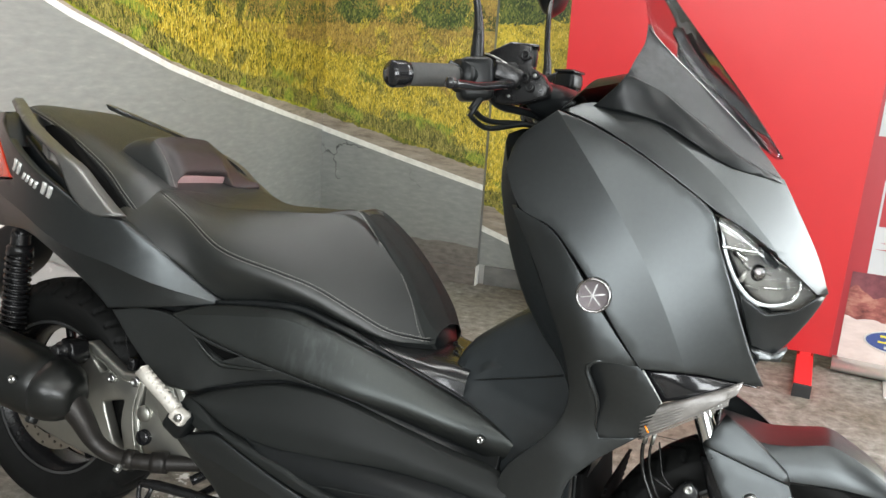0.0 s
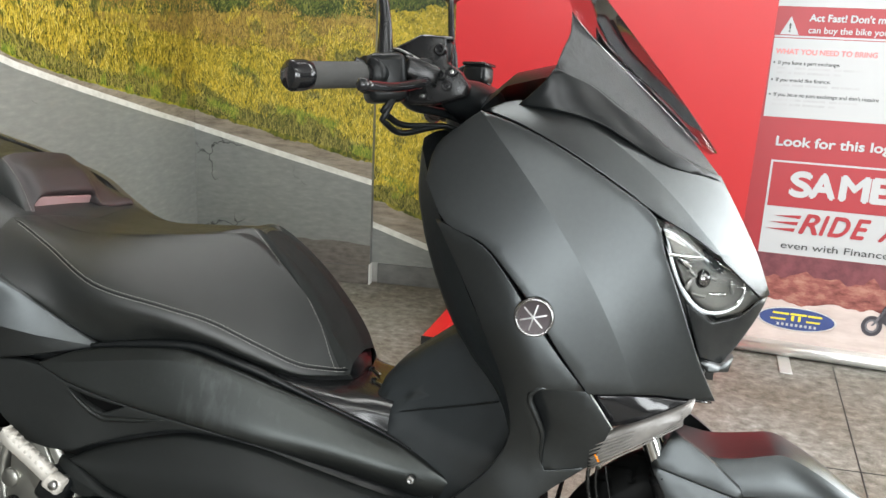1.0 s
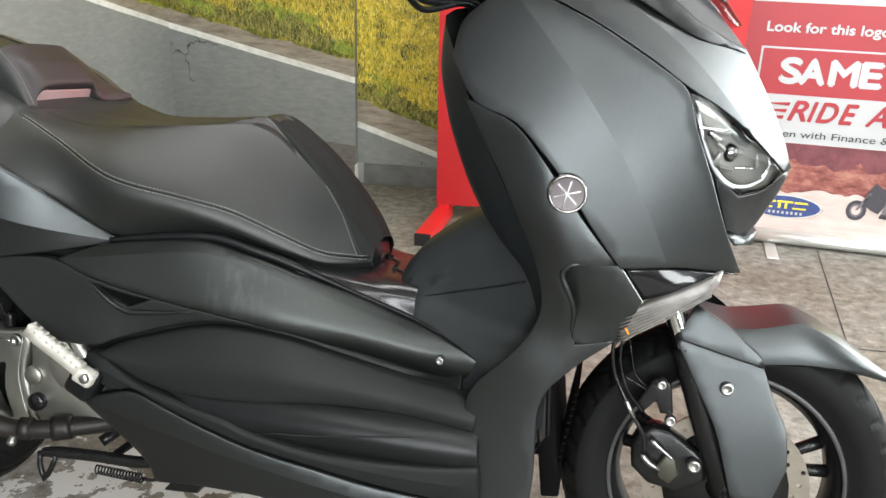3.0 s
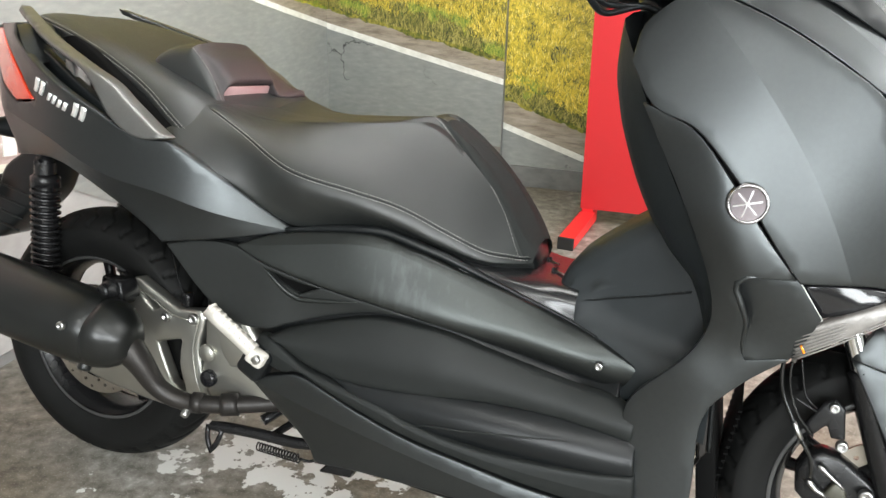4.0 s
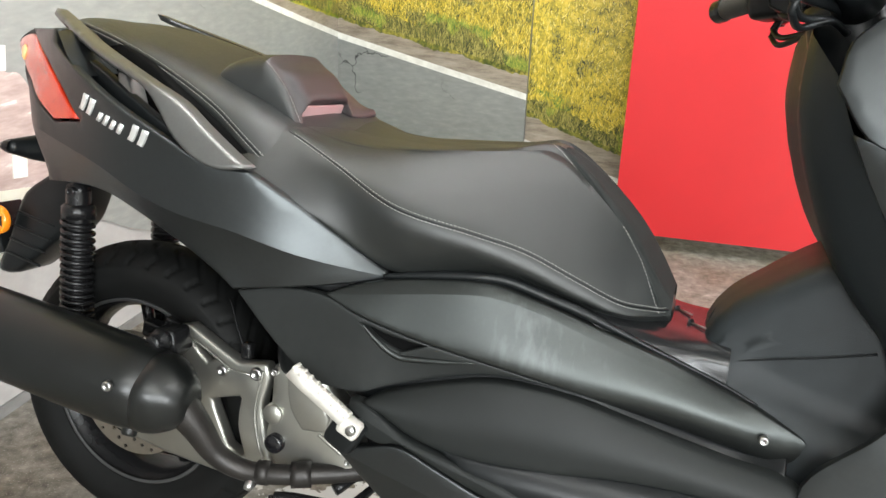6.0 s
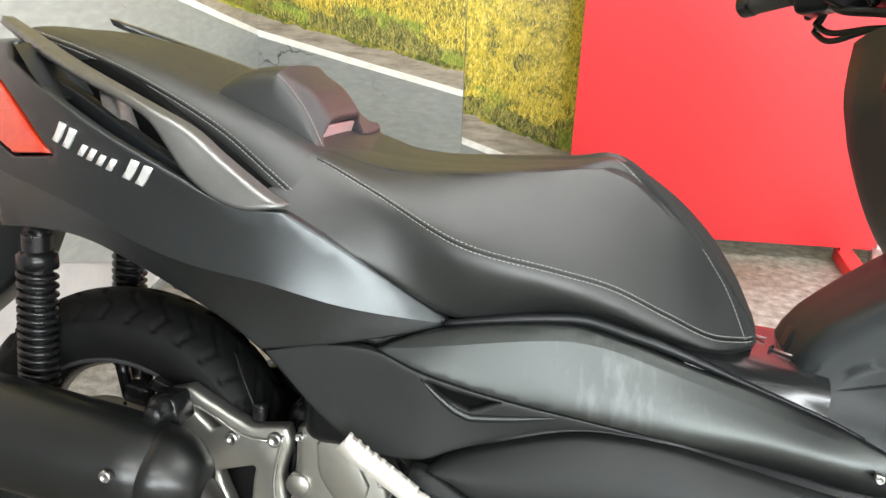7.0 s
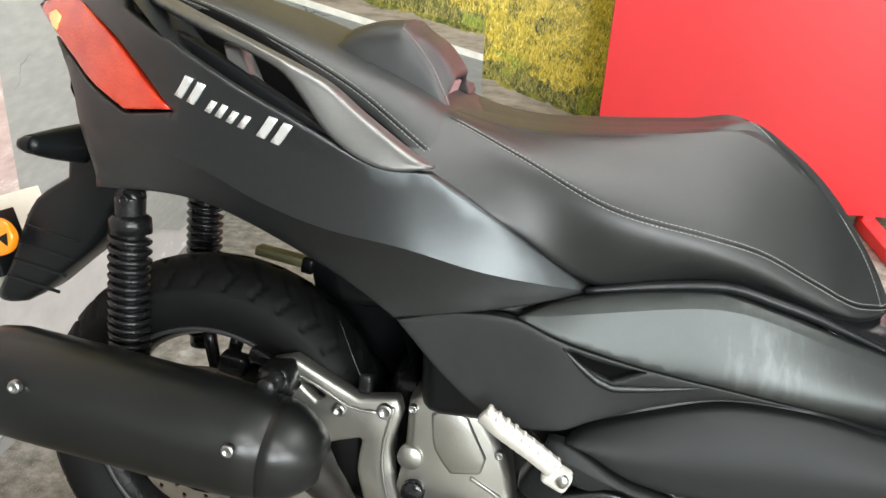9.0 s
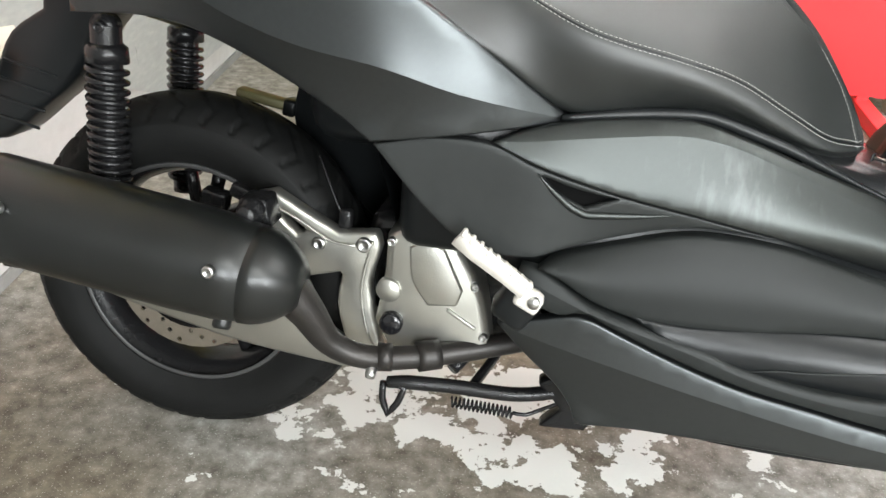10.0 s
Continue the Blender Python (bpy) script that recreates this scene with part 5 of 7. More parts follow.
mirrored(part("duct_lip", tube(lip, [.001, .003, .004, .0045, .0045, .0045, .004, .003, .001], 12), GREY, scooter, "rounded rim of the air duct"))
ind = panel("indicator", [(1.314, .592), (1.393, .636), (1.455, .664), (1.45, .648), (1.38, .595), (1.319, .548)], FRONT, RIBBED, scooter, 0.0, 0.02, 0.004, label="clear ribbed front indicator", both=False)
bm = bmesh.new()
for k in range(7):
    z0 = 0.585 - 0.006 * k
    tube([(x, -float(FRONT([(x, z)])[0]) - 0.0005, z) for x, z in ((1.318, z0), (1.37, z0 + .029 + .0012 * k), (1.44, z0 + .066 + .003 * k))], 0.0013, 6, 0.02, bm=bm)
part("lens_ribs", bm, RIBBED, ind, "ribs of the clear lens")
part("amber_bulb", tube([(1.326, -float(FRONT([(1.326, .568)])[0]) - .002, .574), (1.332, -float(FRONT([(1.332, .568)])[0]) - .002, .564)], .0018, 8), ORANGE, ind, "amber bulb behind the lens")
mirrored(ind)
panel("front_trim", [(1.31, .66), (1.39, .667), (1.48, .655), (1.455, .662), (1.4, .636), (1.344, .614)], FRONT, GLOSS, scooter, -0.012, label="glossy black trim under the front panel")
panel("bright_edge", [(1.308, .666), (1.313, .664), (1.347, .616), (1.343, .614)], FRONT, SILVER, scooter, 0.003, 0.004, 0.0015, 0.01)
inner = [[(1.05, -.225, .95), (1.02, -.15, 1.0), (1.03, 0, 1.02), (1.02, .15, 1.0), (1.05, .225, .95)],
         [(1.07, -.228, .9), (1.017, -.15, .93), (1.03, 0, .93), (1.017, .15, .93), (1.07, .228, .9)],
         [(1.112, -.238, .815), (1.033, -.15, .852), (1.05, 0, .85), (1.033, .15, .852), (1.112, .238, .815)],
         [(1.15, -.24, .745), (1.077, -.15, .744), (1.09, 0, .74), (1.077, .15, .744), (1.15, .24, .745)],
         [(1.186, -.232, .68), (1.127, -.15, .669), (1.14, 0, .66), (1.127, .15, .669), (1.186, .232, .68)],
         [(1.208, -.215, .615), (1.18, -.15, .6), (1.2, 0, .6), (1.18, .15, .6), (1.208, .215, .615)],
         [(1.21, -.203, .545), (1.2, -.15, .5), (1.2, 0, .5), (1.2, .15, .5), (1.236, .209, .545)],
         [(1.12, -.19, .42), (1.15, -.15, .4), (1.15, 0, .4), (1.15, .15, .4), (1.12, .19, .42)]]
rows = [curve(r, 0.03, False, 120) for r in inner]
k = min(len(r) for r in rows)
rows = [[r[round(i * (len(r) - 1) / (k - 1))] for i in range(k)] for r in rows]
cols = [curve([r[i] for r in rows], 0.03, False, 120) for i in range(k)]
n = min(len(c) for c in cols)
cols = [[c[round(j * (len(c) - 1) / (n - 1))] for j in range(n)] for c in cols]
part("inner_leg_shield", loft(cols), INNER, scooter, "black inner leg shield")

# centre tunnel
rings = []
for x, zc, w, ws, zs in ((.9, .535, .085, .12, .5), (.93, .54, .088, .127, .505), (.946, .558, .09, .13, .515), (.972, .612, .092, .126, .52), (1.03, .662, .1, .132, .512), (1.09, .705, .11, .146, .5), (1.16, .74, .122, .172, .49), (1.22, .75, .13, .2, .48)):
    prof = [(ws, zs - .09), (ws, zs - .03), (w + .018, zs + .004), (w + .004, zs + .03), (w, zc - .03), (w - .012, zc - .007), (w * .7, zc), (0, zc + .004)]
    half = curve([(x, -a, b) for a, b in prof], 0.012, False, 28)
    half = [half[round(i * (len(half) - 1) / 31)] for i in range(32)]
    rings.append(half + [Vector((p.x, -p.y, p.z)) for p in half[-2::-1]])
cols = [curve([r[i] for r in rings], 0.015, False, 80) for i in range(len(rings[0]))]
n = min(len(c) for c in cols)
part("centre_tunnel", loft([[c[round(j * (len(c) - 1) / (n - 1))] for j in range(n)] for c in cols]), INNER, scooter, "satin black centre tunnel with fuel flap")
for s in (-1, 1):
    part("tunnel_seam", tube([(.99, s * .0985, .548), (1.047, s * .107, .565), (1.109, s * .1175, .583), (1.168, s * .1275, .602)], .0016, 6), BLACK, scooter)
rings = []
for x, zt in ((.8, .602), (.84, .594), (.88, .583), (.92, .575), (.96, .571), (.99, .567)):
    zo = float(np.interp(x, (.73, .786, .879, .978, 1.034), (.614, .596, .559, .52, .498)))
    wo = float(side_face([(x, zo)])[0]) - .014
    half = curve([(x, -a, b) for a, b in ((wo, zo - .01), (wo - .004, zo + .004), (.5 * wo + .056, zo + (zt - zo) * .62), (.105, zt - .004), (.085, zt), (.04, zt + .001), (0, zt + .001))], .006, False, 80)
    half = [half[round(i * (len(half) - 1) / 25)] for i in range(26)]
    rings.append(half + [Vector((p.x, -p.y, p.z)) for p in half[-2::-1]])
plate = part("fuel_flap", loft([curve([r[i] for r in rings], .01, False, 80) for i in range(51)]), mat("satin_black_console", (0.011, 0.0115, 0.012), 0.22, 0, 0.15, 40, 0.05, 900), scooter, "satin black fuel flap and console in front of the seat")
for x0, y0, x1, y1 in ((.906, .03, .93, .008), (.93, -.03, .953, -.05)):
    z0 = float(np.interp((x0 + x1) / 2, (.88, .92, .96), (.585, .577, .573)))
    a = math.degrees(math.atan2(y1 - y0, x1 - x0))
    part("bag_hook", box((.004, .011, .009), (x0, y0, z0 + .002), (0, 0, a), .002), BLACK, plate, "small black hook")
    part("hook_clip", box((math.hypot(x1 - x0, y1 - y0), .004, .003), ((x0 + x1) / 2, (y0 + y1) / 2, z0 + .001), (0, 0, a), .001), STEEL, plate, "bright metal clip")
rail_line = []
for x, z in ((.5, .614), (.57, .624), (.63, .63), (.676, .629), (.73, .614), (.786, .596), (.879, .559), (.978, .52), (1.034, .498)):
    rail_line.append((x, -float(side_face([(x, z)])[0]) + .012, z + .004))
mirrored(part("seat_rail_trim", tube(rail_line, [.004, .007, .008, .008, .008, .007, .004, .003, .002], 10), BLACK, scooter, "black trim beside the seat"))

# badge
bw = float(front_face([(1.228, .769)])[0] + fold(np.array([(1.228, .769)]), FRONT_RIDGE)[0]) + .004
badge = part("badge", lathe([(.0, .004), (.0215, .005), (.0235, .008), (.0262, .008), (.0278, .002), (.028, -.03)], 36, (1.228, -bw, .769), "z", (90, 0, 6)), DARKCHROME, scooter, "round chrome badge")
part("badge_ground", lathe([(.0, .0055), (.0222, .006)], 30, (1.228, -bw - .0005, .769), "z", (90, 0, 6)), DARKRING, badge)
bm = bmesh.new()
for a in (90, 210, 330):
    join(bm, box((.0021, .0015, .038), (1.228, -bw - .0072, .769), (0, a - 90 + 15, 6), 0.001, 1))
part("badge_bars", bm, STEEL, badge)
mirrored(badge)

# windscreen
SCREEN_FOOT = [(1.228, 1.193), (1.244, 1.176), (1.275, 1.149), (1.323, 1.109), (1.373, 1.067), (1.418, 1.027)]
TRIM = [(1.213, 1.108), (1.219, 1.141), (1.225, 1.167), (1.222, 1.202), (1.228, 1.194)] + SCREEN_FOOT[1:] + [(1.463, .976), (1.429, .989), (1.385, 1.009), (1.338, 1.043), (1.302, 1.066), (1.264, 1.091)]
trim_face = eased(SCREEN, TRIM, 2)
panel("screen_trim", TRIM, trim_face, GRAIN, scooter, 0.0, label="grained black windscreen trim", corner=30)
panel("screen_stay", [(1.254, 1.194), (1.253, 1.208), (1.264, 1.211), (1.294, 1.169), (1.335, 1.132), (1.385, 1.093), (1.416, 1.062), (1.43, 1.043), (1.4, 1.056), (1.37, 1.083), (1.32, 1.12), (1.282, 1.155)], eased(SCREEN, [(1.254, 1.194), (1.264, 1.211), (1.335, 1.132), (1.416, 1.062), (1.43, 1.043), (1.37, 1.083), (1.32, 1.12)], 1), BLACKMETAL, scooter, -0.004, 0.012, 0.003, 0.01, label="satin black windscreen stay", corner=30)
panel("windscreen", SCREEN_FOOT + [(1.445, 1.012), (1.456, 1.014), (1.396, 1.09), (1.319, 1.178), (1.24, 1.268), (1.16, 1.37), (1.13, 1.395), (1.1, 1.385), (1.12, 1.36), (1.2, 1.255), (1.218, 1.215)], SCREEN, SMOKE, scooter, 0.003, 0.004, 0.002, label="lightly smoked windscreen")
mirrored(part("screen_edge", tube([(x, -float(SCREEN([(x, z)])[0]) - .0045, z) for x, z in SCREEN_FOOT], [.0005, .0013, .0015, .0013, .001, .0005], 8), DARKCHROME, scooter, "bright lower edge of the windscreen"))
UNDER = [(1.165, 1.056), (1.2, 1.09), (1.214, 1.11), (1.264, 1.093), (1.302, 1.068), (1.338, 1.045), (1.385, 1.011), (1.462, .972), (1.386, .985), (1.327, 1.015), (1.281, 1.038), (1.227, 1.05)]
panel("screen_base", UNDER, halfwidth([(1.165, 1.062, .18), (1.214, 1.107, .19), (1.264, 1.09, .16), (1.338, 1.042, .14), (1.385, 1.008, .122), (1.452, .977, .062), (1.386, 1.0, .128), (1.327, 1.03, .16), (1.227, 1.059, .185)]), BLACK, scooter, 0.004, rnd=0.003, label="smooth black screen base", corner=30)
part("meter_hood", loft([[(x, y, z + .035 * (1 - (y / w) ** 2)) for y in np.linspace(-w, w, 17)] for x, w, z in ((1.1, .13, 1.05), (1.14, .15, 1.085), (1.2, .16, 1.1), (1.25, .15, 1.12))]), BLACK, scooter, "black instrument hood")

# handlebar, built straight ahead
bar = part("handlebar", tube([(.95, -.27, 1.078), (1.0, -.2, 1.09), (1.04, -.1, 1.09), (1.06, 0, 1.085), (1.04, .1, 1.09), (1.0, .2, 1.09), (.95, .27, 1.078)], .014, 14), BLACKMETAL, scooter, "black handlebar with switch boxes and levers")
part("bar_cover", loft([[(x + r * math.cos(a) * .9, y, z + r * math.sin(a)) for a in np.linspace(0, 2 * math.pi, 18, False)] for y, x, z, r in ((-.15, 1.045, 1.068, .016), (-.11, 1.06, 1.066, .028), (-.06, 1.07, 1.06, .038), (0, 1.08, 1.055, .042), (.06, 1.07, 1.06, .038), (.11, 1.06, 1.066, .028), (.15, 1.045, 1.068, .016))], True, True), BLACK, bar, "black plastic handlebar cover")
for s in (-1, 1):
    def sy(x, y, z):
        return (x, s * -y, z)
    grip = part("grip", tube([sy(.953, -.262, 1.078), sy(.905, -.338, 1.066)], .0185, 18, 0.01), mat("ribbed_grey_rubber", (0.05, 0.05, 0.048), 0.7, 0, 0.15, 200, 0.8, 1200) if s < 0 else bpy.data.materials["ribbed_grey_rubber"], bar, "grey rubber grip")
    d = (Vector(sy(.89, -.361, 1.062)) - Vector(sy(.905, -.338, 1.066)))
    part("bar_end", tube([sy(.906, -.336, 1.0665), sy(.902, -.343, 1.0655), sy(.892, -.359, 1.0625), sy(.889, -.364, 1.0617)], [.019, .021, .021, .016], 28, 0.002), GLOSS, bar, "glossy black bar end weight")
    part("switch_box", box((.056, .062, .07), sy(.975, -.225, 1.078), (0, -8, s * -32), 0.012, 3), BLACK, bar)
    part("switch_rocker", box((.01, .022, .014), sy(.944, -.215, 1.09), (0, 0, s * -32), 0.003), GLOSS, bar)
    part("lever_bracket", box((.05, .075, .03), sy(1.015, -.19, 1.092), (0, 15, s * -25), 0.007, 2), BLACKMETAL, bar)
    part("hose_joint", tube([sy(1.03, -.12, 1.1), sy(1.01, -.1, 1.08), sy(1.02, -.08, 1.05)], .008, 10), BLACKMETAL, bar)
    for kx, ky, kz in ((.99, -.19, 1.1), (1.0, -.165, 1.075), (1.005, -.15, 1.1), (.985, -.2, 1.06)):
        part("control_screw", lathe([(.0, .003), (.004, .003), (.0055, 0), (.0055, -.008)], 12, sy(kx - .012, ky, kz), "z", (60, -60, 0)), CHROME, bar)
    part("wire_loom", tube([sy(.99, -.2, 1.06), sy(1.0, -.15, 1.045), sy(1.04, -.1, 1.04), sy(1.07, -.04, 1.03)], .007, 10), BLACK, bar)
    part("throttle_collar", tube([sy(.958, -.255, 1.079), sy(.968, -.238, 1.081)], .027, 18, 0.01), BLACK, bar)
    bm = tube([sy(1.03, -.175, 1.085), sy(1.035, -.23, 1.075), sy(1.02, -.31, 1.06), sy(1.003, -.385, 1.054)], [.009, .008, .0065, .007], 10)
    join(bm, lathe([(.0, .009), (.006, .0075), (.009, 0), (.006, -.0075), (.0, -.009)], 14, sy(1.003, -.388, 1.054), "z"))
    part("brake_lever", bm, GLOSS, bar, "glossy black brake lever")
    mc = part("brake_reservoir", box((.045, .045, .034), sy(1.03, -.15, 1.128), (0, 0, s * -15), 0.008, 3), BLACK, bar, "black brake fluid reservoir")
    part("reservoir_cap", box((.048, .048, .006), sy(1.03, -.15, 1.147), (0, 0, s * -15), 0.003), GLOSS, mc)
    part("sight_glass", lathe([(.0, .003), (.009, .003), (.011, .001), (.011, -.004)], 18, sy(1.0, -.155, 1.125), "z", (0, -90, s * -25)), GLOSS, mc)
    join(bm := bmesh.new(), box((.02, .03, .02), sy(1.02, -.175, 1.105), (0, 0, 20), 0.004))
    for kx, ky, kz, r in ((1.0, -.19, 1.11, .008), (1.01, -.17, 1.09, .007), (.995, -.2, 1.085, .006), (1.03, -.2, 1.1, .006)):
        join(bm, lathe([(.0, .006), (r * .7, .006), (r, .002), (r, -.006)], 12, sy(kx, ky, kz), "z", (50, 0, 20)))
    part("lever_clamp", bm, BLACKMETAL, bar)
    part("clamp_screw", bolt_head(sy(1.005, -.175, 1.1), .006, .004, (60, 0, 30)), STEEL, bar)
    for kk, drop in enumerate((0, .012)):
        part("brake_hose", tube([sy(1.0, -.235, 1.06), sy(.985, -.25, 1.03 - drop), sy(1.0, -.2, 1.015 - drop), sy(1.04, -.12, 1.02), sy(1.07, -.05, 1.01)], .0048, 10), BLACK, bar)
    y0, y1 = sorted((s * .145, s * .178))
    part("control_housing", prism([(.975, 1.131), (1.01, 1.15), (1.048, 1.149), (1.053, 1.111), (1.072, 1.101), (1.087, 1.081), (1.085, 1.064), (1.047, 1.051), (.997, 1.047), (.971, 1.058), (.963, 1.099), (.966, 1.126)], y0, y1, .005, .02, 30), BLACKMETAL, bar, "black brake master cylinder housing")
    for kx, kz, kr in ((1.047, 1.092, .0085), (1.064, 1.097, .0075), (1.057, 1.077, .008), (1.018, 1.078, .007), (1.023, 1.06, .006), (1.0, 1.1, .006), (1.043, 1.128, .009)):
        ring_ = part("control_bolt", lathe([(.0, .004), (kr * .45, .004), (kr * .5, .007), (kr * .85, .007), (kr, .004), (kr, -.008)], 16, (kx, s * .18, kz), "z", (90 if s < 0 else -90, 0, 0)), BLACKMETAL, bar)
        part("bolt_socket", lathe([(.0, .0055), (kr * .4, .005)], 8, (kx, s * .18, kz), "z", (90 if s < 0 else -90, 0, 0)), STEEL if kr < .0078 else GLOSS, ring_)
    part("control_blade", tube([(.972, s * .185, 1.127), (.99, s * .186, 1.122), (1.016, s * .184, 1.111)], [.0012, .002, .0012], 8), STEEL, bar, "bright edge of the lever clamp")
    part("control_cable", tube([(.985, s * .183, 1.1), (1.0, s * .19, 1.085), (1.02, s * .188, 1.085), (1.04, s * .18, 1.075)], .0035, 8), BLACK, bar)
    part("switch_tab", box((.022, .012, .008), (.95, s * .255, 1.095), (0, 20, s * -32), .002), GLOSS, bar)
    stem = part("mirror_stem", tube([sy(.97, -.205, 1.1), sy(.967, -.206, 1.12), sy(.965, -.208, 1.16), sy(.958, -.21, 1.2), sy(.945, -.235, 1.27), sy(.93, -.29, 1.34)], [.013, .012, .009, .0065, .006, .006], 12), BLACKMETAL, bar, "black mirror stem")
    part("mirror_head", loft([[(x0 + dx, s * -(y0) + s * -(ry * math.cos(a)), 1.345 + rz * math.sin(a)) for a in np.linspace(0, 2 * math.pi, 24, False)] for x0, y0, dx, ry, rz in ((.915, -.33, -.012, .075, .05), (.915, -.33, 0, .085, .058), (.915, -.33, .02, .07, .045), (.915, -.33, .035, .03, .02))], True, True), BLACK, stem, "black mirror housing")
part("steering_stem_cover", tube([(1.06, 0, 1.06), (1.085, 0, 1.0), (1.1, 0, .96)], [.05, .06, .08], 18), BLACK, bar)


# ---- wheels ----
def wheel(name, x, z, r, w, rim_r, spokes, label, shift=0.0):
    """A cast wheel: hub with rim, spokes, grooved tyre and drilled disc."""
    hub = part(name, lathe([(.0, -.06), (.03, -.06), (.035, -.05), (.035, .05), (.03, .06), (.0, .06)], 32, (x, 0, z)), BLACKMETAL, scooter, label)
    prof = []
    for a in np.linspace(-1.15, 1.15, 41):
        s = a / 1.15
        prof.append((r - (1 - math.cos(a * 1.05)) * w * .42, math.sin(a) / math.sin(1.15) * w * .5))
    side = [(r - w * .45, w * .5), (rim_r + .02, w * .46), (rim_r - .004, w * .38)]
    full = [(a, -b) for a, b in side[::-1]] + prof + side
    seg = 360
    rings = []
    for i in range(seg):
        th = 2 * math.pi * i / seg
        ring = []
        for rad, h in full:
            v = h / (w * .5)
            ph = (i / seg * 36 + (1.6 * abs(v) if abs(v) < .6 else .96 - .8 * (abs(v) - .6)) + (0.5 if v > 0 else 0)) % 1
            cut = 0.0045 if 0.12 < abs(v) < 0.93 and ph < 0.2 and rad > r - w * .42 else 0
            ring.append((x + (rad - cut) * math.cos(th), h, z + (rad - cut) * math.sin(th)))
        rings.append(ring)
    rings.append(rings[0])
    bm = loft(rings)
    bmesh.ops.remove_doubles(bm, verts=bm.verts, dist=1e-6)
    bmesh.ops.recalc_face_normals(bm, faces=bm.faces)
    part("tyre", bm, RUBBER, hub, "black grooved tyre")
    part("rim", lathe([(rim_r, -w * .4), (rim_r + .006, -w * .41), (rim_r + .004, -w * .36), (rim_r - .008, -w * .3), (rim_r - .02, -.02), (rim_r - .02, .02), (rim_r - .008, w * .3), (rim_r + .004, w * .36), (rim_r + .006, w * .41), (rim_r, w * .4)], 72, (x, 0, z)), BLACKMETAL, hub, "black cast rim")
    part("rim_lip", lathe([(rim_r - .004, -w * .4), (rim_r - .001, -w * .415), (rim_r + .003, -w * .4)], 72, (x, 0, z)), RIMGREY, hub, "worn rim edge")
    for k in range(spokes):
        a0 = 2 * math.pi * k / spokes + .3
        bm = bmesh.new()
        for da in (-.16, .16):
            p = [(x + q * math.cos(a0 + da * u), 0, z + q * math.sin(a0 + da * u)) for q, u in ((.03, .6), (rim_r * .55, .8), (rim_r - .012, 1))]
            tube(p, [.013, .01, .012], 8, 0.03, bm=bm)
        part("spoke", bm, BLACKMETAL, hub)
    hub.location.y = shift
    return hub


def brake_disc(hub, x, y, z, ro, ri, holes):
    ring = [(x + ro * math.cos(a), z + ro * math.sin(a)) for a in np.linspace(0, 2 * math.pi, 40, False)]
    cut = [[(x + ri * math.cos(a), z + ri * math.sin(a)) for a in np.linspace(0, 2 * math.pi, 24, False)]]
    for k in range(holes):
        a = 2 * math.pi * k / holes
        rr = ri + (ro - ri) * (.3, .55, .8)[k % 3]
        cut.append([(x + rr * math.cos(a) + .0042 * math.cos(b), z + rr * math.sin(a) + .0042 * math.sin(b)) for b in np.linspace(0, 2 * math.pi, 7, False)])
    part("brake_disc", prism(ring, y - .002, y + .002, 0, 0.05, 80, cut), DISC, hub, "drilled brake disc", smooth=False)
    part("disc_carrier", lathe([(.03, -.004), (ri + .006, -.003), (ri + .006, .003), (.03, .004)], 32, (x, y, z)), BLACKMETAL, hub)


rear = wheel("rear_wheel", -.035, .276, .28, .145, .18, 5, "black cast rear wheel with grooved tyre", -.03)
brake_disc(rear, -.035, -.06, .276, .122, .082, 36)
fore = wheel("front_wheel", 1.52, .275, .275, .12, .19, 5, "black cast front wheel with grooved tyre")
brake_disc(fore, 1.52, -.06, .275, .133, .095, 36)

# ---- swingarm, engine, exhaust ----
arm = part("swingarm", prism([(-.215, .3), (-.203, .262), (.036, .204), (.235, .182), (.288, .212), (.272, .27), (.262, .33), (.274, .385), (.268, .408), (.212, .4), (.16, .426), (.115, .45), (.082, .44), (.05, .385), (-.05, .335)],
                             -.135, -.105, .007, .02, 30, [[(.16, .322), (.215, .338), (.218, .335), (.213, .288), (.227, .232), (.222, .228), (.196, .242)], [(.118, .42), (.128, .42), (.165, .395), (.15, .388)]]), ALU, scooter, "cast aluminium swingarm")
bm = tube([(.09, -.137, .437), (.15, -.139, .415), (.2, -.139, .388), (.24, -.139, .385)], .002, 8)
tube([(.262, -.137, .395), (.25, -.139, .32), (.262, -.138, .25), (.28, -.137, .215)], .0024, 8, bm=bm)
part("swingarm_rib", bm, ALU, arm)
for x, y, z, r in ((.184, -.137, .381, .01), (.25, -.137, .388, .0115)):
    part("swingarm_bolt", bolt_head((x, y, z), r, .006), STEEL, arm)
hanger = part("silencer_hanger", prism([(.085, .455), (.125, .458), (.134, .42), (.12, .405), (.09, .415)], -.2, -.15, .006), BLACKMETAL, arm, "black silencer hanger bracket")
part("hanger_bolt", lathe([(.0, .02), (.011, .02), (.014, .016), (.014, .004), (.019, .002), (.019, -.01)], 20, (.108, -.21, .441), "z", (90, 0, 0)), BLACKMETAL, hanger)
part("swingarm_left", prism([(-.1, .3), (.0, .22), (.28, .2), (.3, .38), (.15, .4)], .1, .16, .01), BLACKMETAL, scooter)
eng = part("engine_cover", prism([(.284, .411), (.323, .438), (.381, .42), (.425, .345), (.445, .257), (.42, .235), (.3, .229), (.272, .274), (.282, .34)], -.15, -.06, .014, .02, 40), ALU, scooter, "grey cast engine side cover")
part("engine_boss", lathe([(.0, .006), (.016, .006), (.018, .003), (.018, -.01)], 24, (.292, -.15, .33), "z", (90, 0, 0)), ALU, eng)
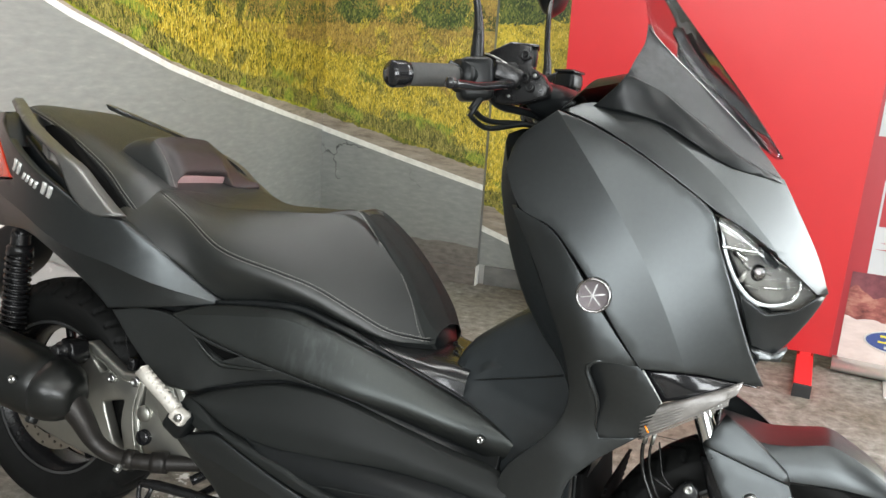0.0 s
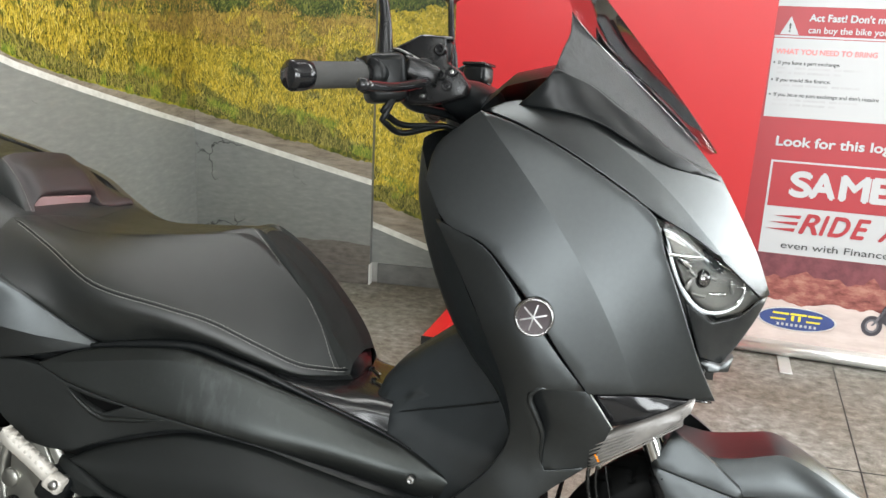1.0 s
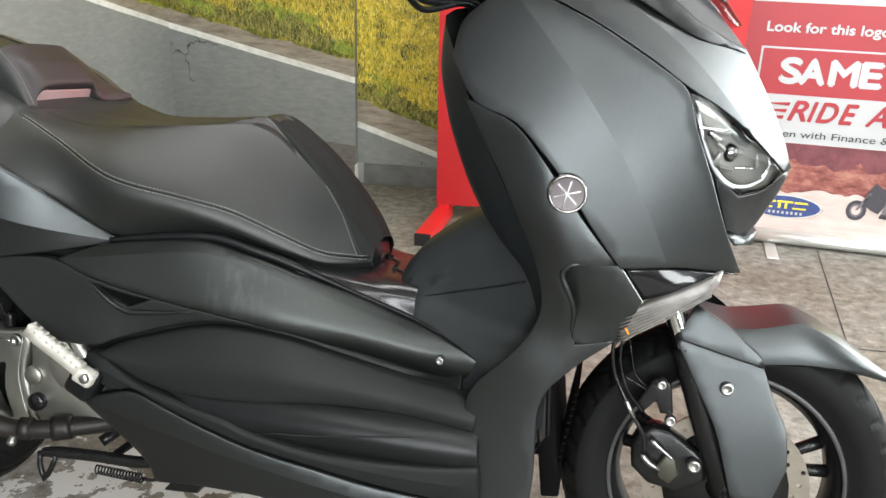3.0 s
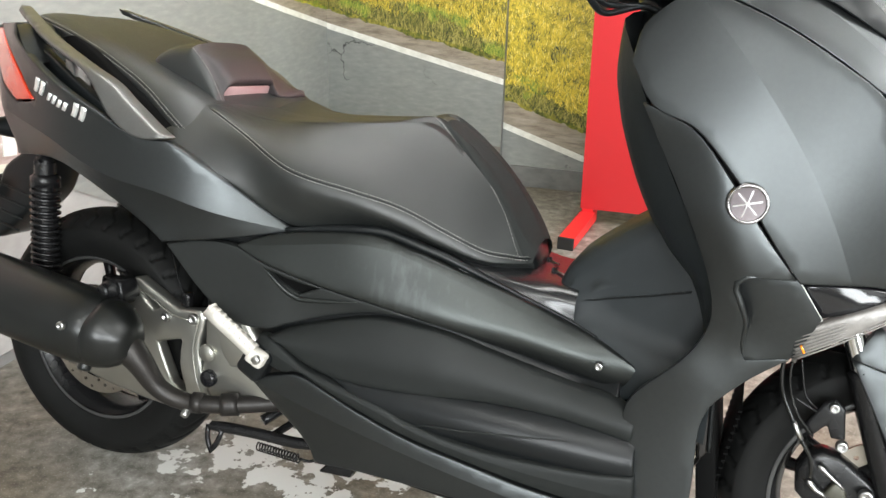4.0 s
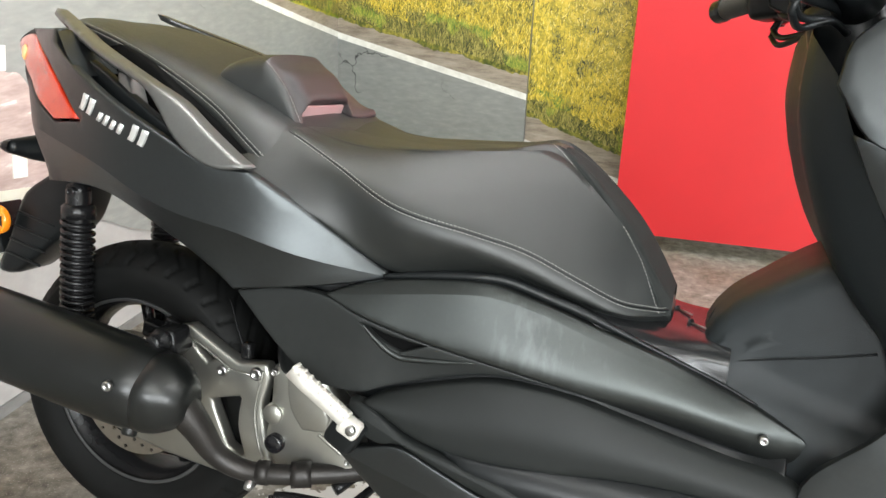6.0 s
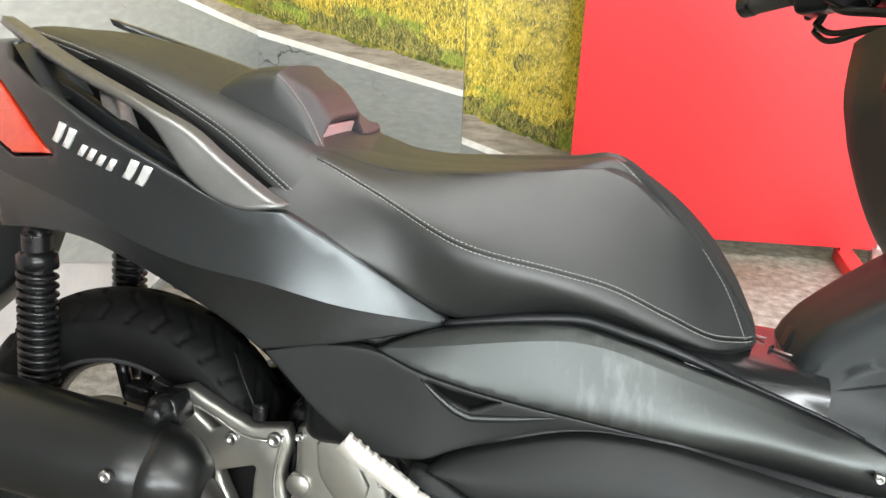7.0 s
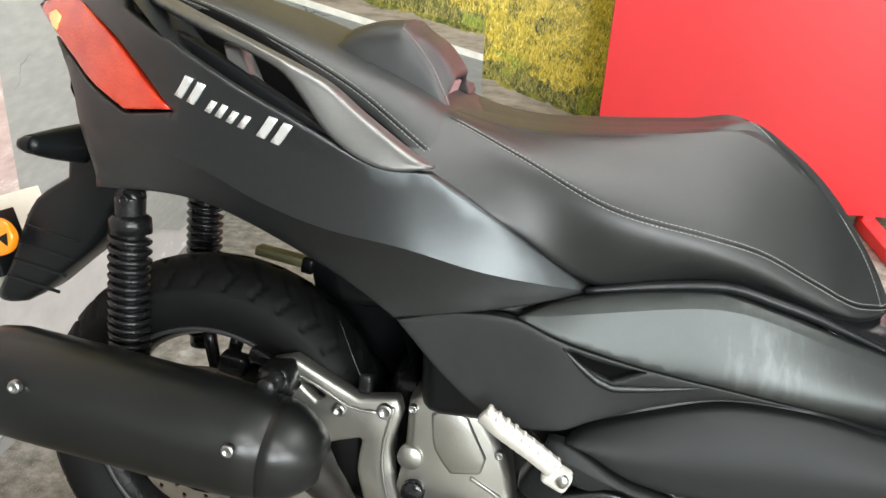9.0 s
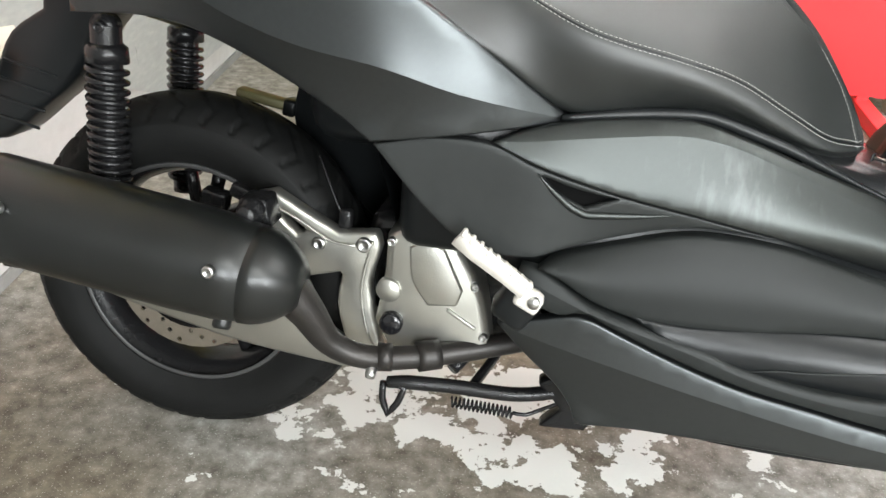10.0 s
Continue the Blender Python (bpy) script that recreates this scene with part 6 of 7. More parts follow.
part("engine_rib", box((.006, .006, .07), (.355, -.151, .385), (0, 25, 0), 0.002), ALU, eng)
part("engine_rib", box((.006, .006, .05), (.40, -.151, .3), (0, -60, 0), 0.002), ALU, eng)
part("cover_plate", prism([(.318, .4), (.338, .415), (.368, .403), (.398, .345), (.392, .32), (.35, .315), (.325, .35)], -.156, -.146, .004, .02, 40), ALU, eng, "raised plate of the engine cover")
for ex, ez in ((.292, .404), (.326, .431), (.374, .413), (.415, .352), (.434, .275), (.405, .243), (.318, .238)):
    part("engine_bolt", bolt_head((ex, -.15, ez), .0065, .005), STEEL, eng)
part("oil_filler_cap", lathe([(.0, .012), (.013, .012), (.017, .009), (.017, -.006)], 20, (.3, -.152, .281), "z", (90, 0, 0)), GLOSS, eng, "black oil filler cap")
part("engine_block", box((.62, .17, .2), (.55, 0, .32), (0, 0, 0), .03, 3), BLACKMETAL, scooter, "black engine block")
part("battery_box", box((.2, .36, .17), (.4, 0, .49), (0, 0, 0), .03, 3), BLACK, scooter, "black inner box")
part("under_box", box((.6, .26, .2), (.45, 0, .62), (0, 0, 0), .05, 3), BLACK, scooter, "black underseat box")
part("rear_inner_guard", loft([[(x, y, z) for y in np.linspace(-.1, .1, 7)] for x, z in ((.3, .3), (.285, .42), (.25, .53), (.18, .6), (.08, .64), (-.05, .66), (-.15, .68))]), BLACK, scooter)
part("inner_mudguard", prism([(.07, .525), (.1, .66), (.45, .66), (.45, .36), (.28, .3), (.2, .36), (.147, .42), (.077, .47)], .09, .11, .004), BLACK, scooter, "black inner mudguard plate")
bm = bmesh.new()
for at, sz, tn in (((.215, -.11, .415), (.02, .02, .03), (0, 0, 0)), ((.06, -.09, .425), (.05, .03, .022), (0, 20, 0)), ((.01, -.09, .41), (.04, .03, .03), (0, 10, 0)), ((.1, -.09, .42), (.12, .015, .012), (0, 12, 0))):
    join(bm, box(sz, at, tn, .005))
part("rear_caliper", bm, BLACKMETAL, scooter, "black rear brake caliper")
part("breather_cable", tube([(.17, -.1, .5), (.19, -.11, .46), (.21, -.115, .42)], .0014, 8), BLACKMETAL, scooter)



def facet(a):
    """The softly six-sided section of the silencer."""
    b = (a + .35) % (math.pi / 3) - math.pi / 6
    return 1 + .4 * ((1.0 / math.cos(b) if abs(b) < .4 else 1.0 / math.cos(.4)) * .965 - 1)


ax0, ax1 = Vector((-.272, -.245, .421)), Vector((.152, -.24, .3635))
dirn = (ax1 - ax0).normalized()
rings = []
for t, r, sq in ((0, .02, 1), (.0, .05, 1), (.006, .06, 1), (.02, .068, 1), (.08, .073, 1.0), (.3, .074, 1), (.72, .074, 1), (.85, .0725, 1), (.94, .067, 1), (.97, .05, 1), (1.0, .03, 1)):
    c = ax0 + (ax1 - ax0) * t
    u = Vector((0, 1, 0))
    v = dirn.cross(u)
    rings.append([c + (u * math.cos(a) + v * math.sin(a)) * r * facet(a) for a in np.linspace(0, 2 * math.pi, 60, False)])
muf = part("muffler", loft(rings, True, True), EXHAUST, scooter, "black silencer")
rings = []
for t, r in ((.93, .062), (.938, .0685), (.97, .067), (1.0, .063), (1.03, .056), (1.06, .046), (1.085, .036), (1.1, .026)):
    c = ax0 + (ax1 - ax0) * t
    u = Vector((0, 1, 0))
    v = dirn.cross(u)
    rings.append([c + (u * math.cos(a) + v * math.sin(a)) * r * facet(a) for a in np.linspace(0, 2 * math.pi, 60, False)])
part("muffler_front_cap", loft(rings, True, True), EXHAUST, muf, "black front heat cover")
for at in ((-.182, -.318, .443), (.094, -.315, .396)):
    part("heat_shield_screw", bolt_head(at, .0085, .005), STEEL, muf)
for at in ((-.215, -.25, .345), (.085, -.25, .298)):
    part("muffler_lug", lathe([(.0, .014), (.01, .014), (.013, .01), (.013, -.015)], 16, at, "z", (150, 0, 0)), EXHAUST, muf)
pipe = part("exhaust_pipe", tube([(.165, -.235, .355), (.195, -.225, .315), (.225, -.21, .265), (.27, -.195, .242), (.33, -.18, .242), (.4, -.15, .248), (.47, -.12, .258), (.56, -.08, .27)], [.032, .025, .019, .0175, .017, .017, .017, .017], 20), RUST, scooter, "sooty exhaust pipe")
part("pipe_clamp", tube([(.345, -.175, .243), (.375, -.162, .246)], .022, 20, 0.01), RUST, pipe)
part("pipe_clamp", tube([(.29, -.19, .242), (.31, -.185, .242)], .0205, 20, 0.01), RUST, pipe)
part("clamp_bolt", bolt_head((.285, -.205, .226), .008, .01, (130, 0, 0)), STEEL, pipe)

# ---- rear shocks ----
for s in (-1, 1):
    y = s * .125
    sh = part("shock_absorber", tube([(-.13, y, .655), (-.131, y, .62), (-.138, y, .34)], .0215, 20), BLACKMETAL, scooter, "black coil-sprung rear shock absorber")
    pts = []
    for i in range(19 * 14):
        a = 2 * math.pi * i / 14
        f = i / (19 * 14 - 1)
        zz = .605 - .24 * (f ** .92 if f < 1 else 1)
        pts.append((-.132 - .006 * f + .0262 * math.cos(a), y + .0262 * math.sin(a), zz))
    part("coil_spring", tube(pts, .0046, 8, 0.1, False), BLACKMETAL, sh, "black coil spring")
    part("spring_seat", lathe([(.0, .014), (.022, .014), (.029, .008), (.03, -.012), (.0, -.012)], 28, (-.131, y, .615), "z"), BLACKMETAL, sh)
    part("shock_eye", lathe([(.006, -.014), (.017, -.014), (.017, .014), (.006, .014)], 20, (-.13, y, .652)), BLACKMETAL, sh)
    part("shock_bolt", bolt_head((-.13, y + s * .016, .652), .009, .006, (90 if s < 0 else -90, 0, 0)), BLACKMETAL, sh)

# ---- rear mudguard, plate, indicators ----
guard = part("rear_mudguard", prism([(-.13, .69), (-.2, .73), (-.27, .72), (-.275, .655), (-.33, .616), (-.357, .563), (-.375, .516), (-.405, .456), (-.403, .443), (-.355, .447), (-.285, .505), (-.225, .56), (-.19, .63)], -.05, .05, .012, .02, 40), BLACK, scooter, "black rear mudguard and plate holder")
for k in range(4):
    part("guard_rib", box((.09, .004, .005), (-.3 - .012 * k, -.0505, .565 - .028 * k), (0, 12, 0), .0015), BLACK, guard)
part("number_plate", box((.004, .2, .15), (-.43, .045, .522), (0, -20, 0), .002), PLATE, guard, "pale yellow number plate seen edge-on", smooth=False)
bm = bmesh.new()
for k in range(5):
    join(bm, box((.002, .022, .05), (-.4335, -.025 + .035 * k, .523), (0, -20, 0), 0))
part("plate_bars", bm, INK, guard, smooth=False)
part("plate_bracket", box((.03, .08, .1), (-.425, -.0, .525), (0, -20, 0), .002), BLACK, guard, smooth=False)
for s in (-1, 1):
    ref = part("side_reflector", lathe([(.0, .004), (.024, .005), (.0285, .003), (.0285, -.008)], 28, (-.372, s * .078, .558), "z", (90 if s < 0 else -90, 0, 0)), ORANGE, guard, "round amber side reflector")
    part("reflector_arm", box((.06, .02, .02), (-.385, s * .062, .555), (0, 0, 0), .004), BLACK, ref)
    bm = bmesh.new()
    for a in range(0, 360, 120):
        join(bm, prism([(-.372 + q * math.cos(radians(b)), .558 + q * math.sin(radians(b))) for q, b in ((.004, a), (.022, a - 28), (.022, a + 28))], s * .083, s * .0845, 0, .05, 10))
    part("reflector_web", bm, BLACK, ref, smooth=False)
    stalk = part("rear_indicator", tube([(-.24, s * .06, .71), (-.26, s * .1, .712), (-.272, s * .142, .716)], [.03, .022, .012], 12), BLACK, scooter, "black rear indicator stalk")
    part("indicator_lens", lathe([(.0, .01), (.008, .008), (.011, .0), (.011, -.01)], 20, (-.273, s * .142, .716), "z", (0, -90, 0)), BLACK, stalk)

olive = part("chain_guard", box((.09, .03, .016), (.015, .1, .527), (0, 9, 0), .004), mat("olive_plastic", (0.16, 0.15, 0.07), 0.5), scooter, "olive plastic guard behind the tyre")
part("guard_end", box((.022, .034, .028), (.062, .1, .518), (0, 9, 0), .005), BLACK, olive, "black guard end")

# ---- stands, footpegs ----
st = part("centre_stand", tube([(.6, -.1, .195), (.5, -.125, .178), (.4, -.132, .178), (.33, -.14, .178), (.298, -.143, .175)], [.011, .011, .011, .011, .009], 12), BLACKMETAL, scooter, "folded black centre stand")
part("stand_foot", tube([(.293, -.145, .176), (.293, -.148, .15), (.303, -.15, .124), (.317, -.15, .146), (.325, -.146, .17), (.31, -.145, .177)], .0055, 10), BLACKMETAL, st)
part("stand_leg", tube([(.6, .1, .2), (.5, .12, .165), (.4, .13, .175), (.3, .14, .16)], .012, 12), BLACKMETAL, st)
part("stand_bar", tube([(.42, -.13, .17), (.46, 0, .2), (.42, .13, .17)], .008, 12), BLACKMETAL, st)
part("stand_brace", tube([(.39, -.1, .19), (.45, -.02, .23), (.55, .05, .24)], .011, 12), BLACKMETAL, st)
pts = []
for i in range(15 * 12):
    a, f = 2 * math.pi * i / 12, i / 179
    pts.append((.395 + .095 * f, -.125 + .008 * math.cos(a), .147 - .003 * f + .008 * math.sin(a)))
part("stand_spring", tube(pts, .0017, 6, .1, False), BLACKMETAL, st, "stand return spring")
part("spring_hook", tube([(.49, -.125, .144), (.51, -.12, .141), (.53, -.115, .15), (.58, -.11, .178)], .003, 8), BLACKMETAL, st)
part("stand_pivot", prism([(.52, .2), (.6, .24), (.64, .2), (.6, .13), (.53, .125), (.56, .16)], -.125, -.09, .006), BLACKMETAL, st)
part("side_stand", tube([(.72, .1, .19), (.7, .16, .12), (.66, .225, .038)], .012, 12), BLACKMETAL, scooter, "black side stand on the far side")
for s in (-1, 1):
    peg = part("passenger_footpeg", loft([[(x + dx, s * (.288 + dy), z + dz) for dx, dy, dz in ((-.006, -.009, -.008), (.006, -.01, .006), (.007, .009, .008), (-.007, .01, -.008))] for x, z in ((.398, .478), (.42, .462), (.46, .438), (.487, .42))], True, True), PEGSILVER, scooter, "folded silver passenger footpeg")
    for k in range(9):
        f = k / 8
        part("tread_rib", box((.0058, .019, .0075), (.4045 + .084 * f, s * .289, .4825 - .056 * f), (0, 33, 0), .0012, 1), PEGSILVER, peg)
    part("peg_bracket", box((.034, .026, .026), (.49, s * .28, .405), (0, 25, 0), .006), PEGSILVER, peg)
    part("peg_pin", lathe([(.0, .004), (.007, .004), (.008, .0), (.008, -.03)], 14, (.497, s * .294, .406), "z", (90 if s < 0 else -90, 0, 0)), STEEL, peg)
    part("peg_mount", box((.05, .05, .06), (.478, s * .255, .39), (0, 30, 0), .01), BLACK, peg)

# ---- front fork, fender, brakes, radiator ----
cx, cz = 1.52, .275
# length, ridge height, crest height and half width, lower edge height and half width
FENDER = ((1.42, .56, .562, .05, .5, .08), (1.46, .553, .556, .058, .498, .085), (1.5, .549, .547, .067, .497, .086), (1.54, .555, .553, .067, .5, .085), (1.575, .566, .562, .063, .503, .082), (1.6, .573, .568, .06, .505, .078),
          (1.63, .562, .555, .054, .505, .074), (1.66, .547, .539, .047, .502, .066), (1.7, .521, .513, .036, .496, .051), (1.735, .497, .491, .02, .484, .029), (1.757, .481, .478, .006, .475, .009))
rings = []
fx = [r[0] for r in FENDER]
for x in np.linspace(1.42, 1.757, 40):
    zt, zc, wc, zb, ws = (sum(np.interp(x + d, fx, [r[k] for r in FENDER]) for d in (-.012, -.006, 0, .006, .012)) / 5 for k in range(1, 6))
    half = [(ws, zb), (ws * .98 + .002, zb + (zc - zb) * .5), (wc, zc), (wc * .55, zc + (zt - zc) * .72), (0, zt)]
    outer = [(-y, z) for y, z in half] + half[-2::-1]
    inner = [(y * .93, z - .005) for y, z in outer[::-1]]
    prof = outer + inner
    rings.append([(x, y, z) for y, z in prof])
bm = loft(rings, True, True)
bm.verts.index_update()
for e in bm.edges:
    p, q = (v.index % len(prof) for v in e.verts)
    if p == q and p in (0, 2, 6, 8, 9, 17):
        e.smooth = False
fend = part("front_fender", bm, GREY, scooter, "matt grey front mudguard")
FCOV = halfwidth([(1.408, .531, .104), (1.548, .498, .106), (1.59, .41, .12), (1.52, .29, .132), (1.464, .433, .116), (1.59, .29, .132)])
FTOP = halfwidth([(1.408, .535, .1035), (1.548, .5, .1055), (1.435, .585, .092), (1.483, .56, .098), (1.54, .516, .102)])
panel("fork_cover", [(1.407, .533), (1.546, .5), (1.567, .45), (1.588, .41), (1.597, .35), (1.578, .29), (1.52, .285), (1.488, .385), (1.462, .436)], FCOV, GREY, fend, 0, .012, .0015, label="grey fork cover", corner=20)
panel("fork_cover_crest", [(1.407, .5335), (1.436, .586), (1.483, .56), (1.54, .517), (1.5475, .5005)], FTOP, GREY, fend, 0, .012, .0015, corner=20)
for s in (-1, 1):
    fork = part("fork_leg", tube([(1.36, s * .085, .68), (1.395, s * .085, .59), (1.44, s * .085, .48)], .0165, 18), CHROME, scooter, "chromed fork leg in a black slider")
    part("fork_slider", tube([(1.425, s * .085, .515), (1.47, s * .085, .4), (1.525, s * .085, .265), (1.53, s * .085, .25)], [.021, .023, .023, .02], 18), BLACKMETAL, fork)
    part("axle_nut", lathe([(.0, .01), (.011, .01), (.013, .006), (.013, -.01)], 6, (1.52, s * .115, .275), "z", (90 if s < 0 else -90, 0, 0)), STEEL, fork)
    part("cover_screw", bolt_head((1.494, s * .1145, .464), .011, .006, (90 if s < 0 else -90, 0, 0)), STEEL, fork)
cal = part("front_caliper", prism([(1.362, .335), (1.372, .358), (1.395, .372), (1.425, .366), (1.45, .35), (1.482, .328), (1.487, .29), (1.44, .262), (1.395, .27), (1.366, .295)], -.088, -.045, .008), BLACKMETAL, scooter, "black front brake caliper")
part("caliper_bridge", prism([(1.405, .31), (1.418, .334), (1.434, .322), (1.442, .3), (1.428, .28), (1.408, .29)], -.1, -.08, .004), mat("olive_grey_casting", (0.06, 0.058, 0.045), 0.4, 0.5), cal, "olive-grey caliper casting")
part("caliper_bracket", prism([(1.358, .409), (1.372, .396), (1.392, .42), (1.401, .4), (1.421, .4), (1.413, .452), (1.398, .463), (1.383, .455)], -.097, -.082, .004), BLACKMETAL, cal)
part("pad_pin", tube([(1.39, -.103, .356), (1.409, -.103, .342), (1.433, -.102, .324)], [.0045, .003, .002], 8), STEEL, cal)
part("hose_union", tube([(1.379, -.1, .327), (1.393, -.1, .313), (1.411, -.098, .304)], [.005, .0045, .003], 10), STEEL, cal)
for x, z, r in ((1.397, .452, .008), (1.417, .393, .009), (1.463, .321, .011)):
    part("caliper_bolt", bolt_head((x, -.1, z), r, .007), STEEL, cal)
HOSE = mat("glossy_black_hose", (0.008, 0.008, 0.008), 0.16, 0, 0.1, 60)
hose = part("brake_line", tube([(1.322, -.115, .56), (1.3165, -.11, .52), (1.315, -.11, .5), (1.322, -.11, .463), (1.343, -.11, .422), (1.361, -.11, .391), (1.378, -.108, .364), (1.383, -.104, .331)], .0033, 10), HOSE, cal, "glossy black brake hose")
for a, b in (((1.32, .547), (1.3165, .515)), ((1.3435, .421), (1.3585, .395))):
    part("hose_sleeve", tube([(a[0], -.111, a[1]), ((a[0] + b[0]) / 2, -.111, (a[1] + b[1]) / 2), (b[0], -.111, b[1])], .0042, 10), STEEL, hose, "bright metal hose sleeve")
lead = part("sensor_lead", tube([(1.333, -.11, .56), (1.327, -.108, .501), (1.334, -.108, .463), (1.346, -.108, .436), (1.358, -.104, .419), (1.375, -.1, .4)], .0022, 8), HOSE, cal)
part("lead_sleeve", tube([(1.3315, -.1095, .535), (1.329, -.1095, .515)], .003, 8), STEEL, lead)
part("hose_guide", tube([(1.34, -.105, .52), (1.343, -.105, .506), (1.354, -.105, .465), (1.373, -.104, .447)], .0014, 8), BLACKMETAL, cal)
part("hose_guide", tube([(1.336, -.105, .46), (1.356, -.105, .45), (1.374, -.104, .442)], .0018, 8), BLACKMETAL, cal)
# Radiator and fins take the shade black, so they mirror nothing red.
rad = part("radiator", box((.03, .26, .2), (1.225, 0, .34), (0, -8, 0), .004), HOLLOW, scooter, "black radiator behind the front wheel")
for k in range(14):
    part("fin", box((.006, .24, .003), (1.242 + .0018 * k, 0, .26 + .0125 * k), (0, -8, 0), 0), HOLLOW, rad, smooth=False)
part("front_inner_guard", loft([[(x, y, z) for y in np.linspace(-.14, .14, 9)] for x, z in ((1.235, .44), (1.25, .52), (1.3, .58), (1.36, .63), (1.45, .67))]), BLACK, scooter)

bracket = part("side_bracket", prism([(1.189, .394), (1.191, .42), (1.203, .452), (1.22, .467), (1.227, .371), (1.22, .36), (1.207, .333), (1.195, .32)], -.182, -.17, .003, .02, 30, [[(1.206, .375), (1.212, .381), (1.214, .357), (1.206, .348)]]), RUST, scooter, "dark metal bracket in front of the leg shield")
part("bracket_tongue", tube([(1.212, -.186, .428), (1.213, -.187, .418), (1.215, -.186, .404)], [.0025, .0035, .002], 10), STEEL, bracket)
part("bracket_rim", tube([(1.223, -.183, .463), (1.226, -.183, .42), (1.229, -.183, .373)], .003, 8), BLACK, bracket)

# ---- seat ----
SEG = 9


def seat_net(stations, step=0.012):
    """A cushion's net of points: at each length the heights and half widths of bottom edge, seam, shoulder and crown."""
    rings = []
    for x, zb, wb, zs, ws, zt, wt, zc in stations:
        K = [Vector(p) for p in ((x, -wb + .02, zb - .016), (x, -wb, zb), (x, -ws, zs), (x, -wt, zt), (x, -wt * .5, (zt + zc) / 2 + .002), (x, 0, zc))]
        half = []
        for i in range(5):
            p0, p1, p2, p3 = K[max(i - 1, 0)], K[i], K[i + 1], K[min(i + 2, 5)]
            for j in range(SEG):
                t = j / SEG
                m1, m2 = (p2 - p0) * .42, (p3 - p1) * .42
                half.append(p1 * (2 * t ** 3 - 3 * t * t + 1) + m1 * (t ** 3 - 2 * t * t + t) + p2 * (3 * t * t - 2 * t ** 3) + m2 * (t ** 3 - t * t))
        half.append(K[5])
        rings.append(half + [Vector((p.x, -p.y, p.z)) for p in half[-2::-1]])
    cols = [curve([r[i] for r in rings], step, False, 80) for i in range(len(rings[0]))]
    n = max(len(c) for c in cols)
    return [[c[round(j * (len(c) - 1) / (n - 1))] for j in range(n)] for c in cols]


def cushion(name, net, material, label, keep=None):
    bm = bmesh.new()
    R = [[bm.verts.new(p) for p in r] for r in net]
    for a, b in zip(R, R[1:]):
        for i in range(len(a) - 1):
            f = (a[i], a[i + 1], b[i + 1], b[i])
            c = sum((v.co for v in f), Vector()) / 4
            if keep is None or keep(c):
                bm.faces.new(f)
    bmesh.ops.delete(bm, geom=[v for v in bm.verts if not v.link_faces], context="VERTS")
    bmesh.ops.remove_doubles(bm, verts=bm.verts, dist=1e-5)
    bmesh.ops.recalc_face_normals(bm, faces=bm.faces)
    return part(name, bm, material, scooter, label)


def cover_line(z):
    """Where, at height z, the stitched edge of the seat's front cover runs."""
    return float(np.interp(z, (.58, .611, .637, .673, .71, .743, .765, .785, .805, .82), (.9, .883, .87, .849, .822, .792, .766, .742, .72, .7)))


def divided(net, before=80, after=26):
    """The net laid out again so that the edge of the front cover falls on one line of points."""
    out = []
    for r in net:
        d = np.cumsum([0] + [(q - p).length for p, q in zip(r, r[1:])])
        s = d[-1] * .985
        for k, (p, q) in enumerate(zip(r, r[1:])):
            a, b = p.x - cover_line(p.z), q.x - cover_line(q.z)
            if a < 0 <= b and p.x > .6:
                s = d[k] + (d[k + 1] - d[k]) * a / (a - b)
                break
        marks = np.r_[np.linspace(0, s, before + 1), np.linspace(s, d[-1], after + 1)[1:]]
        out.append([Vector([np.interp(m, d, [p[j] for p in r]) for j in range(3)]) for m in marks])
    return out


net = seat_net([(.16, .76, .19, .8, .15, .815, .1, .815), (.21, .765, .222, .8, .19, .812, .14, .81), (.26, .755, .25, .81, .2, .82, .145, .817), (.31, .738, .268, .806, .19, .813, .14, .806), (.4, .7, .249, .77, .21, .793, .14, .795), (.516, .634, .214, .72, .243, .794, .145, .795), (.63, .643, .193, .695, .225, .803, .1, .806),
                (.7, .636, .178, .675, .198, .81, .062, .817), (.77, .608, .152, .64, .168, .76, .072, .78), (.83, .595, .13, .61, .138, .7, .075, .727), (.872, .59, .1, .6, .105, .645, .08, .672), (.9, .59, .065, .594, .07, .61, .055, .622)])
net = divided(net)
seat = cushion("seat", [r[:81] for r in net], LEATHER, "black stitched rider seat")
cushion("seat_front_cover", [r[80:] for r in net], COVER, "matt dark front cover of the seat")
pnet = seat_net([(-.19, .925, .03, .93, .035, .936, .03, .938), (-.16, .918, .09, .936, .105, .946, .08, .948), (-.1, .9, .138, .936, .148, .949, .12, .951), (0, .868, .166, .913, .176, .929, .145, .933), (.1, .828, .19, .879, .196, .899, .16, .905),
                 (.2, .778, .212, .834, .216, .861, .174, .868), (.27, .735, .23, .79, .234, .832, .186, .84), (.33, .7, .24, .746, .238, .797, .175, .808), (.37, .67, .225, .712, .22, .76, .155, .775)])
pill = cushion("pillion_seat", pnet, LEATHER, "black pillion seat cushion")


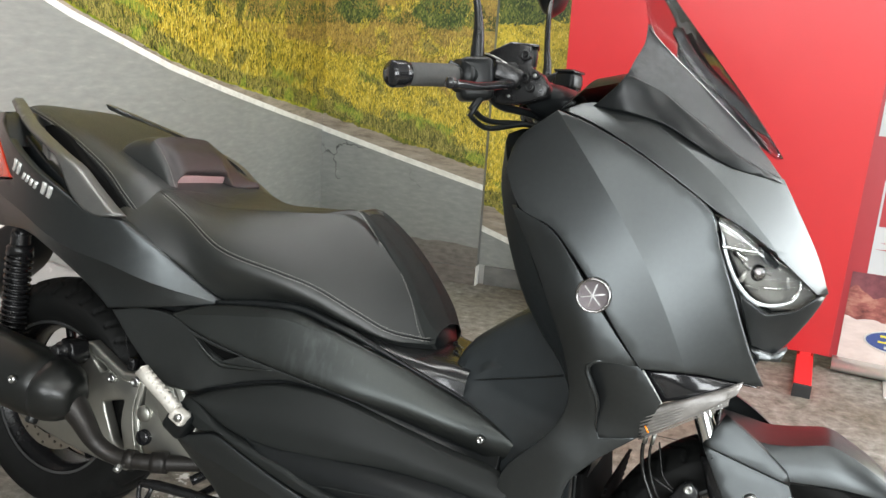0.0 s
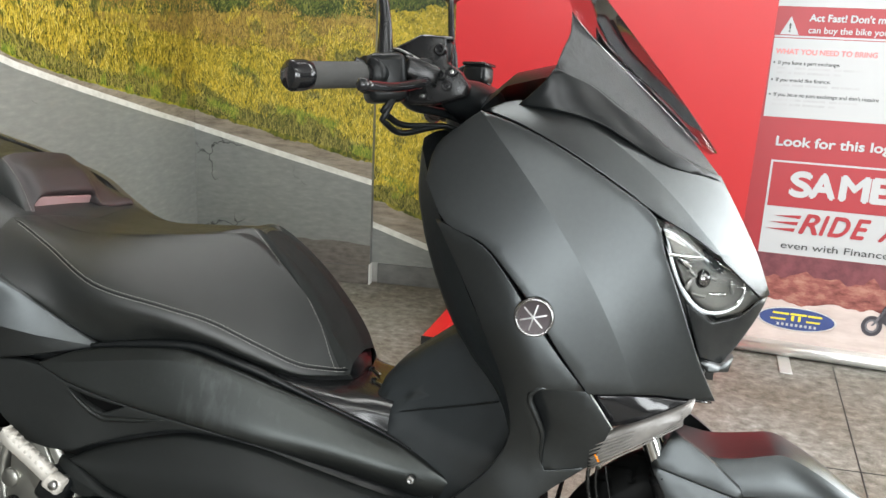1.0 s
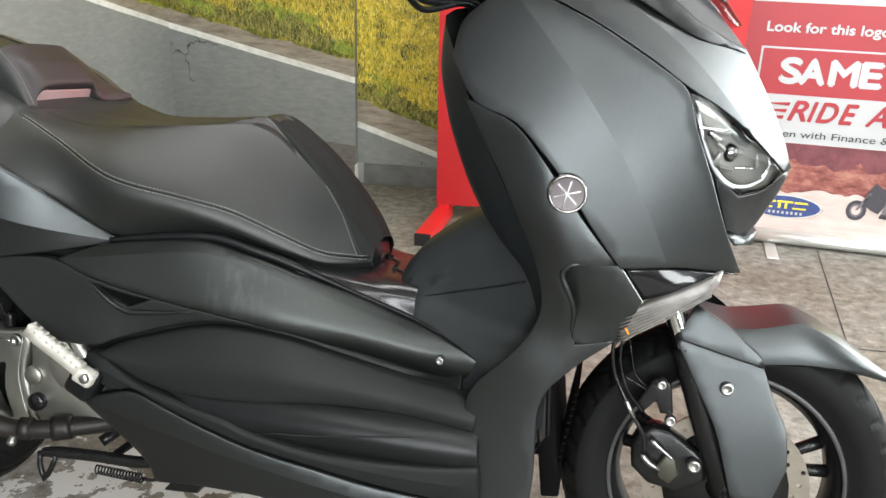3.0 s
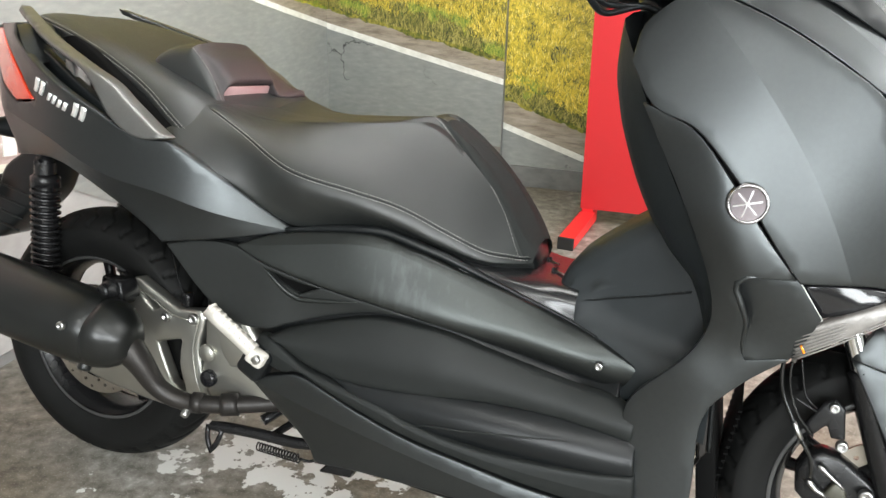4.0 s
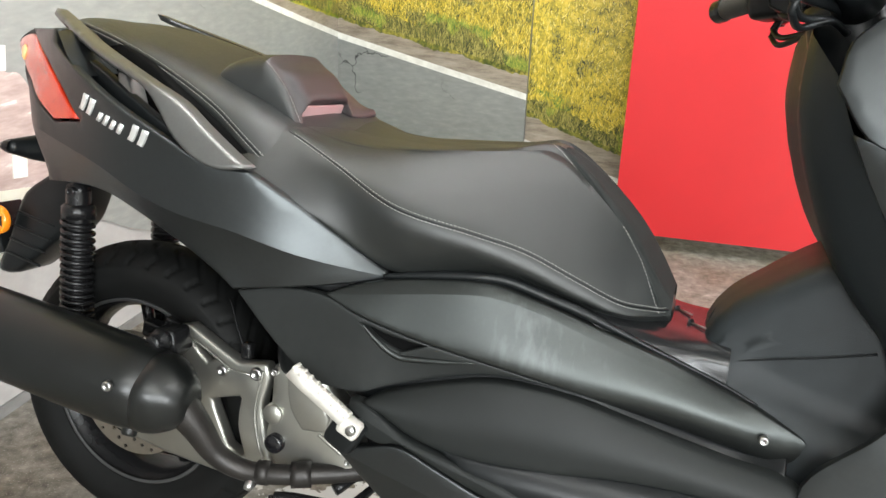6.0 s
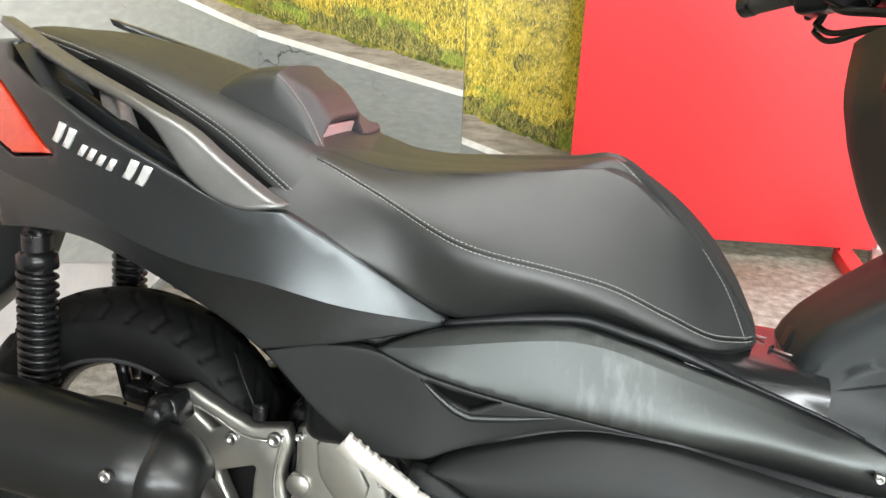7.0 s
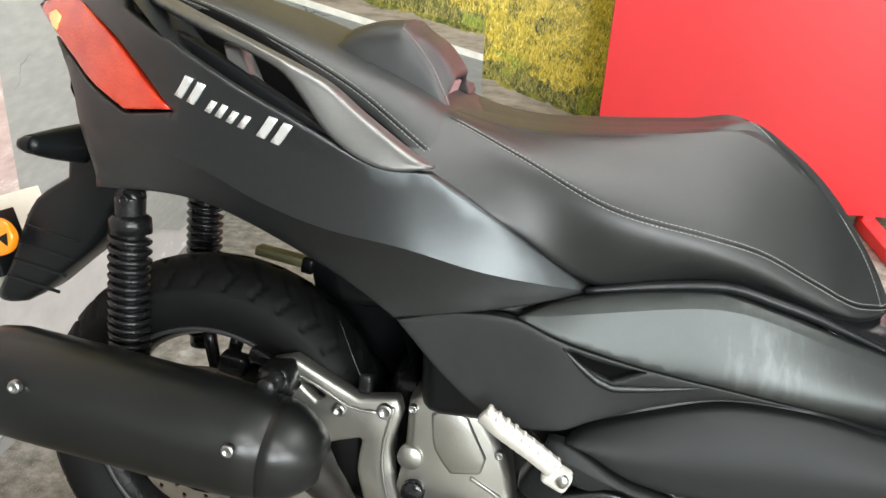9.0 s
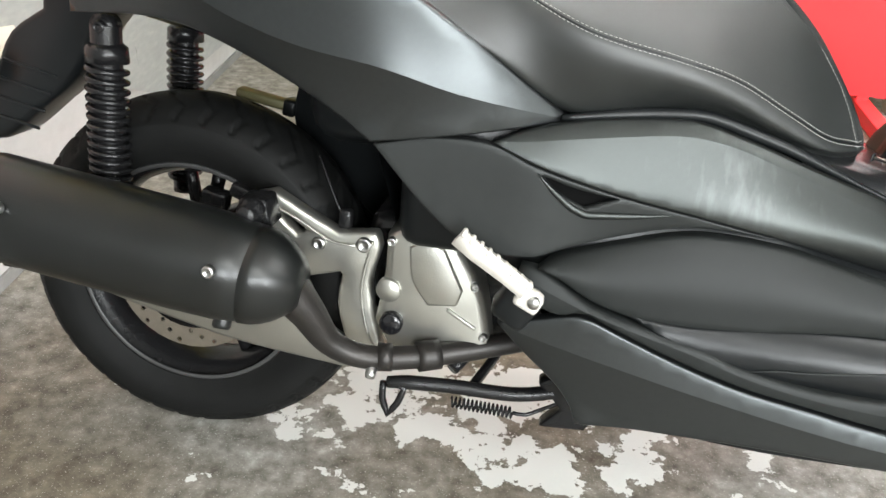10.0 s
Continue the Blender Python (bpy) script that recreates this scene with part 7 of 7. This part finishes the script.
def thread(P, dash, parent, name="stitching"):
    """A row of short stitches along a line of points."""
    bm = bmesh.new()
    d = np.cumsum([0] + [(q - p).length for p, q in zip(P, P[1:])])
    for u in np.arange(0, d[-1] - dash, dash * 1.55):
        p, q = (Vector([np.interp(v, d, [c[j] for c in P]) for j in range(3)]) for v in (u, u + dash))
        m = (q - p).to_track_quat("X", "Z").to_matrix().to_4x4()
        m.translation = (p + q) / 2
        join(bm, box(((q - p).length, .0006, .0007), bevel=0), m)
    return part(name, bm, THREAD, parent, "row of pale stitches", smooth=False)


def seam(net, row, lo, hi, shift, parent, lift=.0007):
    a, b = int(lo * (len(net[row]) - 1)), int(hi * (len(net[row]) - 1))
    out = []
    for k in range(a, b + 1):
        p, q = net[row][k], net[row + 1][k]
        t = (q - p).normalized()
        out.append(p + t * shift + Vector((0, -.8, .6)) * lift)
    return out


for s in (0.003, 0.010):
    thread(seam(net, 2 * SEG, .17, .9, s, seat), .0038, seat)
part("seam_groove", tube(seam(net, 2 * SEG, .165, .92, 0.0065, seat, -.0012), .002, 6, .05, False), BLACK, seat, "dark seam of the seat cover")
for s in (0.0, 0.007):
    thread(seam(pnet, 2 * SEG, .1, .97, s, pill), .0038, pill)
part("seam_groove", tube(seam(pnet, 2 * SEG, .15, .98, 0.0035, pill, -.0012), .002, 6, .05, False), BLACK, pill, "dark seam of the pillion cover")
edge = [r[79] + Vector((-.0008, -.0012, .0006)) for r in net[2 * SEG:5 * SEG]]
thread(edge, .0038, seat)

part("seat_base", loft([[(x, y, z) for y, z in ((-w, .578), (-w * .9, t), (0, t + .006), (w * .9, t), (w, .578))] for x, w, t in ((.8, .12, .6), (.87, .085, .61), (.894, .055, .612), (.902, .045, .585))], True, True), BLACK, seat, "black plastic base under the seat nose")

# padded backrest behind the rider
rows = []
for y, top, lip in ((-.148, .835, .803), (-.147, .872, .804), (-.144, .893, .805), (-.137, .904, .806), (-.127, .91, .81), (-.118, .913, .836), (-.1, .916, .845), (-.06, .919, .847), (0, .919, .848), (.03, .917, .846), (.045, .912, .824), (.06, .905, .817), (.1, .886, .815), (.13, .865, .816), (.15, .842, .818), (.158, .826, .816)):
    k = min(1, max(0, (top - .83) / .085))
    pts = [(.15, y, top - .05), (.166, y, top - .02), (.2, y, top - .005), (.243, y, top), (.257, y, top - .012), (.284, y, (top + lip) / 2 + .006 * k), (.306, y, lip + .014), (.31, y, lip + .004), (.302, y, lip - .003), (.292, y, lip - .004), (.28, y, .79)]
    hind, fore_ = curve(pts[:4], .003, False, 70), curve(pts[3:], .003, False, 70)
    rows.append([hind[round(j * (len(hind) - 1) / 18)] for j in range(18)] + [fore_[round(j * (len(fore_) - 1) / 29)] for j in range(30)])
def evenly(P, k):
    """The smooth line through the points, k steps to each span."""
    out = []
    for i in range(len(P) - 1):
        p0, p1, p2, p3 = P[max(i - 1, 0)], P[i], P[i + 1], P[min(i + 2, len(P) - 1)]
        for t in np.arange(k) / k:
            out.append(.5 * (2 * p1 + (p2 - p0) * t + (2 * p0 - 5 * p1 + 4 * p2 - p3) * t * t + (3 * p1 - p0 - 3 * p2 + p3) * t ** 3))
    return out + [P[-1]]


cols = [evenly([r[i] for r in rows], 4) for i in range(48)]
n = len(cols[0])
cols = [[Vector((.235, c[0].y, .81))] + c + [Vector((.235, c[-1].y, .81))] for c in cols]
k0 = min(range(n), key=lambda k: abs(cols[18][k].y + .136))
bm = join(loft(cols[:19]), loft([c[:k0 + 1] for c in cols[18:]]))
bmesh.ops.remove_doubles(bm, verts=bm.verts, dist=1e-5)
bmesh.ops.recalc_face_normals(bm, faces=bm.faces)
rest = part("backrest", bm, LEATHER, scooter, "padded rider backrest with a brown front pad")
bm = loft([c[k0:] for c in cols[18:]])
bmesh.ops.remove_doubles(bm, verts=bm.verts, dist=1e-5)
bmesh.ops.recalc_face_normals(bm, faces=bm.faces)
part("front_pad", bm, SUEDE, rest, "dark brown grained front pad")
thread([c[k0 + 1] + Vector((.0006, -.0008, .0008)) for c in cols[18:40]], .0036, rest)
part("adjuster_plate", box((.006, .16, .042), (.292, -.045, .822), (0, 18, 0), .002), mat("satin_rose_plate", (0.42, 0.27, 0.27), 0.35, 0.4), rest, "satin plate below the backrest")
